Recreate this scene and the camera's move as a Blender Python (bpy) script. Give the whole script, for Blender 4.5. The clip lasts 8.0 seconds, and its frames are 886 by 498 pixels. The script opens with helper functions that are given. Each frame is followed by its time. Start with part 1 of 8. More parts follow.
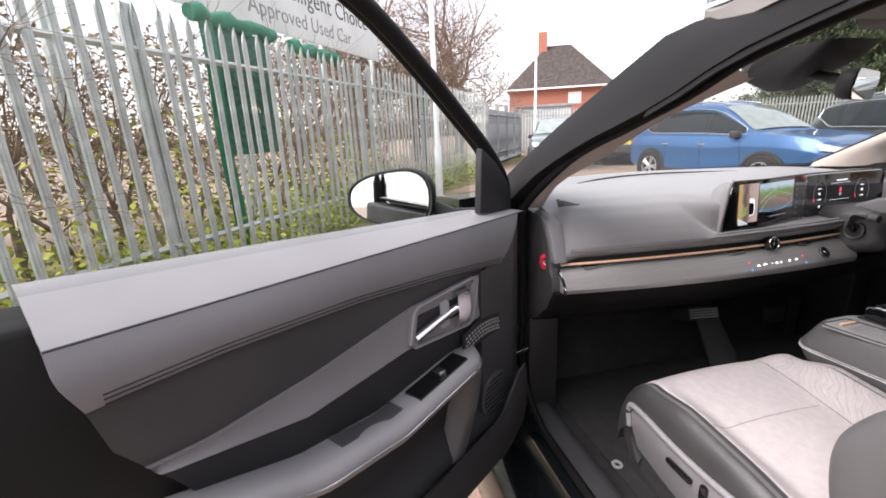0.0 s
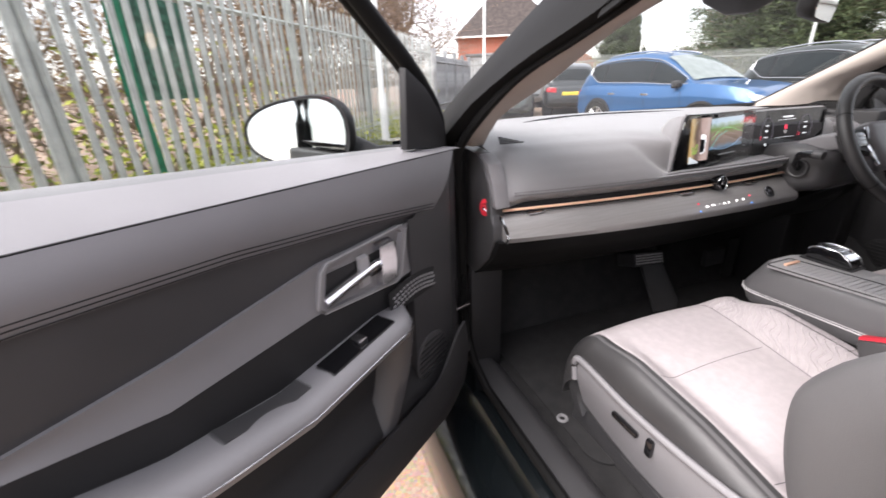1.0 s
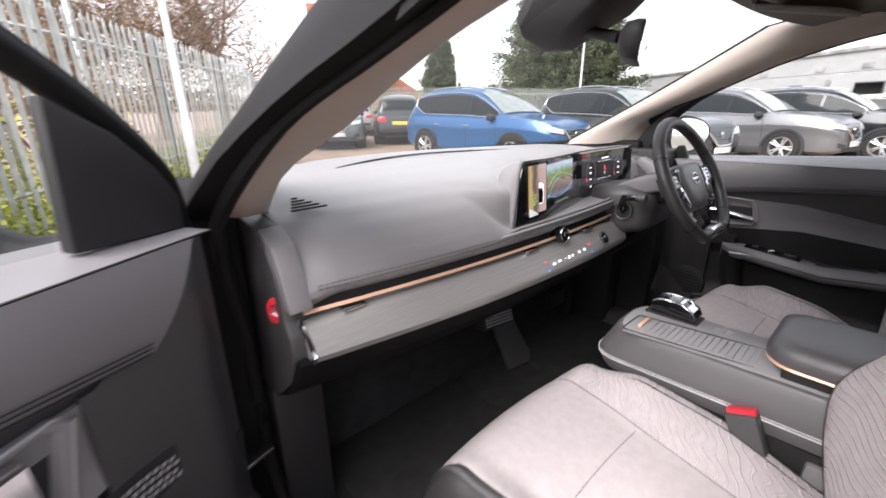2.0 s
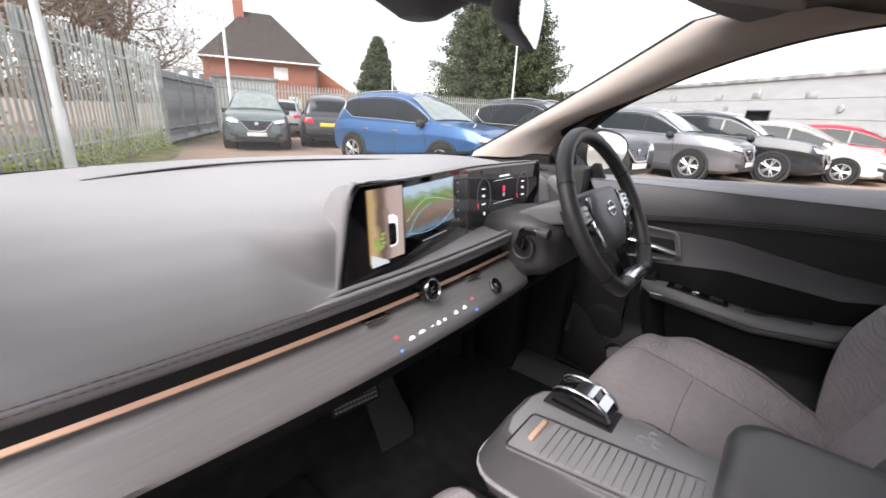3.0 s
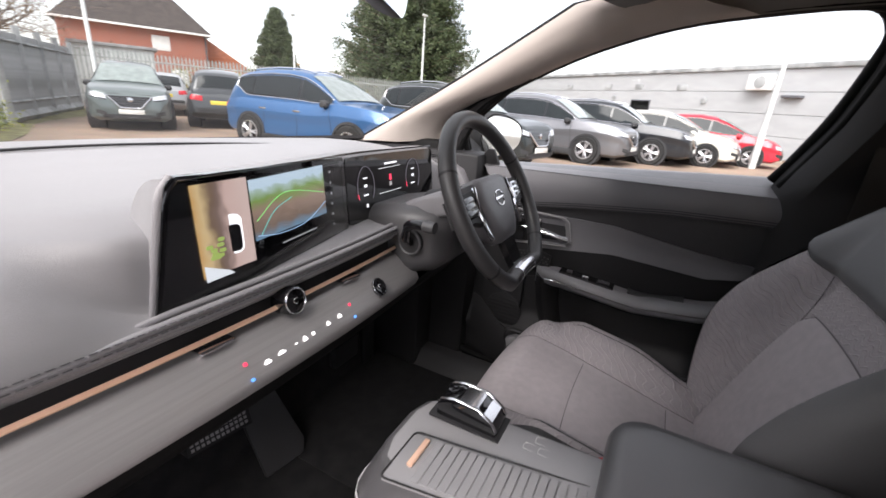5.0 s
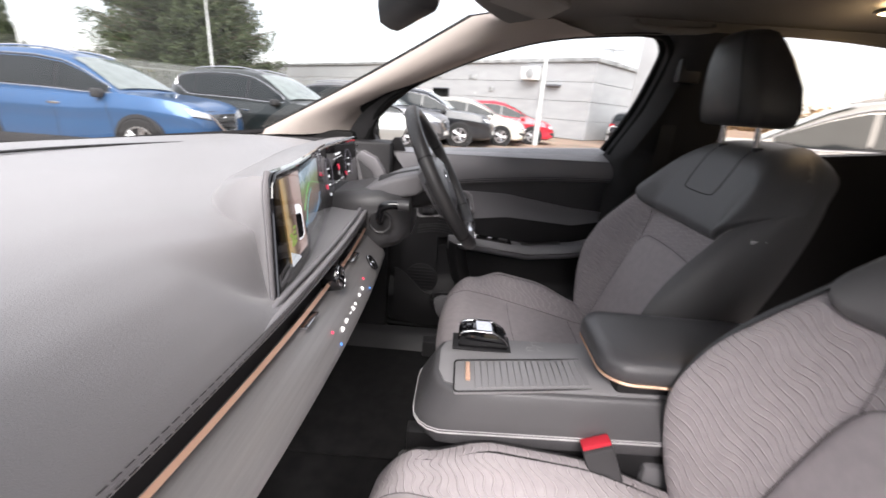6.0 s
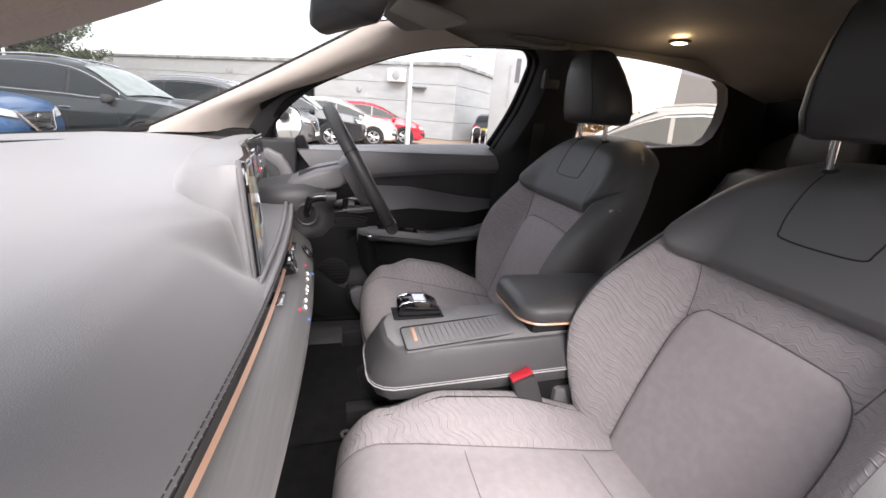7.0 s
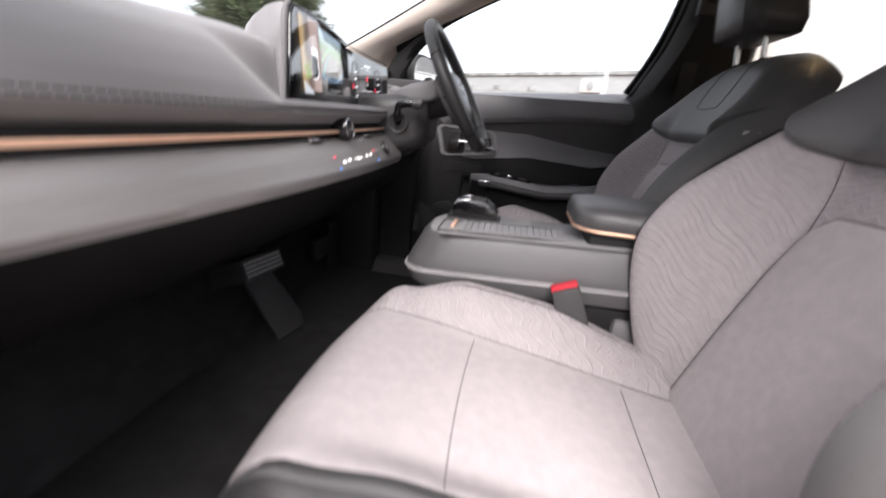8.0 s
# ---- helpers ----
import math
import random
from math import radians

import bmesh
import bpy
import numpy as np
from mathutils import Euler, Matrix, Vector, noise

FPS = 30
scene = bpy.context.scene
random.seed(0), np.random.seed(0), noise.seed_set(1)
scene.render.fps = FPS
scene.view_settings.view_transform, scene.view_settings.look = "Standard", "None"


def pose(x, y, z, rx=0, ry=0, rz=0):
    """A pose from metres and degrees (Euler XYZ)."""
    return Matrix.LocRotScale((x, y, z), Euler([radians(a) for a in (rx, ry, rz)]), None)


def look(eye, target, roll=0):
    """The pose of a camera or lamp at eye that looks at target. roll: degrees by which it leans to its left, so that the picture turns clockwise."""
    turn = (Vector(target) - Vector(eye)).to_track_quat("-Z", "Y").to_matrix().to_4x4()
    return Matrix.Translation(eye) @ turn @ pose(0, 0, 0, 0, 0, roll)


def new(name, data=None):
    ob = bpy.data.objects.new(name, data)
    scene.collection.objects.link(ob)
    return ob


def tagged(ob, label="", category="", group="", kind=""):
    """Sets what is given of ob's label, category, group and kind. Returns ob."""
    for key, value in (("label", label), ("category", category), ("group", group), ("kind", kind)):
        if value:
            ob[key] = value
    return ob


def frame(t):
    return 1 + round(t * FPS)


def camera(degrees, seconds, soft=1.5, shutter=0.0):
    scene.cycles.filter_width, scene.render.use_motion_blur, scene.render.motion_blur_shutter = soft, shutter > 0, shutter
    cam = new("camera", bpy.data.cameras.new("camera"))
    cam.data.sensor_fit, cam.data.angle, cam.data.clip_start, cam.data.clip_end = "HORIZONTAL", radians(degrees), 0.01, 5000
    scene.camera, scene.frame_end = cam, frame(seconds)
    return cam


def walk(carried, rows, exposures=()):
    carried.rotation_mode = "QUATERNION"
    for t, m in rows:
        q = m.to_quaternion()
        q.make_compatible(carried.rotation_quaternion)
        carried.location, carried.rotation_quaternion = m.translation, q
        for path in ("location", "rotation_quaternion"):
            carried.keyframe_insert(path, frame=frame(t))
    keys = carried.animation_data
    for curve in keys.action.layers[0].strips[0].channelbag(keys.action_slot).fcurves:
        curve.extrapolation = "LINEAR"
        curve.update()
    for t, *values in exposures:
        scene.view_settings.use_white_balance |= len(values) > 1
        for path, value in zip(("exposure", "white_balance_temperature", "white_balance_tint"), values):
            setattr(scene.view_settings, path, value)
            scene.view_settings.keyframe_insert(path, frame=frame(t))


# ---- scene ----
cam = camera(94.1, 8.0, soft=1.6, shutter=0.35)
# seconds, eye, target, roll; x = 0 is the middle of the car, y points to its bonnet
PATH = [
    (0, (-1.196, -0.879, 1.275), (-0.761, 0.996, 0.731), -2.6),
    (0.5, (-1.164, -0.866, 1.248), (-0.746, 0.969, 0.571), -2.6),
    (1, (-1.111, -0.768, 1.212), (-0.486, 0.976, 0.456), -2.1),
    (1.5, (-1.005, -0.629, 1.233), (-0.012, 0.950, 0.511), -1),
    (2, (-0.885, -0.511, 1.226), (0.382, 0.891, 0.570), -0.3),
    (2.2, (-0.818, -0.455, 1.221), (0.517, 0.891, 0.585), 0.1),
    (3.3, (-0.420, -0.402, 1.205), (1.086, 0.756, 0.580), 3.8),
    (3.5, (-0.383, -0.424, 1.215), (1.134, 0.718, 0.589), 4.2),
    (4, (-0.333, -0.467, 1.227), (1.220, 0.614, 0.580), 5.2),
    (4.2, (-0.327, -0.474, 1.224), (1.245, 0.581, 0.580), 4.9),
    (5.3, (-0.465, -0.348, 1.204), (1.289, 0.331, 0.525), 4.5),
    (5.5, (-0.518, -0.298, 1.208), (1.285, 0.238, 0.529), 4.3),
    (6, (-0.623, -0.177, 1.200), (1.264, -0.127, 0.539), 4.2),
    (6.5, (-0.686, -0.096, 1.194), (1.174, -0.485, 0.571), 4.4),
    (7, (-0.726, -0.065, 1.187), (1.104, -0.587, 0.574), 4.9),
    (7.5, (-0.731, -0.120, 1.161), (1.147, -0.412, 0.538), 5.1),
    (8, (-0.778, -0.315, 0.975), (1.101, -0.024, 0.353), 5.7),
]
walk(cam, [(t, look(eye, target, roll)) for t, eye, target, roll in PATH], exposures=[(0.0, 1.15, 6700, 16), (1.0, 1.38, 6700, 16), (2.2, 1.32, 6700, 16), (3.3, 1.25, 6700, 16), (8.0, 1.28, 6700, 16)])

# ---- light: an overcast day ----
world = bpy.data.worlds.new("overcast")
scene.world = world
world.use_nodes = True
wn, wl = world.node_tree.nodes, world.node_tree.links
wn.clear()
sky = wn.new("ShaderNodeTexSky")
sky.sky_type, sky.sun_disc = "NISHITA", False
sky.sun_elevation, sky.sun_rotation = radians(47), radians(265)
sky_bg, cloud_bg, sky_mix, sky_out = wn.new("ShaderNodeBackground"), wn.new("ShaderNodeBackground"), wn.new("ShaderNodeAddShader"), wn.new("ShaderNodeOutputWorld")
wl.new(sky.outputs[0], sky_bg.inputs[0])
sky_bg.inputs[1].default_value = 0.05
cloud_noise, cloud_ramp = wn.new("ShaderNodeTexNoise"), wn.new("ShaderNodeValToRGB")
cloud_noise.inputs["Scale"].default_value, cloud_noise.inputs["Detail"].default_value = 2.2, 4
cloud_ramp.color_ramp.elements[0].color, cloud_ramp.color_ramp.elements[1].color = (0.80, 0.80, 0.84, 1), (1.0, 0.99, 0.99, 1)
wl.new(cloud_noise.outputs[0], cloud_ramp.inputs[0])
wl.new(cloud_ramp.outputs[0], cloud_bg.inputs[0])
cloud_bg.inputs[1].default_value = 0.70
wl.new(sky_bg.outputs[0], sky_mix.inputs[0])
wl.new(cloud_bg.outputs[0], sky_mix.inputs[1])
wl.new(sky_mix.outputs[0], sky_out.inputs[0])

sun_data = bpy.data.lights.new("sun", "SUN")
sun_data.energy, sun_data.angle, sun_data.color = 3.7, radians(50), (1.0, 0.985, 0.97)
sun = new("sun", sun_data)
sun.matrix_world = look((-11, -1, 12), (0, 0, 0))

G = -0.08  # level of the car park; z = 0.39 is the carpet of the car

# ---- tools ----
WORLD = {}


def thing(name, label, category, at=(0, 0, 0), group="", kind=""):
    ob = new(name)
    ob.empty_display_size = 0.1
    ob.matrix_basis = Matrix.Translation(at)
    WORLD[ob] = Matrix.Translation(at)
    return tagged(ob, label, category, group, kind)


def put(name, me, material, parent=None, label="", at=None):
    ob = new(name, me)
    if material is not None and not me.materials:
        me.materials.append(material)
    if at is not None:
        ob.matrix_basis = at if isinstance(at, Matrix) else Matrix.Translation(at)
    if parent is not None:
        ob.parent = parent
        ob.matrix_parent_inverse = WORLD.get(parent, Matrix()).inverted()
    WORLD[ob] = ob.matrix_basis.copy()
    return tagged(ob, label) if label else ob


def part(name, bm, material, parent=None, label="", smooth=40):
    me = bpy.data.meshes.new(name)
    bmesh.ops.recalc_face_normals(bm, faces=bm.faces)
    bm.to_mesh(me)
    bm.free()
    shade(me, smooth)
    return put(name, me, material, parent, label)


def shade(me, angle=40):
    if angle:
        me.polygons.foreach_set("use_smooth", [True] * len(me.polygons))
        me.set_sharp_from_angle(angle=radians(angle))


def box(x0, x1, y0, y1, z0, z1, bevel=0.0, seg=2, bm=None, m=None):
    b = bmesh.new()
    bmesh.ops.create_cube(b, size=1)
    for v in b.verts:
        v.co = Vector(((x0 + x1) / 2 + v.co.x * (x1 - x0), (y0 + y1) / 2 + v.co.y * (y1 - y0), (z0 + z1) / 2 + v.co.z * (z1 - z0)))
    if bevel:
        bmesh.ops.bevel(b, geom=list(b.edges), offset=bevel, segments=seg, profile=0.5, affect="EDGES")
    if m is not None:
        bmesh.ops.transform(b, matrix=m, verts=b.verts)
    return join(bm, b)


def join(bm, other):
    if bm is None:
        return other
    me = bpy.data.meshes.new("tmp")
    other.to_mesh(me)
    other.free()
    bm.from_mesh(me)
    bpy.data.meshes.remove(me)
    return bm


def loft(rings, caps=True, closed=True, bm=None):
    """Skin over rings with equal numbers of points."""
    bm = bm or bmesh.new()
    rows = [[bm.verts.new(p) for p in ring] for ring in rings]
    n = len(rows[0])
    for a, b in zip(rows, rows[1:]):
        for i in range(n if closed else n - 1):
            j = (i + 1) % n
            try:
                bm.faces.new((a[i], a[j], b[j], b[i]))
            except ValueError:
                pass
    if caps and closed:
        for r in (rows[0], rows[-1]):
            try:
                bm.faces.new(r)
            except ValueError:
                pass
    return bm


def sheet(fn, nu, nv, thick=None, bm=None):
    """A surface fn(u, v), u and v from 0 to 1; thick: a vector by which its back lies behind."""
    bm = bm or bmesh.new()
    top = [[bm.verts.new(fn(i / nu, j / nv)) for i in range(nu + 1)] for j in range(nv + 1)]
    for j in range(nv):
        for i in range(nu):
            bm.faces.new((top[j][i], top[j][i + 1], top[j + 1][i + 1], top[j + 1][i]))
    if thick is not None:
        t = Vector(thick)
        low = [[bm.verts.new(v.co + t) for v in row] for row in top]
        for j in range(nv):
            for i in range(nu):
                bm.faces.new((low[j][i], low[j + 1][i], low[j + 1][i + 1], low[j][i + 1]))
        rim = [(0, i) for i in range(nu)] + [(j, nu) for j in range(nv)] + [(nv, nu - i) for i in range(nu)] + [(nv - j, 0) for j in range(nv)]
        for k, (j, i) in enumerate(rim):
            j2, i2 = rim[(k + 1) % len(rim)]
            bm.faces.new((top[j][i], low[j][i], low[j2][i2], top[j2][i2]))
    return bm


def tube(points, radius, sides=8, bm=None, closed=False, flat=1.0, up=(0, 0, 1)):
    pts = [Vector(p) for p in points]
    rings = []
    n = len(pts)
    for i, p in enumerate(pts):
        if closed:
            d = pts[(i + 1) % n] - pts[i - 1]
        else:
            d = pts[min(i + 1, n - 1)] - pts[max(i - 1, 0)]
        d.normalize()
        a = d.cross(Vector(up))
        if a.length < 1e-3:
            a = d.cross(Vector((1, 0, 0)))
        a.normalize()
        b = a.cross(d)
        r = radius[i] if isinstance(radius, (list, tuple)) else radius
        rings.append([p + a * (r * math.cos(2 * math.pi * k / sides)) + b * (r * flat * math.sin(2 * math.pi * k / sides)) for k in range(sides)])
    if closed:
        rings.append(rings[0])
    out = loft(rings, caps=not closed, bm=bm)
    if closed:
        bmesh.ops.remove_doubles(out, verts=out.verts, dist=1e-5)
    return out


def smooth_line(points, n):
    """A soft curve through a few points."""
    p = [Vector(q) for q in points]
    p = [2 * p[0] - p[1]] + p + [2 * p[-1] - p[-2]]
    out = []
    spans = len(p) - 3
    for k in range(n + 1):
        f = k / n * spans
        i = min(int(f), spans - 1)
        t = f - i
        a, b, c, d = p[i:i + 4]
        out.append(0.5 * (2 * b + (c - a) * t + (2 * a - 5 * b + 4 * c - d) * t * t + (3 * b - a - 3 * c + d) * t ** 3))
    return out


def prism(outline, depth, bevel=0.0, seg=2):
    """A plate: outline of (x, y), from z = 0 to depth."""
    bm = bmesh.new()
    low = [bm.verts.new((x, y, 0)) for x, y in outline]
    bm.faces.new(low)
    ret = bmesh.ops.extrude_face_region(bm, geom=list(bm.faces))
    bmesh.ops.translate(bm, vec=(0, 0, depth), verts=[v for v in ret["geom"] if isinstance(v, bmesh.types.BMVert)])
    if bevel:
        bmesh.ops.bevel(bm, geom=list(bm.edges), offset=bevel, segments=seg, profile=0.5, affect="EDGES")
    return bm


def rounded(w, h, r, n=4, cx=0.0, cy=0.0):
    out = []
    for sx, sy, a0 in ((1, 1, 0), (-1, 1, 90), (-1, -1, 180), (1, -1, 270)):
        for k in range(n + 1):
            a = radians(a0 + 90 * k / n)
            out.append((cx + sx * (w / 2 - r) + r * math.cos(a), cy + sy * (h / 2 - r) + r * math.sin(a)))
    return out


def disc(radius, depth, sides=24, bevel=0.0, m=None, bm=None):
    b = prism([(radius * math.cos(2 * math.pi * k / sides), radius * math.sin(2 * math.pi * k / sides)) for k in range(sides)], depth)
    if bevel:
        caps = [e for e in b.edges if len({round(v.co.z, 5) for v in e.verts}) == 1]
        bmesh.ops.bevel(b, geom=caps, offset=bevel, segments=2, profile=0.5, affect="EDGES")
    if m is not None:
        bmesh.ops.transform(b, matrix=m, verts=b.verts)
    return join(bm, b)


def moved(bm, m):
    bmesh.ops.transform(bm, matrix=m, verts=bm.verts)
    return bm


def step(a, b, x):
    t = max(0.0, min(1.0, (x - a) / (b - a)))
    return t * t * (3 - 2 * t)


def lerp(table, x):
    if x <= table[0][0]:
        return table[0][1]
    for (a, p), (b, q) in zip(table, table[1:]):
        if x <= b:
            return p + (q - p) * (x - a) / (b - a)
    return table[-1][1]


def soft(table, x):
    """A smooth curve through a table of (x, value)."""
    if x <= table[0][0]:
        return table[0][1]
    if x >= table[-1][0]:
        return table[-1][1]
    i = max(k for k in range(len(table) - 1) if table[k][0] <= x)
    slope = []
    for k in (i, i + 1):
        lo, hi = table[max(k - 1, 0)], table[min(k + 1, len(table) - 1)]
        slope.append((hi[1] - lo[1]) / (hi[0] - lo[0]))
    w = table[i + 1][0] - table[i][0]
    t = (x - table[i][0]) / w
    return (2 * t ** 3 - 3 * t * t + 1) * table[i][1] + (t ** 3 - 2 * t * t + t) * w * slope[0] + (3 * t * t - 2 * t ** 3) * table[i + 1][1] + (t ** 3 - t * t) * w * slope[1]


def facing(at, normal, up=(0, 0, 1)):
    """A frame at a place with its z along normal and its y as near to up as can be."""
    z = Vector(normal).normalized()
    x = Vector(up).cross(z).normalized()
    y = z.cross(x)
    m = Matrix((x, y, z)).transposed().to_4x4()
    m.translation = at
    return m


# ---- materials ----
def material(name, color, rough=0.6, metal=0.0, vary=0.12, scale=6.0, grain=0.0, grain_scale=400.0, stretch=(1, 1, 1), stain=None, coat=0.0, spec=0.5, random=0.0, rough_vary=0.12, sheen=0.0):
    m = bpy.data.materials.new(name)
    m.use_nodes = True
    n, l = m.node_tree.nodes, m.node_tree.links
    b = n["Principled BSDF"]
    b.inputs["Roughness"].default_value, b.inputs["Metallic"].default_value = rough, metal
    b.inputs["Specular IOR Level"].default_value, b.inputs["Coat Weight"].default_value = spec, coat
    b.inputs["Coat Roughness"].default_value = 0.05
    b.inputs["Sheen Weight"].default_value, b.inputs["Sheen Roughness"].default_value = sheen, 0.4
    co, mp = n.new("ShaderNodeTexCoord"), n.new("ShaderNodeMapping")
    mp.inputs["Scale"].default_value = stretch
    l.new(co.outputs["Object"], mp.inputs["Vector"])
    big, small = n.new("ShaderNodeTexNoise"), n.new("ShaderNodeTexNoise")
    big.inputs["Scale"].default_value, big.inputs["Detail"].default_value = scale, 5
    small.inputs["Scale"].default_value, small.inputs["Detail"].default_value = grain_scale, 3
    for t in (big, small):
        l.new(mp.outputs[0], t.inputs["Vector"])
    ramp = n.new("ShaderNodeValToRGB")
    dark = stain or tuple(c * (1 - vary) for c in color)
    ramp.color_ramp.elements[0].position, ramp.color_ramp.elements[1].position = 0.35, 0.68
    ramp.color_ramp.elements[0].color = (*dark, 1)
    ramp.color_ramp.elements[1].color = (*[min(1, c * (1 + vary)) for c in color], 1)
    l.new(big.outputs[0], ramp.inputs[0])
    out = ramp.outputs[0]
    mix = n.new("ShaderNodeMix")
    mix.data_type, mix.blend_type = "RGBA", "OVERLAY"
    mix.inputs[0].default_value = min(1.0, 1.3 * vary)
    l.new(out, mix.inputs[6])
    l.new(small.outputs[0], mix.inputs[7])
    out = mix.outputs[2]
    if random:
        info, hsv = n.new("ShaderNodeObjectInfo"), n.new("ShaderNodeHueSaturation")
        mul = n.new("ShaderNodeMapRange")
        mul.inputs[3].default_value, mul.inputs[4].default_value = 1 - random, 1 + random
        l.new(info.outputs["Random"], mul.inputs[0])
        l.new(mul.outputs[0], hsv.inputs["Value"])
        l.new(out, hsv.inputs["Color"])
        out = hsv.outputs[0]
    l.new(out, b.inputs["Base Color"])
    rr = n.new("ShaderNodeMapRange")
    rr.inputs[3].default_value, rr.inputs[4].default_value = max(0.02, rough - rough_vary), min(1, rough + rough_vary)
    l.new(big.outputs[0], rr.inputs[0])
    l.new(rr.outputs[0], b.inputs["Roughness"])
    if grain:
        bump = n.new("ShaderNodeBump")
        bump.inputs["Strength"].default_value, bump.inputs["Distance"].default_value = grain, 0.0008
        l.new(small.outputs[0], bump.inputs["Height"])
        l.new(bump.outputs[0], b.inputs["Normal"])
    return m


def glow(name, color, power):
    m = bpy.data.materials.new(name)
    m.use_nodes = True
    b = m.node_tree.nodes["Principled BSDF"]
    b.inputs["Base Color"].default_value = (*[c * 0.3 for c in color], 1)
    b.inputs["Emission Color"].default_value, b.inputs["Emission Strength"].default_value = (*color, 1), power
    b.inputs["Roughness"].default_value = 0.15
    return m


def clear_glass(name, tint=(0.93, 0.96, 0.95), gloss=0.6):
    m = bpy.data.materials.new(name)
    m.use_nodes = True
    n, l = m.node_tree.nodes, m.node_tree.links
    n.remove(n["Principled BSDF"])
    tr, gl, mix, fr, mul = n.new("ShaderNodeBsdfTransparent"), n.new("ShaderNodeBsdfGlossy"), n.new("ShaderNodeMixShader"), n.new("ShaderNodeLayerWeight"), n.new("ShaderNodeMath")
    tr.inputs[0].default_value, gl.inputs["Roughness"].default_value = (*tint, 1), 0.01
    mul.operation, mul.inputs[1].default_value = "MULTIPLY", gloss
    power = n.new("ShaderNodeMath")
    power.operation, power.inputs[1].default_value = "POWER", 4.0
    l.new(fr.outputs["Facing"], power.inputs[0])
    base = n.new("ShaderNodeMath")
    base.operation, base.inputs[1].default_value = "ADD", 0.05
    l.new(power.outputs[0], base.inputs[0])
    l.new(base.outputs[0], mul.inputs[0])
    l.new(mul.outputs[0], mix.inputs[0])
    l.new(tr.outputs[0], mix.inputs[1])
    l.new(gl.outputs[0], mix.inputs[2])
    l.new(mix.outputs[0], n["Material Output"].inputs[0])
    return m


PLASTIC = material("grained_dark_plastic", (0.055, 0.054, 0.056), 0.40, grain=0.35, grain_scale=900, vary=0.10)
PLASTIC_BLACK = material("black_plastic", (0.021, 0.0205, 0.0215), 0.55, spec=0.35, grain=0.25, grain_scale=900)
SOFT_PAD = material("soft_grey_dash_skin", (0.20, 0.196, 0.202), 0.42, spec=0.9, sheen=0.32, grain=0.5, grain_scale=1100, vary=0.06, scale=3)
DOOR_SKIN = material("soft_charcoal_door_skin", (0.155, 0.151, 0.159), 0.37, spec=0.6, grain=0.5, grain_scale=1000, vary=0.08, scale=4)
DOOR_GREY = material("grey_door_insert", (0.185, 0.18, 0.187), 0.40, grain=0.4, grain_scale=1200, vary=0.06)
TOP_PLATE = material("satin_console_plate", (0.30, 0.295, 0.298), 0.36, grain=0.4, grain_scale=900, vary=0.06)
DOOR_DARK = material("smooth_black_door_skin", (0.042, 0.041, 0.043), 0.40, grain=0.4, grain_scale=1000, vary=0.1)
# paler copy of the trim skin, with light from above put into its colour
TOP_LIT_SKIN = material("top_lit_grey_skin", (0.225, 0.22, 0.228), 0.42, grain=0.5, grain_scale=1000, vary=0.06)
CONSOLE_SKIN = material("soft_charcoal_console_skin", (0.092, 0.090, 0.093), 0.36, grain=0.5, grain_scale=1000, vary=0.06, spec=0.7)
LEATHER_SOFT = material("soft_black_leatherette", (0.115, 0.113, 0.115), 0.45, grain=0.5, grain_scale=900, vary=0.08)
LEATHER = material("black_leatherette", (0.042, 0.041, 0.042), 0.38, grain=0.6, grain_scale=700, vary=0.12)
FASCIA = material("brushed_dark_fascia", (0.30, 0.292, 0.288), 0.32, metal=0.30, vary=0.05, scale=16, stretch=(0.25, 16, 16), grain=0.12, grain_scale=160, rough_vary=0.04)
COPPER = material("copper_trim", (1.0, 0.62, 0.44), 0.36, metal=0.35, vary=0.08)
CHROME = material("satin_chrome", (0.72, 0.72, 0.74), 0.16, metal=1.0, vary=0.04, rough_vary=0.05)
GLOSS_BLACK = material("gloss_black", (0.006, 0.006, 0.007), 0.08, coat=0.6, vary=0.05, rough_vary=0.03)
CARPET = material("black_carpet", (0.019, 0.0185, 0.019), 0.95, grain=1.0, grain_scale=900, vary=0.35, scale=25)
HEADLINER = material("grey_headliner_cloth", (0.19, 0.18, 0.17), 0.9, grain=0.5, grain_scale=800, vary=0.06)
PILLAR_TRIM = material("beige_pillar_trim", (0.41, 0.362, 0.325), 0.75, grain=0.4, grain_scale=900, vary=0.05)
BODY_DARK = material("dark_body_paint", (0.006, 0.008, 0.009), 0.18, coat=0.8, vary=0.1, rough_vary=0.05)
RUBBER = material("black_rubber_seal", (0.009, 0.009, 0.009), 0.6, spec=0.12, vary=0.2)
RED = material("red_plastic", (0.65, 0.03, 0.05), 0.35, vary=0.08)
STITCH = material("grey_thread", (0.58, 0.57, 0.57), 0.8, vary=0.2)
SCREEN_BLACK = material("dark_display_glass", (0.005, 0.005, 0.006), 0.05, coat=0.5, vary=0.05, rough_vary=0.02)
GLASS = clear_glass("window_glass", (0.80, 0.83, 0.82))
GLASS_WS = clear_glass("windscreen_glass", (0.72, 0.75, 0.73), 0.45)
GLASS_PANEL = clear_glass("display_cover_glass", (0.95, 0.95, 0.95), 0.9)
GLASS_REAR = clear_glass("privacy_glass", (0.80, 0.76, 0.68), 0.6)
MIRROR = material("mirror_glass", (0.88, 0.90, 0.90), 0.02, metal=1.0, vary=0.01, rough_vary=0.01)


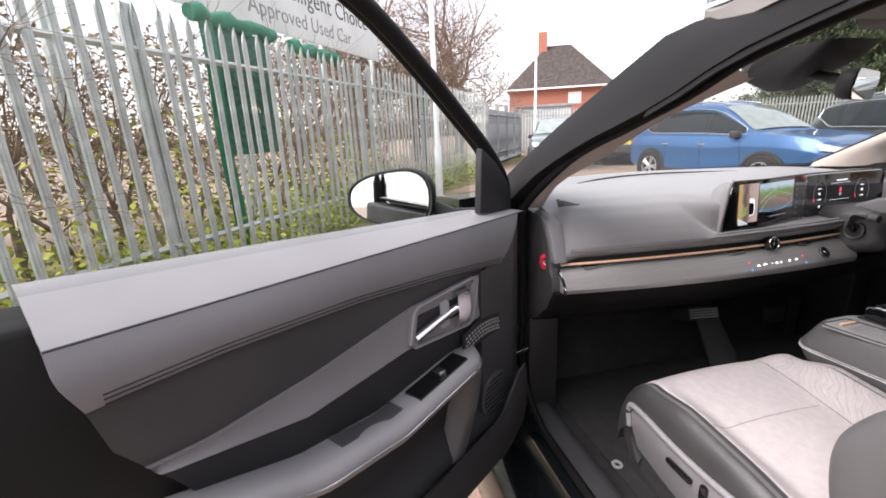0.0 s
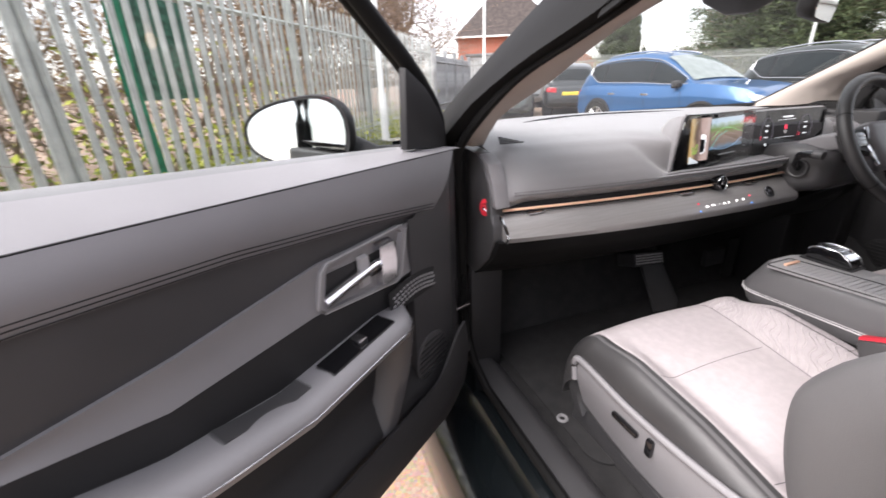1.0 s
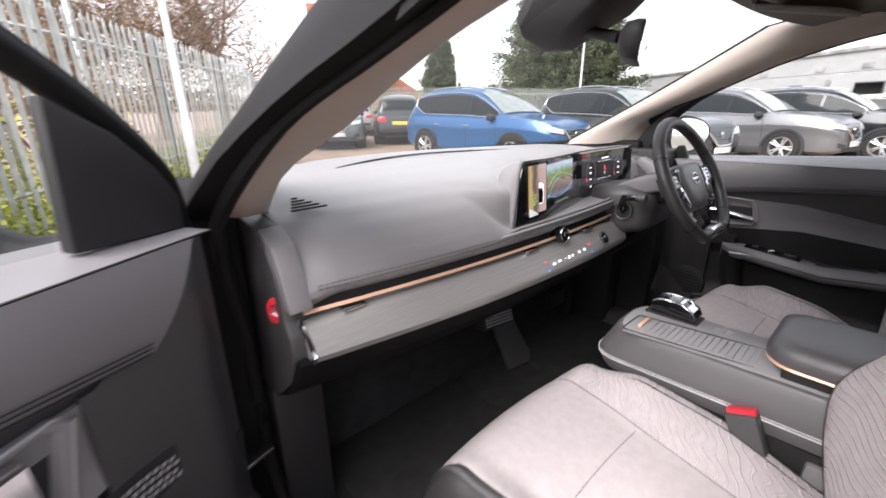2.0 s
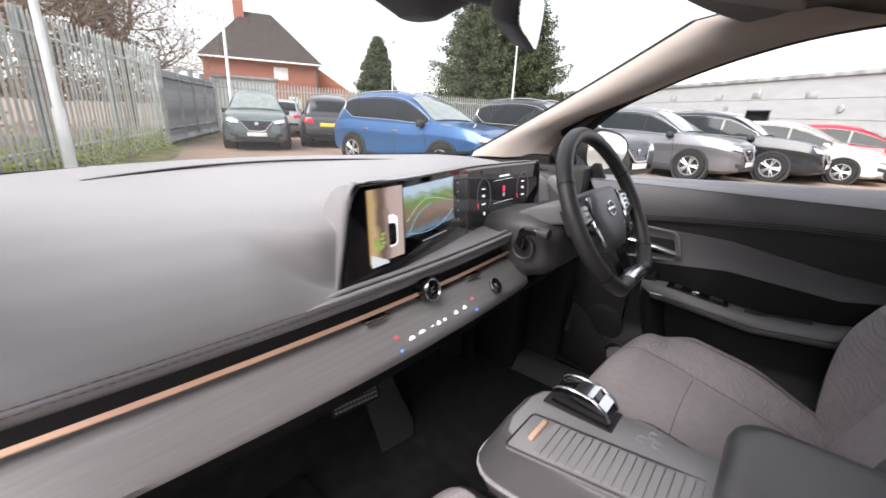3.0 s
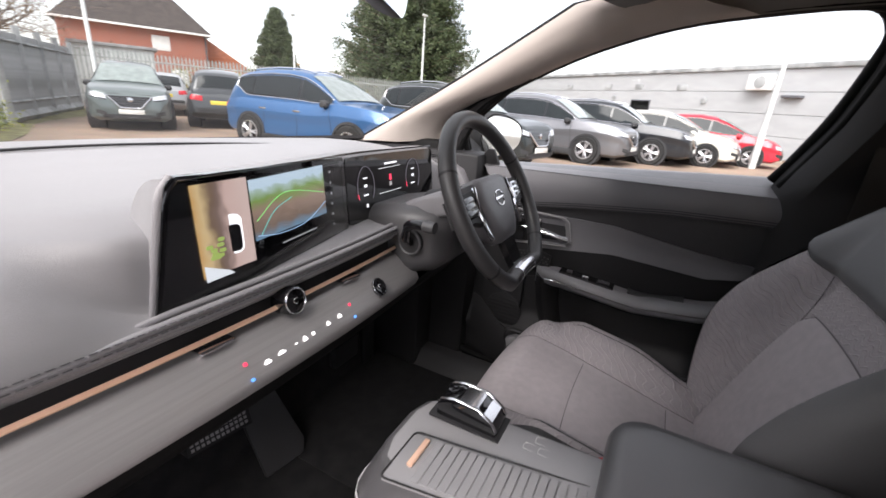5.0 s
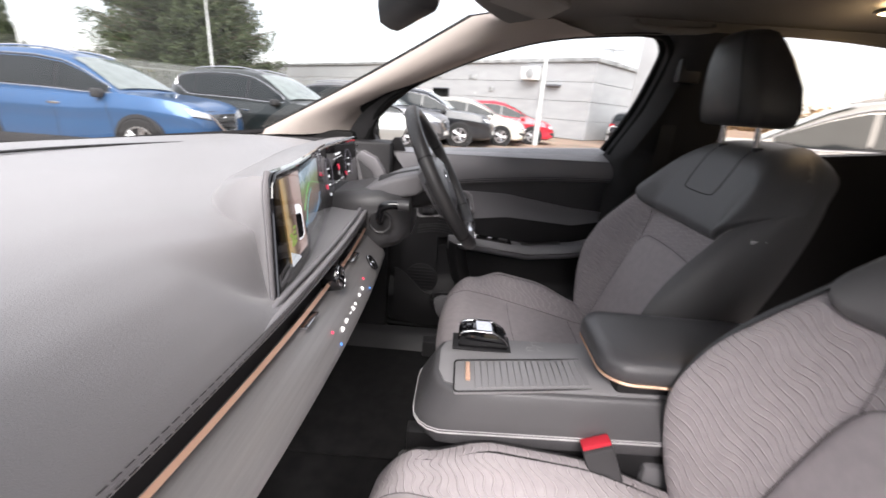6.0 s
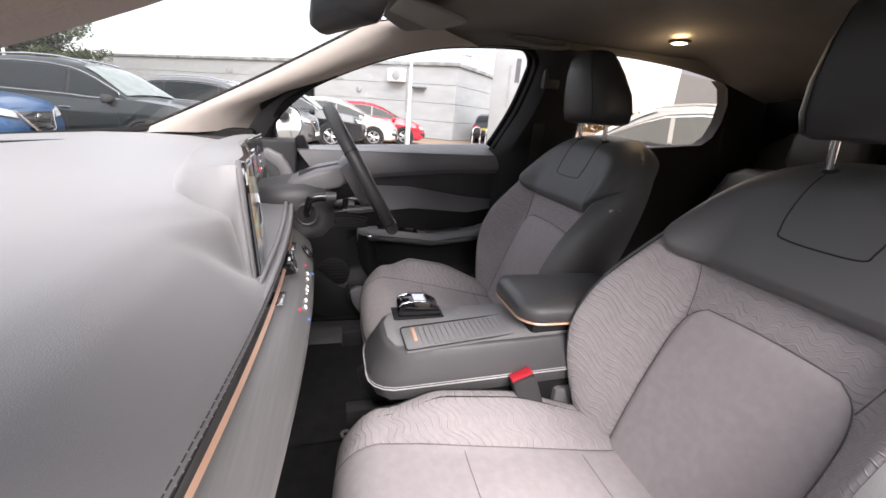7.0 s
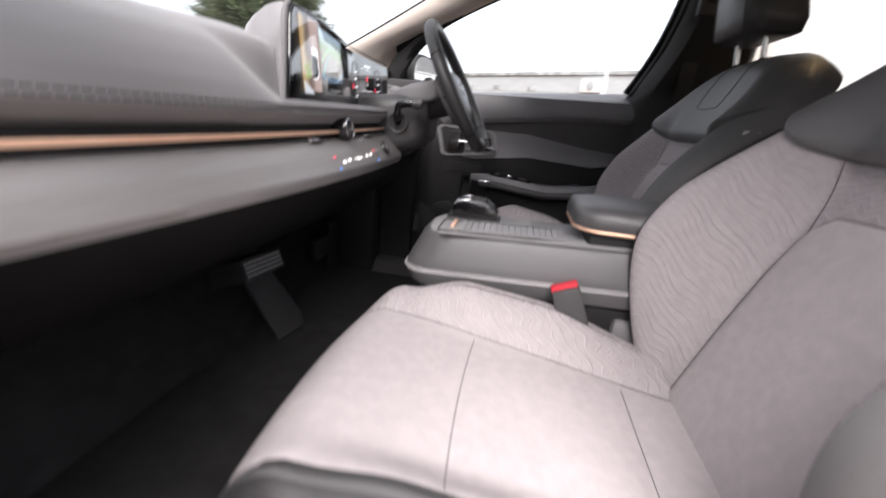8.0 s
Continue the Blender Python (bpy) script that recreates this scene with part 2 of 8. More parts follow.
def cloth(name, color, pattern):
    """Seat cloth; pattern: strength of the wavy ribs pressed into it."""
    m = material(name, color, 0.92, vary=0.05, scale=60, grain=0.9, grain_scale=1500, spec=0.25)
    if pattern:
        n, l = m.node_tree.nodes, m.node_tree.links
        b = n["Principled BSDF"]
        co, sep, ramp = n.new("ShaderNodeTexCoord"), n.new("ShaderNodeSeparateXYZ"), n.new("ShaderNodeValToRGB")
        l.new(co.outputs["Object"], sep.inputs[0])

        def calc(op, a, b=None):
            k = n.new("ShaderNodeMath")
            k.operation = op
            for i, v in enumerate((a, b)):
                if v is None:
                    continue
                if isinstance(v, (int, float)):
                    k.inputs[i].default_value = v
                else:
                    l.new(v, k.inputs[i])
            return k.outputs[0]
        along = calc("SUBTRACT", sep.outputs["Z"], sep.outputs["Y"])
        # rows of scallops: each rib waves across the seat, the wave growing and fading row by row
        sway = calc("SINE", calc("MULTIPLY", sep.outputs["X"], 185.0))
        sway2 = calc("ADD", 0.75, calc("MULTIPLY", 0.45, calc("SINE", calc("MULTIPLY", along, 62.0))))
        phase = calc("ADD", calc("MULTIPLY", along, 215.0), calc("MULTIPLY", calc("MULTIPLY", sway, sway2), 1.45))
        rib = calc("ABSOLUTE", calc("SINE", phase))
        ramp.color_ramp.elements[0].position, ramp.color_ramp.elements[1].position = 0.10, 0.42
        l.new(rib, ramp.inputs[0])
        bump = n.new("ShaderNodeBump")
        bump.inputs["Strength"].default_value, bump.inputs["Distance"].default_value = pattern, 0.003
        bump.invert = True
        l.new(ramp.outputs[0], bump.inputs["Height"])
        old = [k for k in n if k.type == "BUMP" and k != bump][0]
        l.new(old.outputs[0], bump.inputs["Normal"])
        l.new(bump.outputs[0], b.inputs["Normal"])
        src = b.inputs["Base Color"].links[0].from_socket
        mix = n.new("ShaderNodeMix")
        mix.data_type, mix.blend_type = "RGBA", "MIX"
        inv = n.new("ShaderNodeMapRange")
        inv.inputs[3].default_value, inv.inputs[4].default_value = 0.42, 0.0
        l.new(ramp.outputs[0], inv.inputs[0])
        l.new(inv.outputs[0], mix.inputs[0])
        l.new(src, mix.inputs[6])
        mix.inputs[7].default_value = (*[min(1, c * 1.6) for c in color], 1)
        l.new(mix.outputs[2], b.inputs["Base Color"])
    return m


CLOTH = cloth("warm_grey_seat_cloth", (0.45, 0.412, 0.418), 0)
CLOTH_SEAM = material("grey_seam_thread", (0.16, 0.148, 0.15), 0.9, vary=0.1)
CLOTH_RIBBED = cloth("ribbed_grey_seat_cloth", (0.40, 0.366, 0.372), 0.7)

# ---- the shell of the car ----
RAIL_DRIVER = [(0.14, 0.748, 1.070), (0.115, 0.742, 1.120), (0.07, 0.730, 1.178), (-0.02, 0.700, 1.244), (-0.155, 0.665, 1.309), (-0.27, 0.645, 1.352), (-0.40, 0.632, 1.386), (-0.55, 0.624, 1.404), (-0.68, 0.620, 1.412), (-1.00, 0.615, 1.425), (-1.30, 0.620, 1.412), (-1.52, 0.640, 1.385)]
RAIL = [(0.14, 0.750, 1.070), (0.11, 0.745, 1.090), (-0.04, 0.695, 1.185), (-0.18, 0.662, 1.250), (-0.30, 0.642, 1.310), (-0.40, 0.632, 1.355), (-0.68, 0.620, 1.412), (-1.00, 0.615, 1.425), (-1.30, 0.620, 1.412), (-1.52, 0.640, 1.385)]


def rail(y, side):
    """The upper edge of the side windows, as seen from within."""
    table = RAIL_DRIVER if side > 0 else RAIL
    pts = [(-a, b) for a, b, c in table], [(-a, c) for a, b, c in table]
    lift = 0.015 * step(-0.30, -0.12, y) * (1 - step(0.04, 0.12, y)) if side < 0 else 0.0
    return Vector((side * soft(pts[0], -y), y, soft(pts[1], -y) + lift))


def ws_edge(s, side):
    """The edge of the windscreen beside the pillar, from the dash (0) to the roof (1)."""
    a, b = Vector((side * 0.690, 0.47, 1.070)), Vector((side * 0.612, -0.195, 1.432))
    if side < 0:
        a, b = Vector((-0.668, 0.46, 1.065)), Vector((-0.575, -0.205, 1.418))
    if s > 1:
        return b + Vector((-side * 0.03, -0.5, 0.012)) * (s - 1)
    p = a.lerp(b, s)
    p.z += (-0.008 if side > 0 else 0.012) * math.sin(math.pi * s)
    return p


def trim_edge(s):
    """The inboard edge of the passenger's pillar trim, from the dash (0) to the roof (1)."""
    table = [(0.0, -0.648, 0.195, 1.056), (0.2, -0.630, 0.140, 1.128), (0.42, -0.602, -0.012, 1.201), (0.70, -0.580, -0.175, 1.288), (1.0, -0.574, -0.330, 1.330)]
    return Vector([soft([(r[0], r[k]) for r in table], s) for k in (1, 2, 3)])


tagged(part("floor", box(-0.66, 0.66, -1.75, 0.62, 0.33, 0.387, 0.0), CARPET, None), "black carpeted floor of the car interior", "floor", kind="structure")
bm = sheet(lambda u, v: (-0.70 + 1.40 * u, 0.30 + 0.32 * step(0, 1, v) + 0.03 * v, 0.388 + 0.47 * v), 4, 6, (0, 0.03, 0))
tagged(part("wall_front", bm, CARPET, None), "black carpeted bulkhead in front of the footwells", "bulkhead", kind="structure")

# roof lining
def lining(u, v):
    x = -1 + 2 * u
    y0 = -0.095 - 0.085 * x * x - 0.21 * abs(x) ** 9
    y = y0 + (-1.9 - y0) * v
    e = rail(max(-1.5, min(-0.28, y)), 1)
    edge = e.x + 0.004
    low = min(1.440, e.z + 0.030)
    z = low + (1.481 - low) * (1 - x ** 4) + 0.006 * math.sin(math.pi * min(1, v * 1.3)) - 0.10 * step(0.6, 1.0, v)
    return (x * edge, y, z)


tagged(part("ceiling", sheet(lining, 72, 44, (0, 0, 0.03)), HEADLINER, None), "grey cloth headliner of the car roof", "ceiling", kind="structure")
bm = sheet(lambda u, v: Vector(lining(u, v)) + Vector((0.0, 0.0, 0.032 + 0.03 * (1 - (2 * u - 1) ** 2))), 16, 14, (0, 0, 0.02))
tagged(part("roof", bm, BODY_DARK, None), "dark painted car roof skin", "roof", kind="structure")


def cant_trim(side):
    # cloth band between the side windows and the headliner
    def f(u, v):
        y = -0.36 - 1.45 * v
        a = rail(max(-1.52, y), side)
        b = Vector((side * 0.60, y, 1.445 if side > 0 else lerp([(0.30, 1.395), (0.40, 1.418), (0.70, 1.445)], -y)))
        p = a.lerp(b, u)
        p.y = y
        p.x += side * (0.010 if side > 0 else 0.0) * math.sin(math.pi * u)
        return p
    return sheet(f, 3, 20, (side * (0.03 if side > 0 else 0.004), 0, 0.012 if side > 0 else 0.002))


def pillar_a(side):
    """Cloth-covered trim of the front pillar, from the dash to the roof."""
    rings = []
    for k in range(13):
        s = k / 12 * (1.3 if side > 0 else 1.0)
        w = ws_edge(s, side)
        y = 0.14 - 0.50 * s
        r = rail(y, side)
        mid = w.lerp(r, 0.5) + Vector((-side * (0.030 - 0.010 * s), -0.010, -0.004))
        if side > 0:
            r = r + Vector((-0.006, 0.048, 0.030)) * (1 - step(0.0, 0.42, s))
            mid = w.lerp(r, 0.5) + Vector((-0.026 + 0.008 * s, -0.010, -0.004))
        if side < 0:
            w = trim_edge(s)
            r = r + Vector((0.006, 0.004, 0.004))
            mid = w.lerp(r, 0.5) + Vector((0.006, -0.004, -0.004))
        q1 = w.lerp(mid, 0.5) + Vector((-side * 0.010, 0, 0.002))
        q2 = mid.lerp(r, 0.5) + Vector((-side * 0.006, -0.004, 0))
        back = (w + r) / 2 + Vector((side * 0.006, 0.004, 0.006))
        rings.append([w, q1, mid, q2, r, r + Vector((side * 0.004, 0.002, 0.002)), back, w + Vector((side * 0.004, 0.002, 0.003))])
    return loft(rings)


def pillar_a_outer(side):
    rings = []
    for k in range(13):
        s = k / 12 * 1.3
        w = ws_edge(s, side) + (Vector((0.006, 0.004, 0.003)) if side > 0 else Vector((-0.016, 0.008, 0.012)))
        r = rail(0.14 - 0.50 * s, side) + Vector((side * 0.008, 0.006, 0.008))
        o = r + Vector((side * 0.024, 0.0, 0.002))
        f = w + Vector((side * 0.006, 0.008, 0.004))
        top = (o + f) / 2 + Vector((side * 0.008, 0.0, 0.004))
        inner = r
        if side < 0:
            inner = w.lerp(r, lerp([(0, 0.70), (0.4, 0.40), (1.3, 0.30)], s)) + Vector((0.004, -0.004, -0.002))
            r = r + Vector((0.010, -0.006, -0.004))
        rings.append([w, inner, r, o, o.lerp(top, 0.6), top, f])
    return loft(rings)


def pillar_foot():
    """Black trim between the driver's window and the cloth of the pillar."""
    rings = []
    for k in range(12):
        s = -0.02 + 0.46 * k / 11
        r = rail(0.14 - 0.50 * s, 1)
        f = r + Vector((-0.004, 0.056, 0.036)) * (1 - step(0.0, 0.42, s)) + Vector((0.004, 0.002, 0.002))
        rings.append([r + Vector((-0.004, 0, 0)), r.lerp(f, 0.5) + Vector((-0.010, 0, 0)), f, f + Vector((0.012, 0, 0)), r + Vector((0.012, 0, 0))])
    return loft(rings)


def roof_side(side):
    # painted roof edge above the door opening
    def f(u, v):
        y = -0.24 - 1.45 * v
        a = rail(max(-1.52, y), side) + Vector((side * 0.034, 0, 0.0))
        b = Vector((side * 0.592, y, lerp([(0.24, 1.400), (0.30, 1.416), (0.40, 1.434), (0.70, 1.462), (1.6, 1.462)], -y)))
        p = a.lerp(b, u)
        p.y = y
        p.x += side * 0.012 * math.sin(math.pi * u)
        return p
    return sheet(f, 6, 24, (-side * 0.006, 0, 0))


def seal_line(side, out=0.0):
    pts = [(-1.00, 0.700, 0.44), (-0.10, 0.700, 0.432), (0.06, 0.702, 0.45), (0.14, 0.706, 0.52), (0.165, 0.712, 0.66), (0.155, 0.715, 0.88), (0.13, 0.735, 1.03), (0.09, 0.728, 1.10)]
    if side > 0:
        pts = pts[:-2] + [(0.145, 0.740, 1.03)]
    line = [Vector((side * (x + out), y, z)) for y, x, z in pts]
    line += [rail(y, side) + Vector((side * 0.006, 0, 0.004)) for y in ((0.115, 0.07, 0.02) if side > 0 else ()) + (-0.04, -0.18, -0.30, -0.40, -0.55, -0.68)]
    return smooth_line(line, 60)


for side, word in ((-1, "left"), (1, "right")):
    tagged(part("trim", pillar_a(side), PILLAR_TRIM, None, smooth=60), "light beige cloth-covered windscreen pillar trim", "pillar trim", kind="structure")
    tagged(part("trim", pillar_a_outer(side), RUBBER, None, smooth=60), "satin black windscreen pillar", "pillar", kind="structure")
    if side > 0:
        tagged(part("trim", pillar_foot(), PLASTIC_BLACK, None, smooth=60), "black corner trim at the foot of the pillar", "pillar trim", kind="structure")
    if side < 0:
        tagged(part("trim", roof_side(side), RUBBER, None, smooth=60), "black roof edge above the door opening", "roof edge", kind="structure")
    tagged(part("trim", cant_trim(side), HEADLINER, None), "grey cloth trim above the side windows", "roof trim", kind="structure")
    # sill: scuff plate and painted outer sill
    ring = lambda y: [Vector((side * x, y, z)) for x, z in ((0.60, 0.385), (0.635, 0.425), (0.655, 0.432), (0.695, 0.430), (0.70, 0.33), (0.60, 0.33))]
    bm = loft([ring(y) for y in (-1.0, -0.3, 0.05, 0.20)])
    tagged(part("trim", bm, PLASTIC, None), "dark grained plastic sill scuff plate", "sill plate", kind="structure")
    ring = lambda y: [Vector((side * x, y, z)) for x, z in ((0.700, 0.418), (0.745, 0.415), (0.752, 0.36), (0.80, 0.345), (0.86, 0.30), (0.875, 0.15), (0.84, 0.08), (0.70, 0.08))]
    bm = loft([ring(y) for y in (-1.0, -0.3, 0.10, 0.28)])
    tagged(part("trim", bm, BODY_DARK, None, smooth=50), "glossy dark painted outer door sill", "sill", kind="structure")
    # door post under the pillar
    bm = box(side * 0.705 if side > 0 else -0.775, side * 0.775 if side > 0 else -0.705, 0.165, 0.42, 0.30, 1.10, 0.012)
    tagged(part("trim", bm, RUBBER, None), "dark painted door hinge post", "door post", kind="structure")
    bm = box(min(side * 0.60, side * 0.70), max(side * 0.60, side * 0.70), 0.16, 0.56, 0.385, 0.74, 0.012)
    tagged(part("trim", bm, PLASTIC_BLACK, None), "black plastic kick panel beside the footwell", "kick panel", kind="structure")
    seal = tube(seal_line(side, 0.010), [0.011] * 34 + [0.011 - 0.005 * k / 6 for k in range(6)] + [0.006] * 21, 8)
    tagged(part("trim", seal, RUBBER, None), "black rubber door seal round the opening", "door seal", kind="structure")
    if side > 0:
        bm = box(0.690, 0.80, 0.045, 0.45, 0.33, 1.075, 0.01)
        tagged(part("trim", bm, PLASTIC_BLACK, None), "black plastic panel ahead of the driver's door", "side panel", kind="structure")
    # front wing outside the screen
    bm = sheet(lambda u, v: (side * (0.78 + 0.13 * u), 0.20 + 1.1 * v, 1.02 - 0.10 * u * u - 0.10 * v * v - 0.35 * step(0.7, 1.0, u)), 8, 8, (0, 0, -0.03))
    tagged(part("trim", bm, BODY_DARK, None), "dark painted front wing", "wing", kind="structure")

    # pillar behind the front door, and rear side panel with its window
    rings = []
    for k in range(21):
        s = k / 20
        z = 0.42 + (1.42 - 0.42) * s
        top = rail(-0.70, side).x
        x = side * 0.745 if z < 1.05 else side * 0.745 + (top - side * 0.745) * ((z - 1.05) / 0.37)
        ya, yb = -0.70 - 0.02 * (1 - s) if side < 0 else lerp([(0.42, -0.655), (1.08, -0.655), (1.14, -0.682), (1.23, -0.716), (1.345, -0.736), (1.42, -0.730)], z), -0.93 - 0.10 * (1 - s)
        rings.append([Vector((x, ya, z)), Vector((x - side * 0.035, ya - 0.03, z)), Vector((x - side * 0.035, yb + 0.03, z)), Vector((x, yb, z)), Vector((x + side * 0.05, yb, z)), Vector((x + side * 0.05, ya + (0.018 if side > 0 else 0.0), z))])
    tagged(part("trim", loft(rings), PLASTIC_BLACK, None, smooth=50), "black pillar trim beside the front seat", "pillar trim", kind="structure")
    outline = [(-0.94, 0.40), (-1.80, 0.40), (-1.90, 1.28), (-1.66, 1.42), (-1.50, 1.400), (-1.545, 1.375), (-1.580, 1.32), (-1.592, 1.25), (-1.582, 1.19), (-1.545, 1.157), (-1.22, 1.122), (-0.94, 1.095)]
    bm = prism([(-y, z) for y, z in outline], 0.05)
    m = Matrix(((0, 0, side, side * 0.725), (-1, 0, 0, 0), (0, 1, 0, 0), (0, 0, 0, 1)))
    moved(bm, m)
    for v in bm.verts:
        if v.co.z > 1.1:
            v.co.x -= side * 0.25 * (v.co.z - 1.1)
    tagged(part("wall_" + word, bm, PLASTIC_BLACK, None), "black rear door panel and quarter trim", "door panel", kind="structure")
    bm = bmesh.new()
    quad = [(-0.93, 1.09, 0.755), (-1.66, 1.168, 0.735), (-1.53, 1.392, 0.655), (-0.93, 1.43, 0.640)]
    bm.faces.new([bm.verts.new((side * x, y, z)) for y, z, x in quad])
    ob = part("window_1" if side > 0 else "window_2", bm, GLASS_REAR, None)
    ob.visible_shadow = False
    tagged(ob, "tinted rear side window", "window", kind="structure")

bm = sheet(lambda u, v: (-0.72 + 1.44 * u, -1.75 - 0.12 * v, 0.38 + 1.06 * v), 2, 2, (0, -0.03, 0))
tagged(part("wall_back", bm, PLASTIC_BLACK, None), "dark rear wall of the cabin", "rear wall", kind="structure")

# windscreen
def screen_point(u, v):
    x = -1 + 2 * u
    near = 1.0 - 0.030 * step(0.3, 1.0, -x)
    a = Vector((x * 0.690 * near, 0.86 - 0.39 * x * x, 1.035 + 0.035 * x * x))
    b = Vector((x * 0.612 * (2 * near - 1), -0.105 - 0.09 * x * x, 1.480 - 0.048 * x * x))
    p = a.lerp(b, v)
    p.z += (0.020 - 0.028 * x * x * (x > 0)) * math.sin(math.pi * v)
    return p


ws = part("windscreen", sheet(lambda u, v: screen_point(u, v) + Vector((0, 0.004, 0.006)), 20, 14), GLASS_WS, None)
ws.visible_shadow = False
tagged(ws, "clear curved car windscreen", "windscreen", kind="structure")
bm = sheet(lambda u, v: screen_point(u, 0.0) + Vector((0, 0.02 - 0.05 * v, 0.006 + 0.022 * v * 0.6)), 24, 2, (0, 0, -0.01))
tagged(part("trim", bm, PLASTIC_BLACK, None), "black painted border along the windscreen base", "border", kind="structure")
bm = sheet(lambda u, v: (-0.80 + 1.6 * u, 0.90 - 0.36 * (2 * u - 1) ** 2 + 0.95 * v, 1.01 + 0.03 * (2 * u - 1) ** 2 - 0.06 * v - 0.10 * v * v), 16, 10, (0, 0, -0.03))
tagged(part("bonnet", bm, BODY_DARK, None), "dark painted car bonnet beyond the windscreen", "bonnet", kind="structure")

# ---- dashboard ----
def dash_y(x):
    """How far forward the trim strip lies across the dashboard."""
    d = (x + 0.08) / 0.58
    return 0.004 + 0.042 * min(1.4, d * d)


PAD = [(0.008, 0.950), (0.001, 0.957), (0.002, 0.968), (0.011, 0.986), (0.028, 1.008), (0.055, 1.034), (0.095, 1.056), (0.16, 1.070), (0.25, 1.077), (0.36, 1.078)]
LEDGE = [(0.008, 0.950), (0.001, 0.955), (0.004, 0.962), (0.014, 0.966), (0.022, 0.968), (0.050, 0.974), (0.105, 1.040), (0.165, 1.068), (0.25, 1.077), (0.36, 1.078)]


def display_y(x):
    """How far forward the display glass lies."""
    return lerp([(-0.20, 0.024), (-0.05, 0.038), (0.10, 0.068), (0.185, 0.088), (0.26, 0.100), (0.40, 0.108), (0.56, 0.112)], x)


def pad_point(u, v):
    x = -0.655 + 1.31 * u
    k = step(-0.30, -0.180, x)
    f = v * (len(PAD) - 1 + 4)
    n = len(PAD) - 1
    if f <= n:
        i = min(int(f), n - 1)
        t = f - i
        get = lambda tab: (tab[i][0] + (tab[i + 1][0] - tab[i][0]) * t, tab[i][1] + (tab[i + 1][1] - tab[i][1]) * t)
        deep = display_y(x) - dash_y(x) + 0.012
        ledge = LEDGE[:4] + [(deep - 0.010, 0.967), (deep, 0.970), (deep + 0.020, 1.046), (deep + 0.075, 1.067)] + LEDGE[8:]
        a, b = get(PAD), get(ledge)
        dy, z = a[0] + (b[0] - a[0]) * k, a[1] + (b[1] - a[1]) * k
        y = dash_y(x) + dy
    else:
        t = (f - n) / 4
        y0 = dash_y(x) + 0.36
        y1 = 0.84 - 0.39 * (x / 0.69) ** 2
        y = y0 + (max(y0 + 0.01, y1) - y0) * t
        z = 1.078 - 0.022 * t * (1 - (x / 0.69) ** 2)
    end = step(0.60, 0.655, abs(x))
    z -= 0.010 * end
    return (x, y, z)


dash = thing("dashboard", "wide charcoal dashboard with copper strip and brushed fascia", "dashboard", (0, 0.1, 0.6))
part("upper_pad", sheet(pad_point, 180, 48, (0, 0.012, -0.012)), SOFT_PAD, dash, "soft grey stitched upper pad", smooth=60)
for k, dz in ((0, 0.0), (1, 0.0065)):
    bm = None
    for i in range(-64, 63):
        x = i / 100
        a = Vector((x, dash_y(x) + 0.0002 + k * 0.0012, 0.9600 + dz))
        b = Vector((x + 0.007, dash_y(x + 0.007) + 0.0002 + k * 0.0012, 0.9600 + dz))
        bm = tube([a, b], 0.0007, 4, bm)
    part("stitching", bm, PLASTIC, dash, "dark twin seam along the pad")

# two padded rolls run on under the displays
for dy, dz, rad in ((0.0055, 0.9655, 0.0048), (0.0165, 0.9700, 0.0044)):
    pts = [(x / 100, dash_y(x / 100) + dy, 0.9655 + (dz - 0.9655) * step(-0.30, -0.16, x / 100) - 0.0035 * (1 - step(-0.30, -0.16, x / 100))) for x in range(-28 if dy > 0.01 else -64, 30)]
    part("padded_roll", tube(pts, rad, 8), TOP_LIT_SKIN, dash, "soft stitched roll below the displays", smooth=70)

# slot with the copper strip between the pad and the fascia
bm = sheet(lambda u, v: (-0.665 + 1.33 * u, dash_y(-0.665 + 1.33 * u) + 0.026 - 0.006 * v, 0.950 - 0.050 * v), 60, 4, (0, 0.02, 0))
part("vent_slot", bm, PLASTIC_BLACK, dash, "black recessed vent slot")
bm = sheet(lambda u, v: (-0.665 + 0.95 * u, dash_y(-0.665 + 0.95 * u) + 0.003 + 0.0042 * v, 0.9255 + 0.0035 * v), 60, 2, (0, 0.0010, -0.0022))
part("copper_strip", bm, COPPER, dash, "long polished copper trim strip")


def fascia_point(u, v):
    x = -0.672 + 0.956 * u
    y = dash_y(x)
    tab = [(0, 0.014, 0.914), (0.12, 0.000, 0.911), (0.5, -0.022, 0.893), (0.85, -0.037, 0.874), (0.95, -0.039, 0.866), (1.0, -0.032, 0.858)]
    dy = lerp([(a, b) for a, b, c in tab], v)
    z = lerp([(a, c) for a, b, c in tab], v)
    return (x, y + dy, z - 0.012 * u * v)


part("fascia", sheet(fascia_point, 70, 10, (0, 0.03, -0.004)), FASCIA, dash, "brushed dark fascia panel with touch icons", smooth=50)
# grey strip of light trim at the passenger end of the fascia
bm = tube([fascia_point(0.0, v / 8) for v in range(9)], 0.004, 6)
part("end_trim", bm, CHROME, dash, "satin bright end trim")


def lower_point(u, v):
    x = -0.690 + 1.38 * u
    y = dash_y(x)
    tab = [(0, -0.030, 0.858), (0.25, -0.006, 0.815), (0.6, 0.05, 0.76), (1.0, 0.13, 0.712)]
    return (x, y + lerp([(a, b) for a, b, c in tab], v), lerp([(a, c) for a, b, c in tab], v) - 0.012 * u)


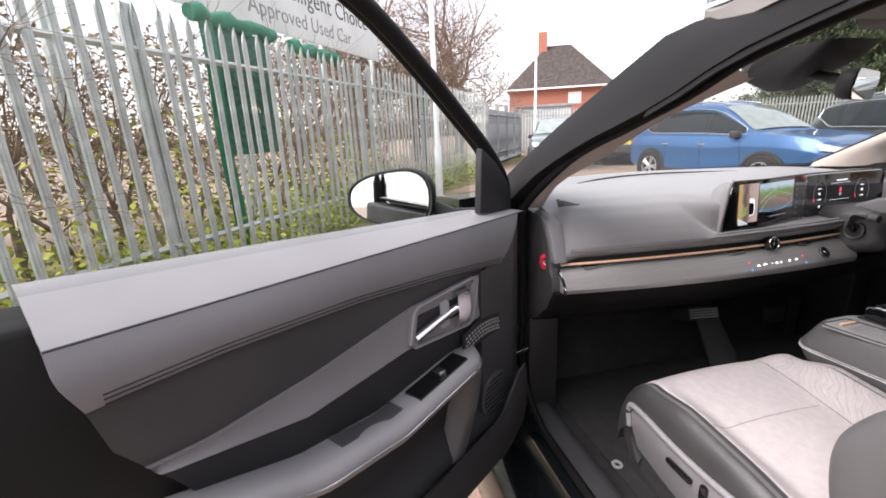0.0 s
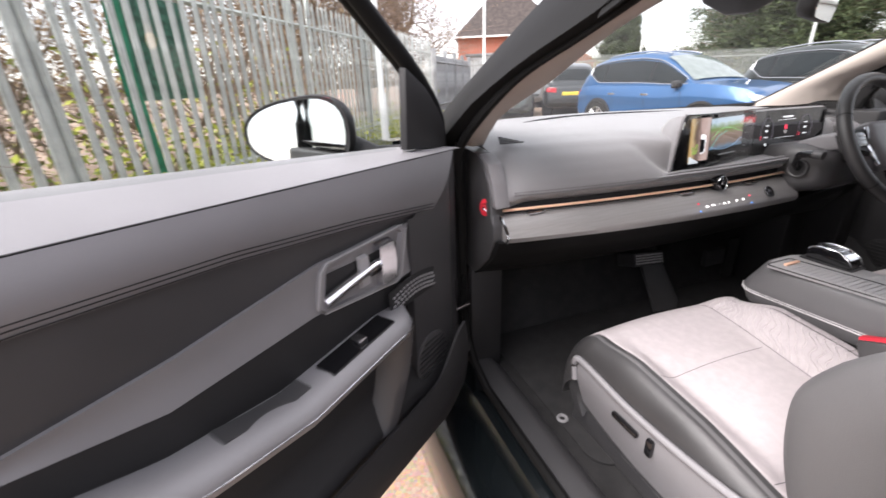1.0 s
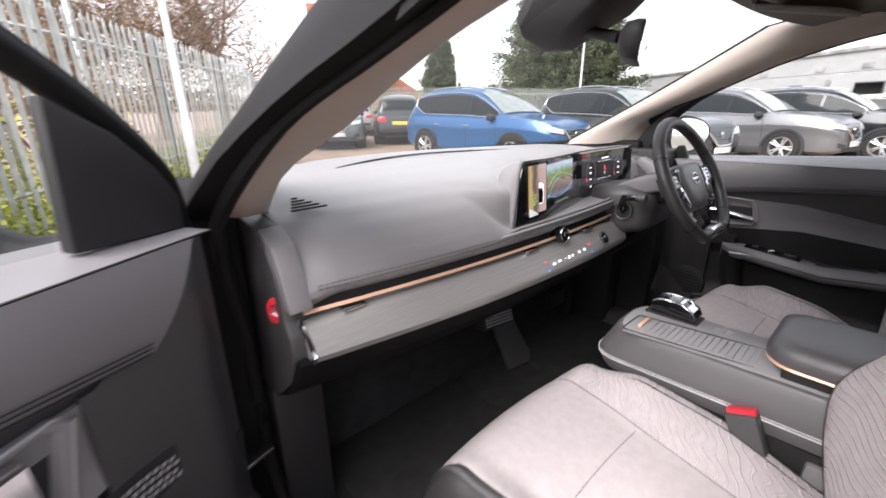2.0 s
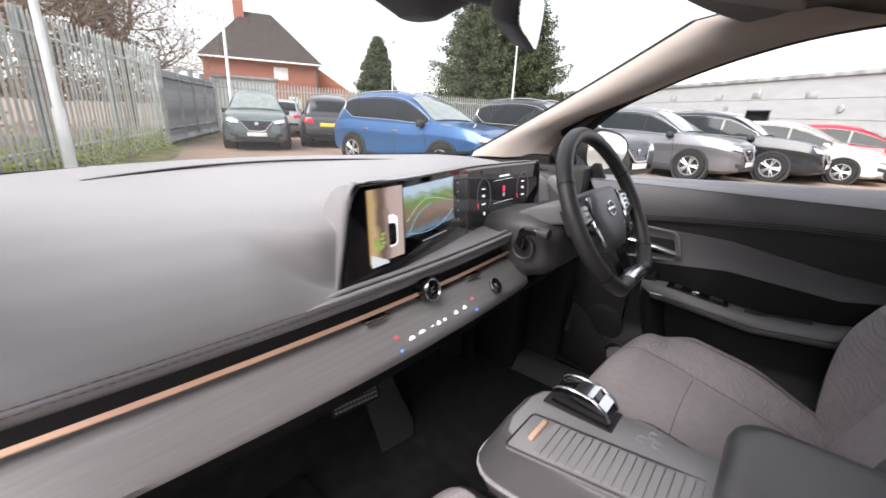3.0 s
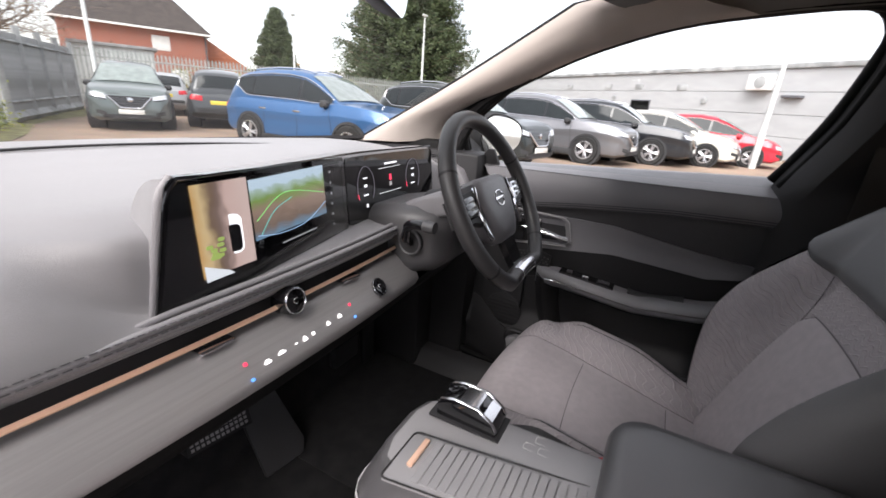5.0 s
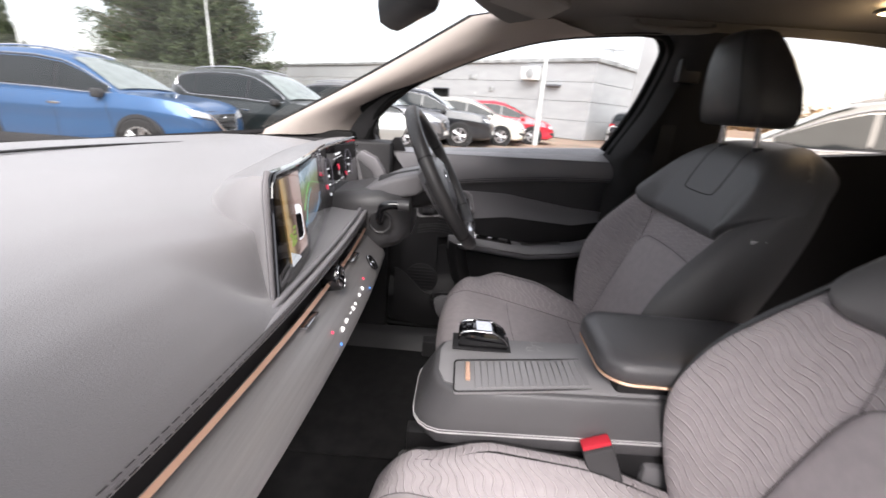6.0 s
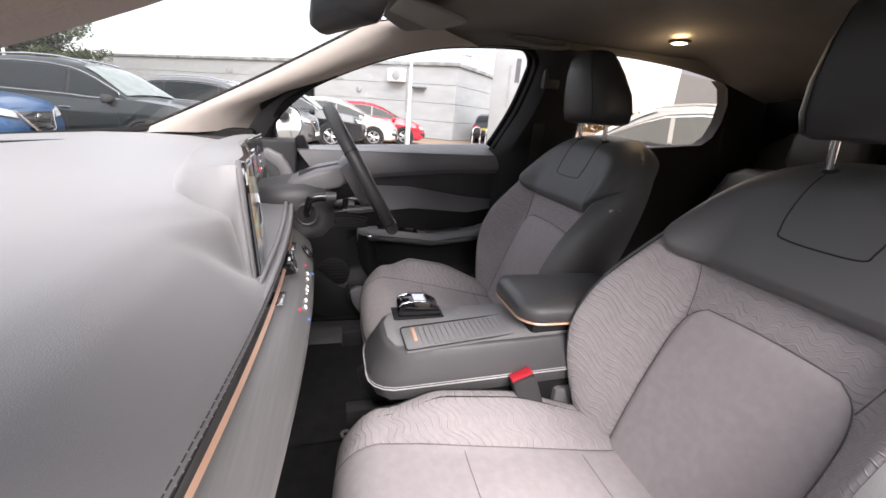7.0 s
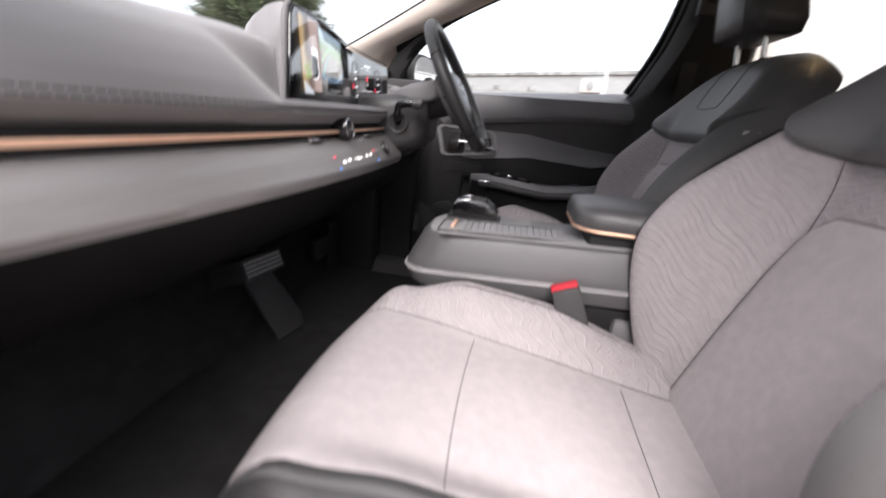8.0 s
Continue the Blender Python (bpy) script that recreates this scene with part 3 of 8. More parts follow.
part("lower_panel", sheet(lower_point, 40, 10, (0, 0.03, 0.0)), RUBBER, dash, "black glovebox panel under the fascia", smooth=60)
bm = sheet(lambda u, v: (-0.690 + 1.38 * u, dash_y(-0.69 + 1.38 * u) + 0.13 + 0.36 * v, 0.712 - 0.03 * v - 0.012 * u), 20, 3, (0, 0, 0.02))
part("underside", bm, RUBBER, dash)

# end cap with the red switch
for side in (-1, 1):
    prof = [(0.345, 1.062), (0.215, 1.058), (0.13, 1.050), (0.088, 1.030), (0.062, 0.99), (0.050, 0.95), (0.045, 0.915), (0.03, 0.895), (0.025, 0.86), (0.06, 0.80), (0.12, 0.745), (0.175, 0.712), (0.345, 0.712)]
    bm = prism([(y + 0.012, z) for y, z in prof], 0.040)
    moved(bm, Matrix(((0, 0, side, side * 0.655), (1, 0, 0, 0), (0, 1, 0, 0), (0, 0, 0, 1))))
    bmesh.ops.bevel(bm, geom=list(bm.edges), offset=0.006, segments=2, profile=0.5, affect="EDGES")
    cap = part("end_cap", bm, PLASTIC, dash, "textured dark plastic end cap")
    prof = [(0.130, 1.050), (0.086, 1.030), (0.060, 0.99), (0.048, 0.955), (0.040, 0.935), (0.075, 0.935), (0.10, 0.99), (0.15, 1.030)]
    bm = prism([(y - 0.002, z) for y, z in prof], 0.038, 0.004)
    moved(bm, Matrix(((0, 0, side, side * 0.652), (1, 0, 0, 0), (0, 1, 0, 0), (0, 0, 0, 1))))
    part("end_plate", bm, DOOR_GREY, cap, "light grey corner plate")
    if side < 0:
        sw = facing((-0.693, 0.086, 0.930), (-0.80, -0.60, 0.05))
        outline = [(0.0135 * math.cos(a), 0.0215 * math.sin(a)) for a in [k * math.pi / 12 for k in range(24)]]
        part("airbag_switch", moved(prism(outline, 0.006, 0.0015), sw), RED, cap, "red oval switch")
        mark = None
        for a0, a1 in (((-0.006, 0.008), (0.005, 0.010)), ((0.005, 0.010), (-0.002, -0.002)), ((-0.002, -0.002), (0.006, -0.008)), ((-0.007, -0.006), (-0.002, 0.002))):
            mark = tube([sw @ Vector((*a0, 0.0068)), sw @ Vector((*a1, 0.0068))], 0.0012, 5, mark)
        part("switch_mark", mark, CHROME, cap)
    # triangular defroster grille in the upper pad
    bm = None
    for k in range(5):
        w = 0.005 + 0.0065 * k
        y = 0.195 - 0.0150 * k
        z = 1.0715 - 0.0016 * k
        bm = box(side * 0.60 - w, side * 0.60 + w, y - 0.0022, y + 0.0022, z, z + 0.0028, 0.0, bm=bm)
    part("defroster_grille", bm, PLASTIC_BLACK, dash, "small triangular slotted grille")

# long slit of the windscreen vent
bm = sheet(lambda u, v: (-0.36 + 0.72 * u, 0.60 - 0.24 * (2 * u - 1) ** 2 * 0.5 + 0.012 * v, 1.0735), 24, 1, (0, 0, -0.004))
part("demister_slit", bm, PLASTIC_BLACK, dash, "narrow black demister slit")

# vent tabs on the strip
for x in (-0.585, -0.144, 0.10):
    bm = box(x - 0.022, x + 0.022, dash_y(x) - 0.004, dash_y(x) + 0.018, 0.9135, 0.9185, 0.002)
    part("vent_tab", bm, CHROME, dash, "bright vent adjuster tab")
# rotary knob
km = facing((-0.032, dash_y(-0.032) + 0.019, 0.926), (0.05, -1, 0.22))
knob = part("knob", disc(0.0205, 0.028, 32, 0.003, km), GLOSS_BLACK, dash, "gloss black rotary volume knob")
part("knob_ring", tube([km @ Vector((0.0178 * math.cos(a), 0.0178 * math.sin(a), 0.0285)) for a in [k * math.pi / 16 for k in range(32)]], 0.0011, 6, closed=True), CHROME, knob)
part("power_mark", tube([km @ Vector((0.004 * math.cos(a), 0.004 * math.sin(a), 0.0285)) for a in [0.6 + k * 0.22 for k in range(24)]], 0.0007, 5), CHROME, knob)


def fascia_frame(x, v):
    u = (x + 0.672) / 0.956
    p = Vector(fascia_point(u, v))
    a = Vector(fascia_point(u + 0.01, v)) - p
    b = Vector(fascia_point(u, v - 0.03)) - p
    n = a.cross(b).normalized()
    if n.y > 0:
        n = -n
    return facing(p + n * 0.0012, n)


# start button
sm = fascia_frame(0.149, 0.52)
button = part("start_button", disc(0.0165, 0.005, 28, 0.0015, sm), GLOSS_BLACK, dash, "round black start button")
part("button_ring", tube([sm @ Vector((0.0160 * math.cos(a), 0.0160 * math.sin(a), 0.004)) for a in [k * math.pi / 14 for k in range(28)]], 0.0010, 6, closed=True), CHROME, button)
part("power_mark", tube([sm @ Vector((0.004 * math.cos(a), 0.004 * math.sin(a), 0.0055)) for a in [0.6 + k * 0.22 for k in range(24)]], 0.0008, 5), CHROME, button)
# lit touch icons
ICON_W, ICON_R, ICON_B = glow("lit_white_icon", (1, 1, 1), 0.9), glow("lit_red_icon", (0.9, 0.06, 0.12), 0.7), glow("lit_blue_icon", (0.10, 0.30, 0.85), 0.8)
for x, v, w, h, m_ in ((-0.127, 0.46, 0.007, 0.006, ICON_R), (-0.127, 0.74, 0.007, 0.005, ICON_B), (-0.100, 0.60, 0.015, 0.007, ICON_W), (-0.077, 0.58, 0.017, 0.006, ICON_W), (-0.052, 0.58, 0.006, 0.002, ICON_W), (-0.036, 0.58, 0.011, 0.009, ICON_W), (-0.020, 0.58, 0.007, 0.006, ICON_W), (0.012, 0.56, 0.010, 0.008, ICON_W), (0.038, 0.55, 0.012, 0.008, ICON_W), (0.067, 0.46, 0.007, 0.006, ICON_R), (0.067, 0.74, 0.007, 0.005, ICON_B)):
    w, h = 0.76 * w, 0.80 * h
    fm = fascia_frame(x, v + 0.05)
    if w > 0.0072:
        bm = moved(prism(rounded(w, h * 0.55, h * 0.25, 3, 0, -h * 0.2), 0.0005), fm)
        bm = join(bm, moved(prism(rounded(w * 0.55, h * 0.6, h * 0.25, 3, 0, h * 0.2), 0.0006), fm))
    else:
        bm = moved(prism(rounded(w, h, min(w, h) * 0.3, 3), 0.0005), fm)
    part("touch_icon", bm, m_, dash, "small lit climate icon")

# ---- display pair ----
def display_point(x, z, out=0.0):
    """A point of the display glass, leaning back a little."""
    lean = (z - 0.972) * 0.10
    return Vector((x, display_y(x) + lean - out, z))


displays = thing("display_screens", "wide gloss black twin display panel, switched on", "display", (0.2, 0.1, 0.97))


def panel(x0, x1, z0, z1, slant, out, thick, nx=24, nz=28, drop=0.0, r=0.013):
    def f(u, v):
        v = 0.5 - 0.5 * math.cos(math.pi * v)
        z = z0 + (z1 - z0) * v
        d = min(r, z - z0, z1 - z)
        cut = r - math.sqrt(max(0.0, r * r - (r - d) ** 2))
        xl, xr = x0 + slant * v + cut, x1 - 0.5 * cut
        x = xl + (xr - xl) * u
        return display_point(x, z - drop * u, out)
    return sheet(f, nx, nz, (0, thick, 0) if thick else None)


part("housing", panel(-0.192, 0.190, 0.966, 1.110, 0.038, 0.0, 0.009, drop=0.010), SCREEN_BLACK, displays, "gloss black centre display")
part("housing", panel(0.195, 0.556, 0.968, 1.096, 0.0, 0.0, 0.012, drop=0.004), SCREEN_BLACK, displays, "gloss black instrument display")
# grey shell behind the displays: a thin side band, then a hood that runs out into the pad
rings = []
for k in range(33):
    u = k / 32
    x = -0.192 + 0.747 * u
    y, top = display_y(x) + 0.0075, 1.107 - 0.012 * u
    grow = 0.52 + 0.48 * math.sqrt(max(0.0, 1 - (1 - min(1.0, u / 0.26)) ** 2))
    sec = [(0.0, 0.968), (0.0, top - 0.010), (0.003, top - 0.002), (0.012 * grow, top), (0.034 * grow, top - 0.001), (0.062 * grow, top - 0.006), (0.086 * grow, top - 0.016), (0.104 * grow, top - 0.032), (0.112 * grow, 1.040), (0.060 * grow, 0.985), (0.010 * grow, 0.966)]
    shift = 0.038 * (1 - u)
    rings.append([Vector((x + shift * min(1.0, max(0.0, (z - 0.966) / 0.14)), y + dy + 0.10 * (z - 0.972), z)) for dy, z in sec])
part("shell", loft(rings), SOFT_PAD, displays, "soft grey hood behind the displays", smooth=60)
band = [display_point(-0.193 + 0.038 * k / 12 + 0.012 * max(0.0, (k - 10) / 2) ** 2, 0.968 + 0.140 * k / 12, -0.006) for k in range(13)]
part("side_band", tube(band, [0.0030 + 0.0016 * k / 12 for k in range(13)], 8, flat=1.5, up=(1, 0, 0)), DOOR_GREY, displays, "satin grey side band", smooth=60)
edge = [display_point(-0.1925 + 0.038 * k / 12 + 0.012 * max(0.0, (k - 10) / 2) ** 2, 0.970 + 0.137 * k / 12, 0.001) for k in range(13)]
bm = tube(edge + [display_point(-0.136 + 0.68 * k / 14, 1.1080 - 0.010 * k / 14, 0.001) for k in range(1, 15)], 0.0020, 6)
part("bezel", bm, GLOSS_BLACK, displays, "thin gloss black bezel")

# ---- centre console ----
console = thing("centre_console", "charcoal floating centre console with stitched sides and ribbed tray lid", "console", (0, -0.5, 0.39))


def plan(s, w, y0, y1, r):
    """Half outline of the console from the front middle to the back: s from 0 to 1."""
    # straight front, rounded corner, straight side
    a, c = w - r, (y0 - r) - y1
    arc = math.pi / 2 * r
    d = s * (a + arc + c)
    if d < a:
        return d, y0
    if d < a + arc:
        t = (d - a) / r
        return a + r * math.sin(t), y0 - r + r * math.cos(t)
    return w, y0 - r - (d - a - arc)


def console_ring(w, y0, z, r, n=24, y1=-0.86, rise=0.0):
    half = [plan(k / n, w * 0.86, y0, y1, r) for k in range(n + 1)]
    pts = [Vector((0.008 - x, y, z + rise * (y - y0))) for x, y in reversed(half)] + [Vector((0.008 + x, y, z + rise * (y - y0))) for x, y in half[1:]]
    return pts


R = -0.04
rings = [console_ring(0.104, -0.142, 0.668, 0.05, rise=R), console_ring(0.112, -0.132, 0.690, 0.055, rise=R), console_ring(0.113, -0.130, 0.702, 0.055, rise=R), console_ring(0.110, -0.138, 0.720, 0.055, rise=R), console_ring(0.100, -0.152, 0.748, 0.05, rise=R), console_ring(0.095, -0.158, 0.762, 0.048, rise=R), console_ring(0.091, -0.163, 0.768, 0.045, rise=R)]
part("body", loft(rings), CONSOLE_SKIN, console, "soft charcoal padded console body", smooth=60)
rings = [console_ring(0.085, -0.169, 0.7665, 0.04, rise=R), console_ring(0.085, -0.169, 0.7715, 0.04, rise=R), console_ring(0.082, -0.173, 0.7735, 0.038, rise=R)]
part("top_plate", loft(rings), TOP_PLATE, console, "satin grey top plate")
part("piping", tube(console_ring(0.1135, -0.1295, 0.6965, 0.055, 40, rise=R), 0.0012, 5), STITCH, console, "light stitched piping")
part("piping", tube(console_ring(0.1135, -0.1298, 0.7015, 0.055, 40, rise=R), 0.0008, 5), STITCH, console)
bm = loft([console_ring(0.085, -0.40, 0.40, 0.03), console_ring(0.090, -0.36, 0.60, 0.03), console_ring(0.095, -0.30, 0.675, 0.03)])
part("base", bm, PLASTIC_BLACK, console, "black lower base of the console", smooth=50)
top_z = lambda y: 0.7735 + R * (y + 0.194)
# tray lid with slats
skew = Matrix(((1, -0.16, 0, -0.046), (0, 1, 0, 0), (0, 0, 1, 0), (0, 0, 0, 1)))  # the lid runs a little aslant
tray = part("tray_frame", box(-0.076, 0.006, -0.424, -0.196, 0.7715, 0.7795, 0.003, m=skew @ Matrix.Translation((0, 0, 0.0025))), TOP_PLATE, console, "recessed tray frame")
# thin black line paints the shadow in the gap round the lid
part("tray_shadow_line", tube([skew @ Vector((x, y, 0.7822)) for x, y in rounded(0.084, 0.230, 0.008, 4, -0.035, -0.310)], 0.0013, 6, closed=True), PLASTIC_BLACK, tray, "painted shadow line round the tray lid")
for k in range(17):
    y = -0.234 - 0.0112 * k
    part("slat", box(-0.070, 0.000, y - 0.0051, y + 0.0051, 0.7815, 0.7840, 0.0008, 1, m=skew), TOP_PLATE, tray)
part("tray_grip", box(-0.062, -0.014, -0.2215, -0.2135, 0.7815, 0.7870, 0.002), COPPER, tray, "copper tray grip")
# lit outline icons
for x, y, w, h in ((0.052, -0.338, 0.012, 0.018), (0.052, -0.358, 0.012, 0.018), (0.070, -0.350, 0.013, 0.018)):
    o = rounded(w, h, 0.003, 3, x, y)
    part("touch_icon", tube([(a, b, top_z(y) + 0.0006) for a, b in o], 0.0005, 4, closed=True), STITCH, console, "thin white touch icon")

# armrest lid
armrest = part("armrest", loft([[Vector((x, y, z)) for x, y in rounded(2 * w, 0.43, 0.045, 5, 0.014, -0.640 + dy)] for w, dy, z in ((0.084, -0.012, 0.806), (0.093, 0.0, 0.818), (0.094, 0.0, 0.832), (0.088, -0.004, 0.846), (0.070, -0.02, 0.852))]), CONSOLE_SKIN, console, "padded charcoal armrest lid", smooth=60)
part("copper_edge", tube([Vector((x, y, 0.8115)) for x, y in rounded(0.182, 0.424, 0.045, 6, 0.014, -0.640)], 0.0026, 6, closed=True), COPPER, armrest, "thin copper edge line")
part("armrest_base", box(-0.062, 0.084, -0.86, -0.455, 0.775, 0.808, 0.008), PLASTIC_BLACK, console)

# gear selector
gear = thing("gear_selector", "gloss black gear selector with a silver top on the console", "gear selector", (0.062, -0.245, 0.78))
prof = [(-0.200, 0.779), (-0.200, 0.800), (-0.205, 0.808), (-0.225, 0.814), (-0.262, 0.8135), (-0.285, 0.799), (-0.292, 0.788), (-0.292, 0.779)]
bm = prism([(-y, z) for y, z in prof], 0.044)
moved(bm, Matrix(((0, 0, 1, 0.040), (-1, 0, 0, 0), (0, 1, 0, 0), (0, 0, 0, 1))))
bmesh.ops.bevel(bm, geom=list(bm.edges), offset=0.003, segments=2, profile=0.5, affect="EDGES")
part("body", bm, GLOSS_BLACK, gear)
bm = sheet(lambda u, v: (0.043 + 0.038 * u, -0.232 - 0.052 * v, lerp([(0, 0.8150), (0.5, 0.8148), (1, 0.8010)], v)), 4, 8, (0, 0, -0.003))
part("grip", bm, CHROME, gear, "silver grip plate")
for x in (0.0415, 0.0825):
    part("edge_trim", tube([(x, y, z) for y, z in ((-0.201, 0.803), (-0.208, 0.8105), (-0.226, 0.8150), (-0.261, 0.8142), (-0.284, 0.8005), (-0.291, 0.7885))], 0.0022, 6), CHROME, gear, "silver edge trim", smooth=60)
part("park_button", disc(0.008, 0.003, 20, 0.001, Matrix.Translation((0.062, -0.215, 0.8130))), GLOSS_BLACK, gear, "round park button")
part("surround", box(0.035, 0.089, -0.298, -0.190, 0.7760, 0.7800, 0.0015), PLASTIC_BLACK, gear, "black recessed surround")

# sockets at the foot of the console
sock = thing("socket_box", "black plastic socket box on the floor before the console", "socket box", (-0.05, -0.3, 0.39))
part("body", box(-0.10, 0.02, -0.385, -0.24, 0.39, 0.545, 0.012), PLASTIC_BLACK, sock)
part("socket_lid", disc(0.017, 0.006, 20, 0.002, facing((-0.075, -0.262, 0.546), (0, 0.2, 1))), PLASTIC, sock, "round socket lid")
part("tray", box(-0.05, 0.01, -0.33, -0.25, 0.546, 0.552, 0.002), GLOSS_BLACK, sock)

# ---- front seats ----
HALF = [(0.54, 0.215), (0.65, 0.240), (0.75, 0.252), (0.88, 0.255), (0.96, 0.250), (1.02, 0.240), (1.06, 0.228), (1.10, 0.206), (1.135, 0.172), (1.152, 0.142), (1.165, 0.105)]
BOLSTER = [(0.55, 0.012), (0.62, 0.052), (0.67, 0.085), (0.75, 0.132), (0.82, 0.160), (0.88, 0.155), (0.92, 0.138), (0.95, 0.118), (0.99, 0.085), (1.04, 0.046), (1.10, 0.016), (1.16, 0.0)]


def back_half(z):
    return soft(HALF, z)


def back_top(a):
    """Height of the outline of the backrest at a distance from its middle."""
    if a <= 0.105:
        return 1.165 + 0.004 * (1 - (a / 0.105) ** 2)
    lo, hi = 0.96, 1.165
    for _ in range(24):
        mid = (lo + hi) / 2
        if back_half(mid) > a:
            lo = mid
        else:
            hi = mid
    return lo


DEPTH = [1.0]


def back_point(cx, x, z, extra=0.0):
    """Front surface of the backrest, with its bolsters and rounded rim."""
    a = abs(x)
    half = back_half(z)
    y = -0.600 - 0.37 * (z - 0.60)
    y += DEPTH[0] * soft(BOLSTER, z) * step(half * 0.55, half - 0.026, a)
    d = min(half - a, (back_top(min(a, 0.27)) - z) * 0.9 if z > 1.0 else 1.0)
    q = min(1.0, max(0.0, 1 - d / 0.040))
    y -= 0.055 * (1 - math.sqrt(max(0.0, 1 - q * q)))
    return Vector((cx + x, y + extra, z))


def panel_top(x):
    """Height of the lower edge of the leather shoulder panel."""
    return soft([(0, 0.964), (0.12, 0.964), (0.155, 0.967), (0.185, 0.980), (0.205, 1.002), (0.222, 1.028), (0.236, 1.050)], abs(x))


def build_seat(name, label, cx, group, front=-0.060, lift=0.0, depth=1.0, plain=0):
    seat = thing(name, label, "car seat", (cx, -0.4, 0.39), group)
    DEPTH[0] = depth
    def edge_x(v, s=1):
        """Where the centre cushion ends; it runs right out to the flank on a plain side."""
        if s == plain:
            return 0.224
        return soft([(0.0, 0.175), (0.2, 0.166), (0.45, 0.148), (0.8, 0.132), (1.0, 0.128)], v)


    def cushion_point(x, v, extra=0.0):
        """Surface of the cushion; x from the middle, v from the front edge (0) to the back (1)."""
        a = abs(x)
        sgn = -1 if x < 0 else 1
        r, turn = 0.075, 0.16
        top = 0.650 + lift
        yf = front - 0.020 * (a / 0.27) ** 2
        if v < turn:
            ang = (1 - v / turn) * math.pi / 2
            y, z = yf - r + r * math.sin(ang), top - r + r * math.cos(ang)
            rise = step(0.35, 1.0, v / turn) * 0.35
        else:
            t = (v - turn) / (1 - turn)
            y = yf - r + (-0.62 - (yf - r)) * t
            z = top - (0.055 + lift) * t
            rise = 0.35 + 0.65 * step(0.0, 0.25, t)
            rise *= 1 - 0.60 * step(0.50, 0.95, t)
        z += (0.030 if sgn == plain else 0.060) * rise * step(0.15 if sgn == plain else edge_x(v) - 0.02, 0.232, a)
        q = min(1.0, max(0.0, (a - 0.238) / 0.042))
        z -= 0.060 * (1 - math.sqrt(1 - q * q))
        z -= 0.0035 * math.exp(-((a - edge_x(v, sgn)) / 0.006) ** 2)
        for c in (0.42, 0.82):
            z -= 0.003 * math.exp(-((v - c) / 0.014) ** 2) * (1 if a < edge_x(v, sgn) else 0)
        z += 0.006 * math.sin(math.pi * min(1, v)) * (1 - (a / 0.28) ** 2)
        return Vector((cx + x * 0.87, y, z + extra))

    # cushion
    part("cushion", sheet(lambda u, v: cushion_point(-edge_x(v, -1) + (edge_x(v, -1) + edge_x(v, 1)) * u, v), 44, 60, (0, 0, -0.03)), CLOTH, seat, "warm grey cloth centre cushion", smooth=60)
    for s in (-1, 1):
        part("bolster", sheet(lambda u, v: cushion_point(s * (edge_x(v, s) + (0.243 - edge_x(v, s)) * u), v), 16, 60, (0, 0, -0.03)), LEATHER_SOFT if s == plain else CLOTH_RIBBED, seat, "soft leatherette edge roll" if s == plain else "ribbed grey cloth side bolster", smooth=60)
        part("side_leather", sheet(lambda u, v: cushion_point(s * (0.243 + 0.037 * math.sin(min(1, u * 1.6) * math.pi / 2)), v) + Vector((0, 0, -0.05 * max(0, u - 0.5) / 0.5)), 16, 40, (-s * 0.02, 0, 0)), LEATHER, seat, "black leatherette side", smooth=60)
        part("cushion_seam", tube([cushion_point(s * edge_x(0.01 + 0.97 * k / 40, s), 0.01 + 0.97 * k / 40, 0.0006) for k in range(41)], 0.0011, 5), CLOTH_SEAM, seat, "cushion seam")
    part("front_skirt", sheet(lambda u, v: cushion_point(-0.27 + 0.54 * u, 0.0) + Vector((0, 0.001 - 0.045 * v * v, 0.002 - 0.11 * v)), 24, 6, (0, -0.03, 0)), LEATHER, seat, "black leatherette front skirt", smooth=60)
    for c in (0.42, 0.82):
        part("cushion_seam", tube([cushion_point((-edge_x(c, -1) + (edge_x(c, -1) + edge_x(c, 1)) * k / 24) * 0.99, c, 0.0004) for k in range(25)], 0.0009, 5), CLOTH_SEAM, seat)

    # backrest: middle panel, ribbed surround, leather shoulder
    def centre(u, v):
        z = 0.57 + 0.325 * v
        w = soft([(0.55, 0.132), (0.70, 0.142), (0.80, 0.143), (0.850, 0.138), (0.880, 0.126), (0.895, 0.104)], z)
        x = (2 * u - 1) * w
        edge = min(1, (1 - abs(2 * u - 1)) * 9, (1 - v) * 11)
        return back_point(cx, x, z + 0.008 * (1 - (x / 0.15) ** 2) * step(0.6, 1, v), 0.001 + 0.007 * math.sqrt(max(0, 1 - (1 - edge) ** 2)))
    part("backrest_panel", sheet(centre, 40, 40, (0, -0.02, 0)), CLOTH, seat, "warm grey cloth back panel", smooth=60)
    rim = [centre(0.0, k / 30) for k in range(31)] + [centre(k / 20, 1.0) for k in range(1, 20)] + [centre(1.0, 1 - k / 30) for k in range(31)]
    part("panel_seam", tube([q + Vector((0, 0.0006, 0)) for q in rim], 0.0012, 5), CLOTH_SEAM, seat, "seam round the back panel")
    inset = lambda z: 0.030 * (1 - step(1.00, 1.05, z))

    def surround(u, v):
        x0 = -1 + 2 * u
        z = 0.555 + 0.50 * v
        for _ in range(3):
            x = x0 * (back_half(z) - 0.029)
            z = min(0.555 + 0.50 * v, panel_top(x) + 0.006)
        return back_point(cx, x, z, -0.004 * step(0.90, 0.95, z))
    part("backrest", sheet(surround, 72, 60, (0, -0.03, 0)), CLOTH_RIBBED, seat, "ribbed grey cloth backrest", smooth=60)
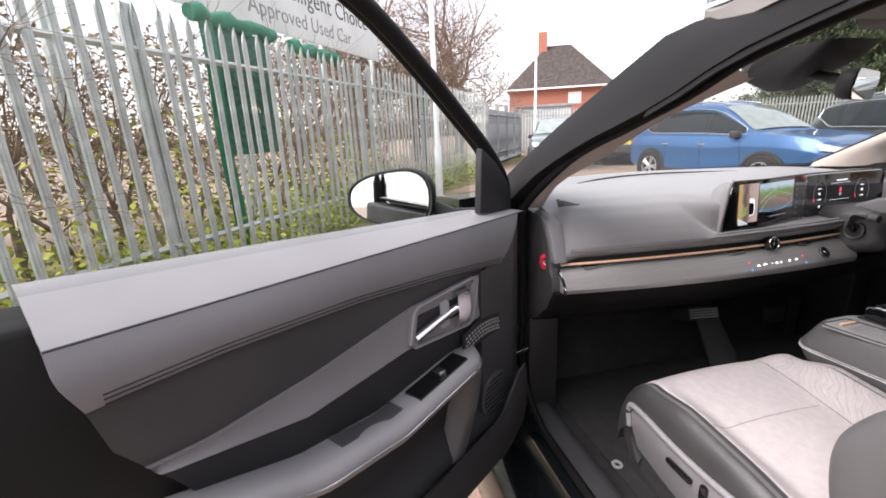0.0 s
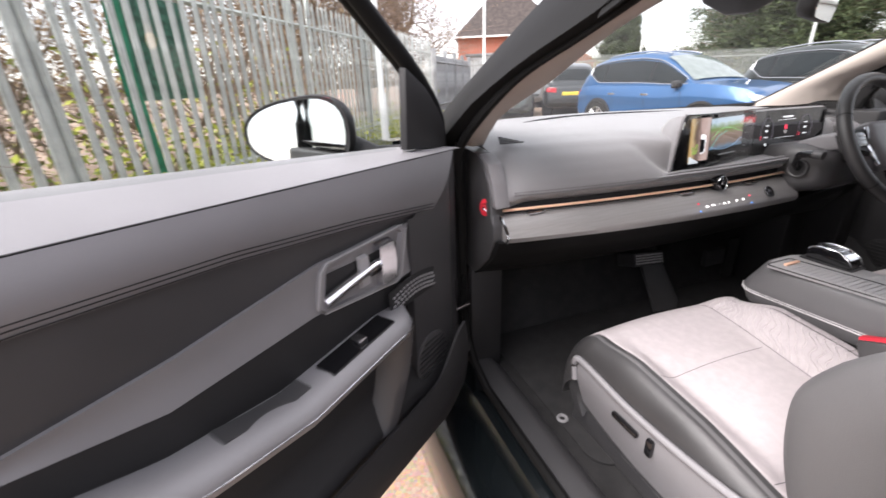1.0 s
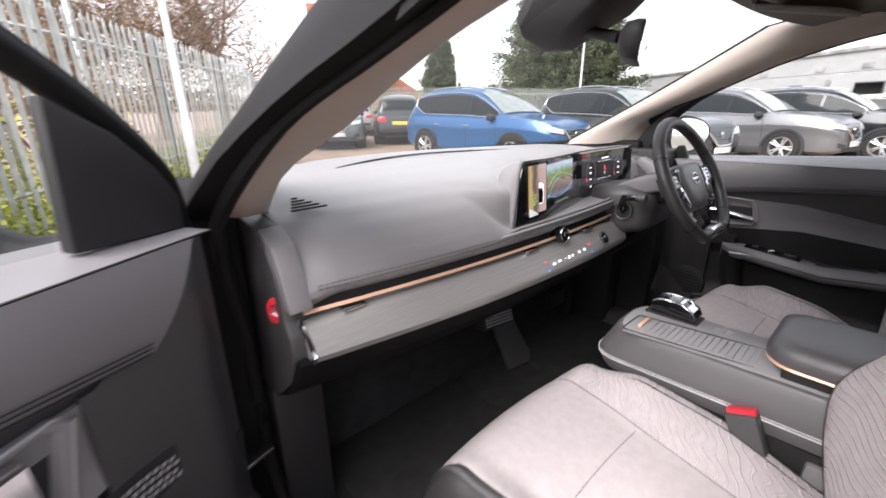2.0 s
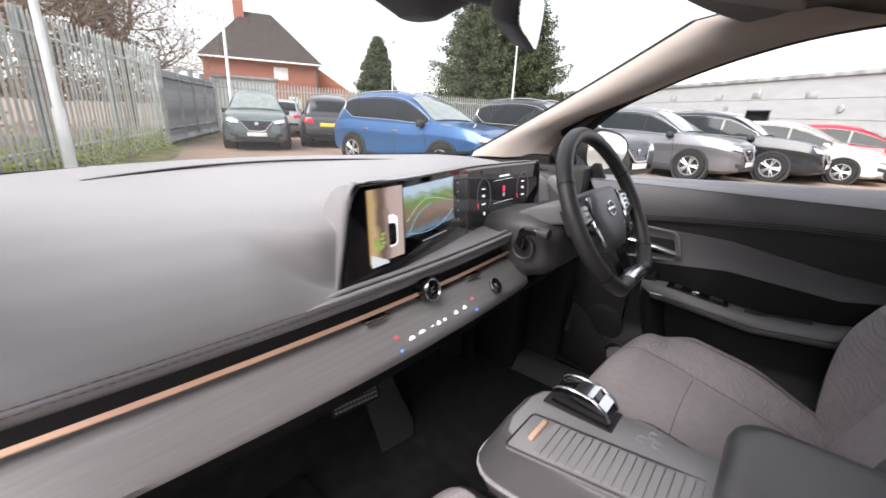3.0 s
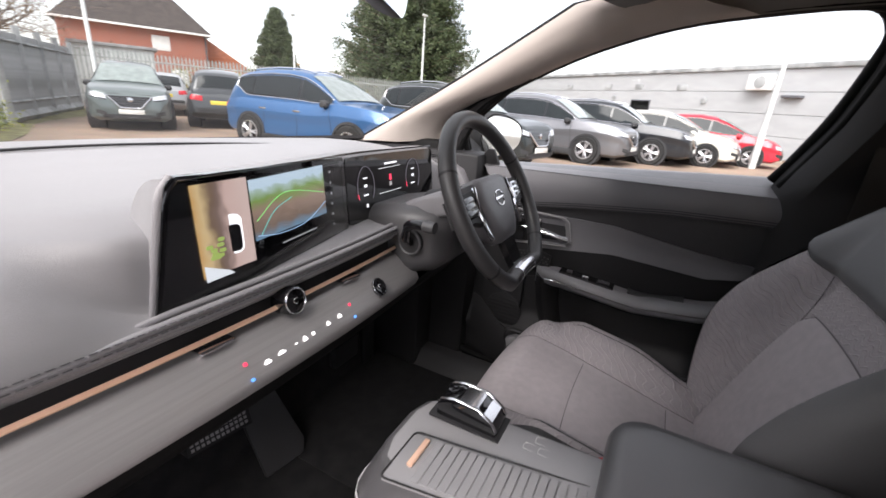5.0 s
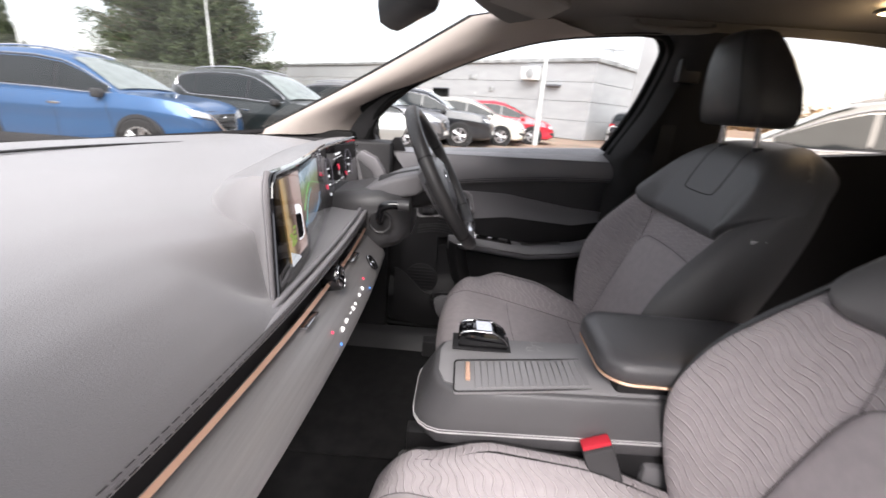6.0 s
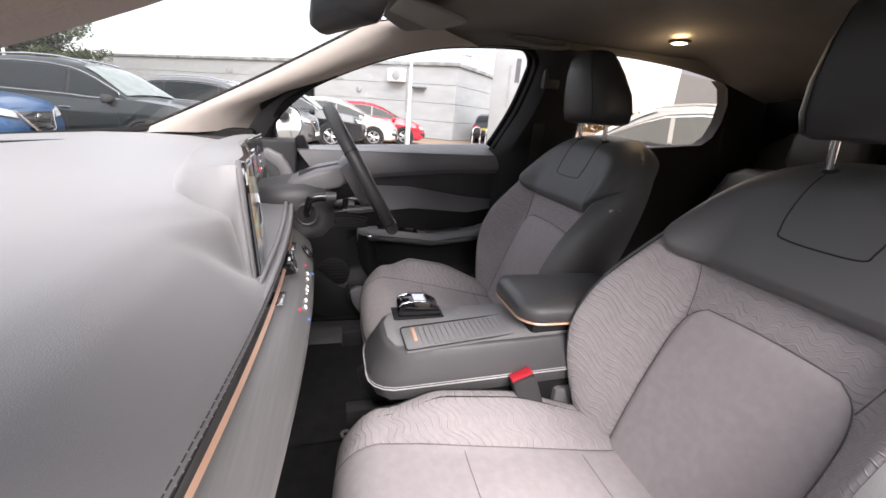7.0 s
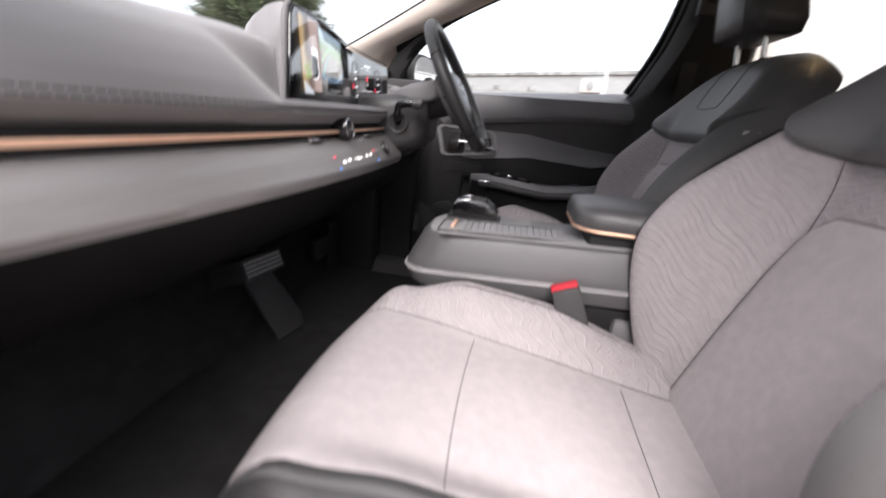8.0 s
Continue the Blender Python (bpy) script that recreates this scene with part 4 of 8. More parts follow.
    for s in (-1, 1):
        part("corner_seam", tube([back_point(cx, s * (0.134 + 0.020 * k / 8), 0.872 + 0.093 * k / 8, 0.0006) for k in range(9)], 0.0009, 5), CLOTH_SEAM, seat)
    # leather strip round the outline and over the flanks
    zs = [0.555 + 0.610 * k / 44 for k in range(45)]
    line = [(-back_half(z), z) for z in zs] + [(-0.105 + 0.21 * k / 12, back_top(abs(-0.105 + 0.21 * k / 12))) for k in range(1, 12)] + [(back_half(z), z) for z in reversed(zs)]
    rows = []
    for f in (1.0, 0.66, 0.33, 0.0):
        rows.append([back_point(cx, x - math.copysign(inset(z) * f, x), z, 0.0015) for x, z in line])
    for t in (0.2, 0.5, 0.8, 1.0):
        row = []
        for x, z in line:
            q = back_point(cx, x, z)
            side = step(1.06, 1.15, z)
            yb = -0.700 - 0.37 * (z - 0.60) - 0.015
            row.append(Vector((q.x - math.copysign(0.030 * t * t, x) * (1 - side), q.y + (yb - q.y) * t, z - 0.020 * side * t * t + 0.004 * side * math.sin(math.pi * t))))
        rows.append(row)
    part("side_leather", loft(rows, caps=False, closed=False), LEATHER_SOFT, seat, "black leatherette backrest flank", smooth=70)

    def shoulder(u, v):
        x = (-1 + 2 * u) * 0.232
        a = abs(x)
        zb, zt = panel_top(x), back_top(a)
        z = zb + (max(zt, zb + 0.002) - zb) * v
        puff = 0.020 * math.sqrt(min(1, v * 9)) * math.sqrt(min(1, (1 - abs(2 * u - 1)) * 9)) * (1 - 0.8 * v * v)
        return back_point(cx, x, z, puff + 0.001)
    part("shoulder_panel", sheet(shoulder, 60, 40, (0, -0.03, 0)), LEATHER_SOFT, seat, "smooth black leatherette shoulder panel", smooth=60)
    # stitched pocket shape in the shoulder panel
    pts = [(-0.060, 1.158), (-0.066, 1.10), (-0.063, 1.062), (-0.048, 1.047), (0.048, 1.047), (0.063, 1.062), (0.066, 1.10), (0.060, 1.158)]
    def on_shoulder(x, z):
        zb, zt = panel_top(x), back_top(abs(x))
        return shoulder(x / 0.464 + 0.5, max(0, min(1, (z - zb) / (zt - zb))))
    part("pocket_seam", tube([on_shoulder(q.x, q.y) for q in smooth_line([(x, z, 0) for x, z in pts], 50)], 0.0014, 5), PLASTIC_BLACK, seat, "pressed pocket seam")
    # back shell
    def rear(u, v):
        x0 = -1 + 2 * u
        z = 0.55 + 0.596 * v
        h = back_half(z)
        return Vector((cx + x0 * (h - 0.030), -0.712 - 0.37 * (z - 0.60) - 0.03 * (1 - abs(x0) ** 3), z))
    part("back_shell", sheet(rear, 16, 16, (0, 0.02, 0)), PLASTIC_BLACK, seat, "black rear shell", smooth=60)
    # headrest
    for s in (-1, 1):
        part("headrest_post", tube([(cx + s * 0.062, -0.812, 1.14), (cx + s * 0.062, -0.798, 1.25)], 0.0062, 10), CHROME, seat, "chrome headrest post")
        part("post_collar", disc(0.012, 0.008, 16, 0.002, facing((cx + s * 0.062, -0.816, 1.150), (0, 0.1, 1), (0, 1, 0))), PLASTIC_BLACK, seat)
    rings = []
    for z, w, yf, yb in ((1.199, 0.086, -0.752, -0.838), (1.206, 0.098, -0.742, -0.850), (1.235, 0.103, -0.735, -0.852), (1.28, 0.098, -0.728, -0.842), (1.33, 0.084, -0.722, -0.820), (1.366, 0.070, -0.722, -0.800), (1.381, 0.061, -0.728, -0.790), (1.388, 0.048, -0.738, -0.782)):
        ring = []
        for x, y in rounded(2 * w, yf - yb, 0.026, 5, cx, (yf + yb) / 2):
            ring.append(Vector((x, y - 0.016 * (abs(x - cx) / w) ** 2, z)))
        rings.append(ring)
    part("headrest", loft(rings), LEATHER, seat, "black leatherette headrest", smooth=50)
    for s in (-1, 1):
        part("headrest_seam", tube([(cx + s * w * 0.74, yf - 0.016 * 0.55 + 0.0005, z) for z, w, yf in ((1.206, 0.098, -0.742), (1.235, 0.103, -0.735), (1.28, 0.098, -0.728), (1.33, 0.084, -0.722), (1.366, 0.070, -0.722), (1.381, 0.061, -0.728))], 0.0012, 5), PLASTIC_BLACK, seat)
    part("side_tag", box(cx - math.copysign(0.242, cx) - 0.002, cx - math.copysign(0.242, cx) + 0.002, -0.765, -0.735, 0.985, 0.998, 0.001), STITCH, seat, "small white sewn tag")
    # base with side trim
    part("base", box(cx - 0.205, cx + 0.205, -0.56, -0.16, 0.45, 0.60, 0.02), PLASTIC_BLACK, seat)
    for s in (-1, 1):
        part("seat_rail", box(cx + s * 0.20 - 0.02, cx + s * 0.20 + 0.02, -0.70, -0.10, 0.388, 0.452, 0.004), PLASTIC, seat)
        outer = s * cx > 0
        prof = [(-0.125, 0.585), (-0.135, 0.54), (-0.16, 0.50), (-0.30, 0.465), (-0.55, 0.455), (-0.62, 0.50), (-0.62, 0.62), (-0.50, 0.605), (-0.30, 0.588), (-0.15, 0.600)]
        bm = prism([(-y, z) for y, z in prof], 0.022)
        moved(bm, Matrix(((0, 0, 1, cx + s * 0.236 - 0.011), (-1, 0, 0, 0), (0, 1, 0, 0), (0, 0, 0, 1))))
        bmesh.ops.bevel(bm, geom=list(bm.edges), offset=0.005, segments=2, profile=0.5, affect="EDGES")
        trim = part("side_trim", bm, DOOR_GREY if outer else PLASTIC_BLACK, seat, "grey plastic side trim" if outer else "black plastic side trim")
        if outer:
            # passenger's lip carries the rim highlight as paler colour; the driver's is darkened
            lip = smooth_line([(cx + s * 0.248, y, z) for y, z in ((-0.128, 0.545), (-0.122, 0.592), (-0.150, 0.606), (-0.30, 0.594), (-0.46, 0.602), (-0.60, 0.624))], 30)
            part("trim_lip", tube(lip, 0.0075, 8), TOP_LIT_SKIN if cx < 0 else PLASTIC_BLACK, trim, "rounded upper lip with a painted highlight" if cx < 0 else "rounded black upper lip", smooth=60)
            part("trim_line", tube([(cx + s * 0.2475, -0.16 - 0.42 * k / 12, 0.502 - 0.030 * math.sin(math.pi * k / 12)) for k in range(13)], 0.003, 6), PLASTIC_BLACK, trim, "dark lower groove")
        if outer:
            xs = cx + s * 0.250
            part("seat_switch", box(xs - 0.006, xs + 0.006, -0.325, -0.255, 0.548, 0.562, 0.005), GLOSS_BLACK, trim, "black seat switch")
            part("seat_switch", box(xs - 0.006, xs + 0.006, -0.362, -0.345, 0.535, 0.575, 0.005), GLOSS_BLACK, trim, "black seat switch")
    hinge = box(cx - math.copysign(0.240, cx) - 0.012, cx - math.copysign(0.240, cx) + 0.012, -0.66, -0.52, 0.54, 0.66, 0.008)
    part("hinge_cover", hinge, DOOR_GREY, seat, "grey hinge cover")
    return seat


build_seat("car_seat", "passenger car seat in warm grey ribbed cloth with black leatherette shoulders", -0.312, "front seats", plain=-1)
build_seat("car_seat", "driver's car seat in grey cloth with black leatherette shoulders", 0.386, "front seats", -0.150, 0.016, 0.66)

# belt buckles
for x in (-0.104, 0.140):
    b = thing("belt_buckle", "black seat belt buckle with red release button", "seat belt buckle", (x, -0.46, 0.6), "belt buckles")
    m = facing((x, -0.436, 0.688), (0.0, 0.42, 1), (1, 0, 0))
    part("body", box(-0.024, 0.024, -0.014, 0.014, -0.085, 0.030, 0.005, m=m), PLASTIC, b)
    part("release_button", box(-0.0225, 0.0225, -0.006, 0.0135, 0.024, 0.036, 0.003, m=m), RED, b, "red release button")
    part("stalk", box(-0.016, 0.016, -0.004, 0.004, -0.21, -0.08, 0.002, m=m), PLASTIC_BLACK, b)

# ---- doors ----
def build_door(name, label, at, along, inward, dz, opened):
    """A front door: s runs from its hinge edge backwards, w into the cabin, z up."""
    o, d, n = Vector(at), Vector(along).normalized(), Vector(inward).normalized()
    P = lambda s, w, z: o + d * s + n * w + Vector((0, 0, z + dz))
    door = thing(name, label, "car door", P(0.0, -0.05, 0.4), kind="structure")
    belt = lambda s: 1.082 + 0.025 * s
    sill = lambda s: 1.082 + 0.070 * s
    seam = lambda s: lerp([(0.0, 0.958), (0.08, 0.971), (0.3, 1.000), (0.51, 1.021), (0.71, 1.030), (0.86, 1.028)], s)
    tri_hi = lambda s: lerp([(0.05, 0.962), (0.18, 0.968), (0.385, 0.968), (0.60, 0.938), (0.745, 0.928), (0.84, 0.935)], s)
    tri_lo = lambda s: lerp([(0.05, 0.872), (0.21, 0.866), (0.40, 0.890), (0.617, 0.878), (0.745, 0.905), (0.84, 0.925)], s)
    arm = lambda s: lerp([(0.16, 0.790), (0.22, 0.806), (0.268, 0.812), (0.476, 0.792), (0.636, 0.812), (0.84, 0.880)], s)
    end = lambda z: lerp([(0.40, 0.70), (0.70, 0.715), (0.80, 0.745), (0.89, 0.785), (0.97, 0.834), (1.03, 0.846), (1.09, 0.868), (1.2, 0.885)], z)

    fore = -0.028 if opened else 0.0

    def strip(lo, hi, wf, s0=fore, s1=0.86, nu=40, nv=8, thick=0.02, rake=0.0):
        def f(u, v):
            a = s0 + rake * (1 - v)
            s = a + (s1 - a) * u
            z = lo(s) + (hi(s) - lo(s)) * v
            s = min(s, end(z))
            return P(s, wf(s, v), z)
        return sheet(f, nu, nv, n * -thick)

    # skin and frame of the door
    outline = [(fore - 0.012, 0.36), (fore - 0.008, 1.00), (fore - 0.004, 1.065), (0.30, 1.080), (1.0, 1.125), (1.02, 0.95), (0.96, 0.60), (0.90, 0.38)]
    bm = bmesh.new()
    rows = [[bm.verts.new(P(s, w, z)) for s, z in outline] for w in (-0.035, -0.13)]
    for r in rows:
        bm.faces.new(r)
    for i in range(len(outline)):
        j = (i + 1) % len(outline)
        bm.faces.new((rows[0][i], rows[0][j], rows[1][j], rows[1][i]))
    bmesh.ops.bevel(bm, geom=list(bm.edges), offset=0.012, segments=2, profile=0.5, affect="EDGES")
    part("door_shell", bm, RUBBER, door, "dark door shell")
    # trim strips from top to bottom; the closed door's shade is put into darker materials
    # the ledge faces up; its daylight is painted in with the paler skin
    part("top_cap", strip(lambda s: belt(s) - 0.003, lambda s: sill(s), lambda s, v: 0.008 - 0.085 * v - 0.006 * (1 - v) ** 6, nv=8, thick=0.03), TOP_LIT_SKIN, door, "soft grey window ledge", smooth=60)
    part("trim_base", strip(lambda s: 0.46, lambda s: belt(s) - 0.004, lambda s, v: -0.016, thick=0.02), PLASTIC_BLACK, door, "dark door trim backing")
    part("top_groove", strip(lambda s: belt(s) - 0.0045, lambda s: belt(s) - 0.003, lambda s, v: 0.006 - 0.004 * math.sin(math.pi * v)), PLASTIC_BLACK, door)
    part("upper_pad", strip(lambda s: seam(s), lambda s: belt(s) - 0.0045, lambda s, v: 0.006 + 0.012 * math.sin(math.pi * (0.15 + 0.85 * v)) - 0.004 * (1 - v), 0.006, rake=0.085), DOOR_SKIN, door, "padded charcoal upper trim", smooth=60)
    for k in range(3):
        part("seam", tube([P(s, 0.0098 + 0.0018 * k, seam(s) + 0.002 + 0.006 * k) for s in [0.095 + 0.735 * i / 40 for i in range(41)]], 0.0008, 5), PLASTIC_BLACK, door, "stitched seam")
    part("dark_insert", strip(lambda s: tri_hi(s), lambda s: seam(s), lambda s, v: -0.004 + 0.006 * v, 0.10), DOOR_DARK, door, "smooth black padded insert", smooth=60)
    # darker skin on the closed door paints in the shade it sits in
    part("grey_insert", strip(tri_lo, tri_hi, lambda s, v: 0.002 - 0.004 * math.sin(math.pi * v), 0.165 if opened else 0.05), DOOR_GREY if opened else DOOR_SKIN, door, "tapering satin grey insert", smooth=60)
    part("arm_recess", strip(lambda s: arm(s) - 0.002, tri_lo, lambda s, v: -0.012 + 0.012 * v, 0.13), PLASTIC_BLACK, door, "black recess above the armrest")
    # armrest
    rings = []
    for k in range(25):
        s = 0.205 + 0.60 * k / 24
        z = arm(s)
        wide = 0.062 * step(0.19, 0.25, s) * (1 - 0.25 * step(0.6, 0.8, s))
        rings.append([P(s, -0.02, z + 0.004), P(s, wide * 0.5, z + 0.010), P(s, wide * 0.85, z + 0.006), P(s, wide, z - 0.008), P(s, wide * 0.92, z - 0.026), P(s, wide * 0.5, z - 0.040), P(s, -0.02, z - 0.044)])
    # highlight on the rounded top is put into the armrest's paler colour
    rest = part("armrest", loft(rings), TOP_LIT_SKIN, door, "padded grey door armrest", smooth=60)
    part("armrest_line", tube([P(s, 0.0615 * step(0.19, 0.25, s) * (1 - 0.25 * step(0.6, 0.8, s)) + 0.0005, arm(s) - 0.012) for s in [0.24 + 0.55 * i / 30 for i in range(31)]], 0.0013, 5), CHROME, rest, "thin bright edge line")
    # window switches
    bm = bmesh.new()
    part("switch_panel", sheet(lambda u, v: P(0.275 + 0.145 * u, 0.002 + 0.040 * v, arm(0.275 + 0.145 * u) + 0.0125), 8, 3, (0, 0, -0.006)), GLOSS_BLACK, rest, "gloss black window switch panel")
    bm.free()
    part("window_switch", box(-0.011, 0.011, -0.009, 0.009, 0.0, 0.008, 0.002, m=facing(P(0.345, 0.023, arm(0.345) + 0.0125), (0, 0, 1), d)), CHROME, rest, "bright window switch")
    if not opened:
        for s in (0.30, 0.385, 0.40):
            part("window_switch", box(-0.008, 0.008, -0.008, 0.008, 0.0, 0.005, 0.002, m=facing(P(s, 0.023, arm(s) + 0.0125), (0, 0, 1), d)), PLASTIC, rest)
    # pull cup
    part("pull_cup", sheet(lambda u, v: P(0.455 + 0.13 * u, -0.004 + 0.034 * v, arm(0.455 + 0.13 * u) + 0.0125 - 0.004 * math.sin(math.pi * u)), 10, 3, (0, 0, -0.004)), PLASTIC, rest, "dark pull cup")
    # inner handle
    ahead = 0.0 if opened else 0.115
    bez = [(0.182, 0.962), (0.205, 0.874), (0.220, 0.868), (0.390, 0.888), (0.402, 0.900), (0.388, 0.955), (0.375, 0.966), (0.195, 0.972)]
    bm = bmesh.new()
    bez = [(a - ahead, b) for a, b in bez]
    c = Vector((sum(a for a, b in bez) / len(bez), sum(b for a, b in bez) / len(bez), 0))
    def ring(scale, w):
        return [P(c.x + (a - c.x) * scale, w, c.y + (b - c.y) * scale) for a, b in bez]
    part("handle_bezel", loft([ring(1.0, -0.004), ring(1.0, 0.007), ring(0.97, 0.009), ring(0.90, 0.008), ring(0.86, -0.002)], caps=False), DOOR_GREY, door, "satin grey handle bezel")
    part("bezel_edge", tube(ring(1.005, 0.0075), 0.0016, 6, closed=True), TOP_PLATE, door)
    part("handle_cup", loft([ring(0.88, -0.001), ring(0.87, -0.0035)], caps=True), PLASTIC_BLACK, door, "black handle recess")
    hand = loft([[P(s - ahead, 0.004 + w, z) for w, z in ((0.0, zz - 0.008), (0.012, zz - 0.006), (0.016, zz), (0.012, zz + 0.006), (0.0, zz + 0.008))] for s, zz in ((0.262, 0.924), (0.29, 0.922), (0.34, 0.915), (0.392, 0.906))])
    handle = part("door_handle", hand, CHROME, door, "chrome pull handle", smooth=50)
    part("lock_lever", loft([[P(s - ahead, 0.001 + w, z) for w, z in ((0.0, 0.892), (0.008, 0.896), (0.009, 0.922), (0.008, 0.946), (0.0, 0.950))] for s in (0.288, 0.298, 0.308)]), TOP_PLATE, handle, "satin grey lock lever", smooth=50)
    part("handle_root", loft([[P(s - ahead, 0.003 + w, z) for w, z in ((0.0, 0.880), (0.014, 0.884), (0.017, 0.92), (0.014, 0.955), (0.0, 0.960))] for s in (0.228, 0.245, 0.268)]), CHROME, handle, "silver handle root", smooth=50)
    # mesh grille over the armrest front
    part("lower_trim", strip(lambda s: 0.46, lambda s: min(arm(s) - 0.03, 0.80), lambda s, v: lerp([(0, 0.0), (0.3, 0.012), (0.38, 0.030), (0.42, 0.018), (0.6, -0.016), (1.0, -0.010)], v), fore, 0.86, nv=20), PLASTIC_BLACK, door, "dark grained lower door trim with map pocket", smooth=50)
    # closed door: shade under the dash is coloured in with black plastic
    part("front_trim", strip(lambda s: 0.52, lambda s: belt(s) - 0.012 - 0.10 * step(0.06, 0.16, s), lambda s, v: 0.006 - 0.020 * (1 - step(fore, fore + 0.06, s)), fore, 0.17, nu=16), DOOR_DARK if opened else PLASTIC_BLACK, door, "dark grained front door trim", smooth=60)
    part("map_pocket", strip(lambda s: 0.470 + 0.05 * step(0.12, 0.0, s) if s < 0.12 else 0.470, lambda s: 0.600 - 0.03 * s + 0.09 * (1 - step(0.03, 0.16, s)), lambda s, v: 0.030 + 0.020 * math.sin(math.pi * (0.15 + 0.6 * v)), 0.03, 0.70, nu=30, nv=10, thick=0.006), PLASTIC_BLACK, door, "dark map pocket", smooth=50)
    part("mesh_grille", strip(lambda s: 0.805, lambda s: 0.850 + 0.010 * math.sin(math.pi * (s - 0.095) / 0.145), lambda s, v: 0.0065, 0.095, 0.24, nu=12, nv=4, thick=0.004), PLASTIC_BLACK, door, "black perforated mesh strip")
    bm = None
    for i in range(13):
        for j in range(4):
            q = P(0.102 + 0.0105 * i + 0.004 * (j % 2), 0.0088, 0.812 + 0.009 * j + 0.010 * math.sin(math.pi * i / 12))
            bm = box(-0.0032, 0.0032, -0.0024, 0.0024, 0, 0.0008, m=facing(q, n), bm=bm)
    # glints are put into pale cell colour, toned down on the shaded closed door
    tagged(part("mesh_cell", bm, TOP_PLATE if opened else PLASTIC, door, "mesh cells with painted glints", smooth=0), kind="stuff")
    # post that carries the front end of the armrest
    post_rings = []
    for k in range(9):
        f = k / 8
        sc, zc, w = 0.236 + 0.060 * f * f, 0.795 - 0.215 * f, 0.052 - 0.016 * f
        post_rings.append([P(sc - 0.034, -0.010, zc), P(sc - 0.022, w * 0.7, zc), P(sc, w, zc), P(sc + 0.022, w * 0.72, zc), P(sc + 0.034, -0.010, zc)])
    # post toned black on the closed door for the shaded footwell
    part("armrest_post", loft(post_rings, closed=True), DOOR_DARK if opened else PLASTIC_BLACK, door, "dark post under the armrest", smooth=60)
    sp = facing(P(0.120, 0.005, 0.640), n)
    # the closed door's speaker is darkened in colour for the same shade
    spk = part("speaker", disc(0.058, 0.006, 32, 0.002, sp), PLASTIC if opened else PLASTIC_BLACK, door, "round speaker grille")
    for k in range(8):
        y = -0.042 + 0.012 * k
        h = math.sqrt(max(0.0, 0.052 ** 2 - y * y))
        part("speaker_rib", box(-h, h, y - 0.0018, y + 0.0018, 0.005, 0.0085, 0.0, m=sp), PLASTIC_BLACK, spk)
    # window frame with its seal, sail and glass
    lead = [(-0.040, 1.06), (-0.034, 1.125), (-0.012, 1.169), (0.045, 1.228), (0.110, 1.280), (0.266, 1.397), (0.395, 1.478), (0.55, 1.535), (0.75, 1.560), (0.93, 1.545), (0.985, 1.45), (0.99, 1.13), (0.985, 1.03)]
    if not opened:
        lead = [(-0.065, 1.10), (-0.068, 1.16), (-0.022, 1.220), (0.07, 1.285), (0.205, 1.350), (0.32, 1.393), (0.45, 1.427), (0.60, 1.445), (0.70, 1.451), (0.752, 1.442), (0.778, 1.410), (0.779, 1.37), (0.760, 1.268), (0.726, 1.172), (0.702, 1.120)]
    lean = (lambda z: -0.055) if opened else (lambda z: -0.030 + 0.38 * max(0.0, z - 1.09))
    pts = smooth_line([P(s, lean(z + 0.0), z) for s, z in lead], 48)
    for width, back, m_, word in ((0.015, 0.0, RUBBER, "black rubber window seal"), (0.019, 0.028, RUBBER, "satin black window frame")):
        part("window_frame", tube([p - n * back + Vector((0, 0, 0.010 if back else 0)) - d * (0.012 if back else 0) for p in pts], width if opened else width * 0.6, 8), m_, door, word, smooth=60)
    sail = [(-0.028, 1.078), (-0.030, 1.120), (-0.006, 1.158), (0.036, 1.200), (0.098, 1.238), (0.110, 1.090)]
    if not opened:
        sail = [(-0.01, 1.070), (-0.012, 1.100), (0.010, 1.125), (0.028, 1.125), (0.045, 1.080)]
    bm = bmesh.new()
    rows = [[bm.verts.new(P(s, lean(z) + w, z)) for s, z in sail] for w in (0.022, 0.004)]
    for r in rows:
        bm.faces.new(r)
    for i in range(len(sail)):
        j = (i + 1) % len(sail)
        bm.faces.new((rows[0][i], rows[0][j], rows[1][j], rows[1][i]))
    bmesh.ops.bevel(bm, geom=list(bm.edges), offset=0.004, segments=2, profile=0.5, affect="EDGES")
    part("sail_trim", bm, PLASTIC_BLACK, door, "black mirror triangle trim")
    glass = bmesh.new()
    gl = [(s, z) for s, z in (lead[4:-1] if opened else lead[1:])] + ([(0.99, 1.09), (0.10, 1.085)] if opened else [(0.695, 1.09), (-0.06, 1.085)])
    glass.faces.new([glass.verts.new(P(s, lean(z) - 0.012, z)) for s, z in gl])
    ob = part("window_glass", glass, GLASS, door, "clear side window glass", smooth=0)
    ob.visible_shadow = False
    # hinge edge parts that show beside the opening
    if opened:
        part("check_strap", box(-0.010, 0.010, -0.004, 0.004, 0, 0.12, 0.002, m=facing(P(0.02, -0.06, 0.66), (1, 0.3, 0), (0, 0, 1))), CHROME, door, "steel door check strap")
    return door, P


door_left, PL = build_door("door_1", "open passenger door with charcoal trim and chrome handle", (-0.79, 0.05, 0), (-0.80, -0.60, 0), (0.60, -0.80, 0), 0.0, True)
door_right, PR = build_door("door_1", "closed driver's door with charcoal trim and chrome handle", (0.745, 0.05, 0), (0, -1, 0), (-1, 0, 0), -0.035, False)


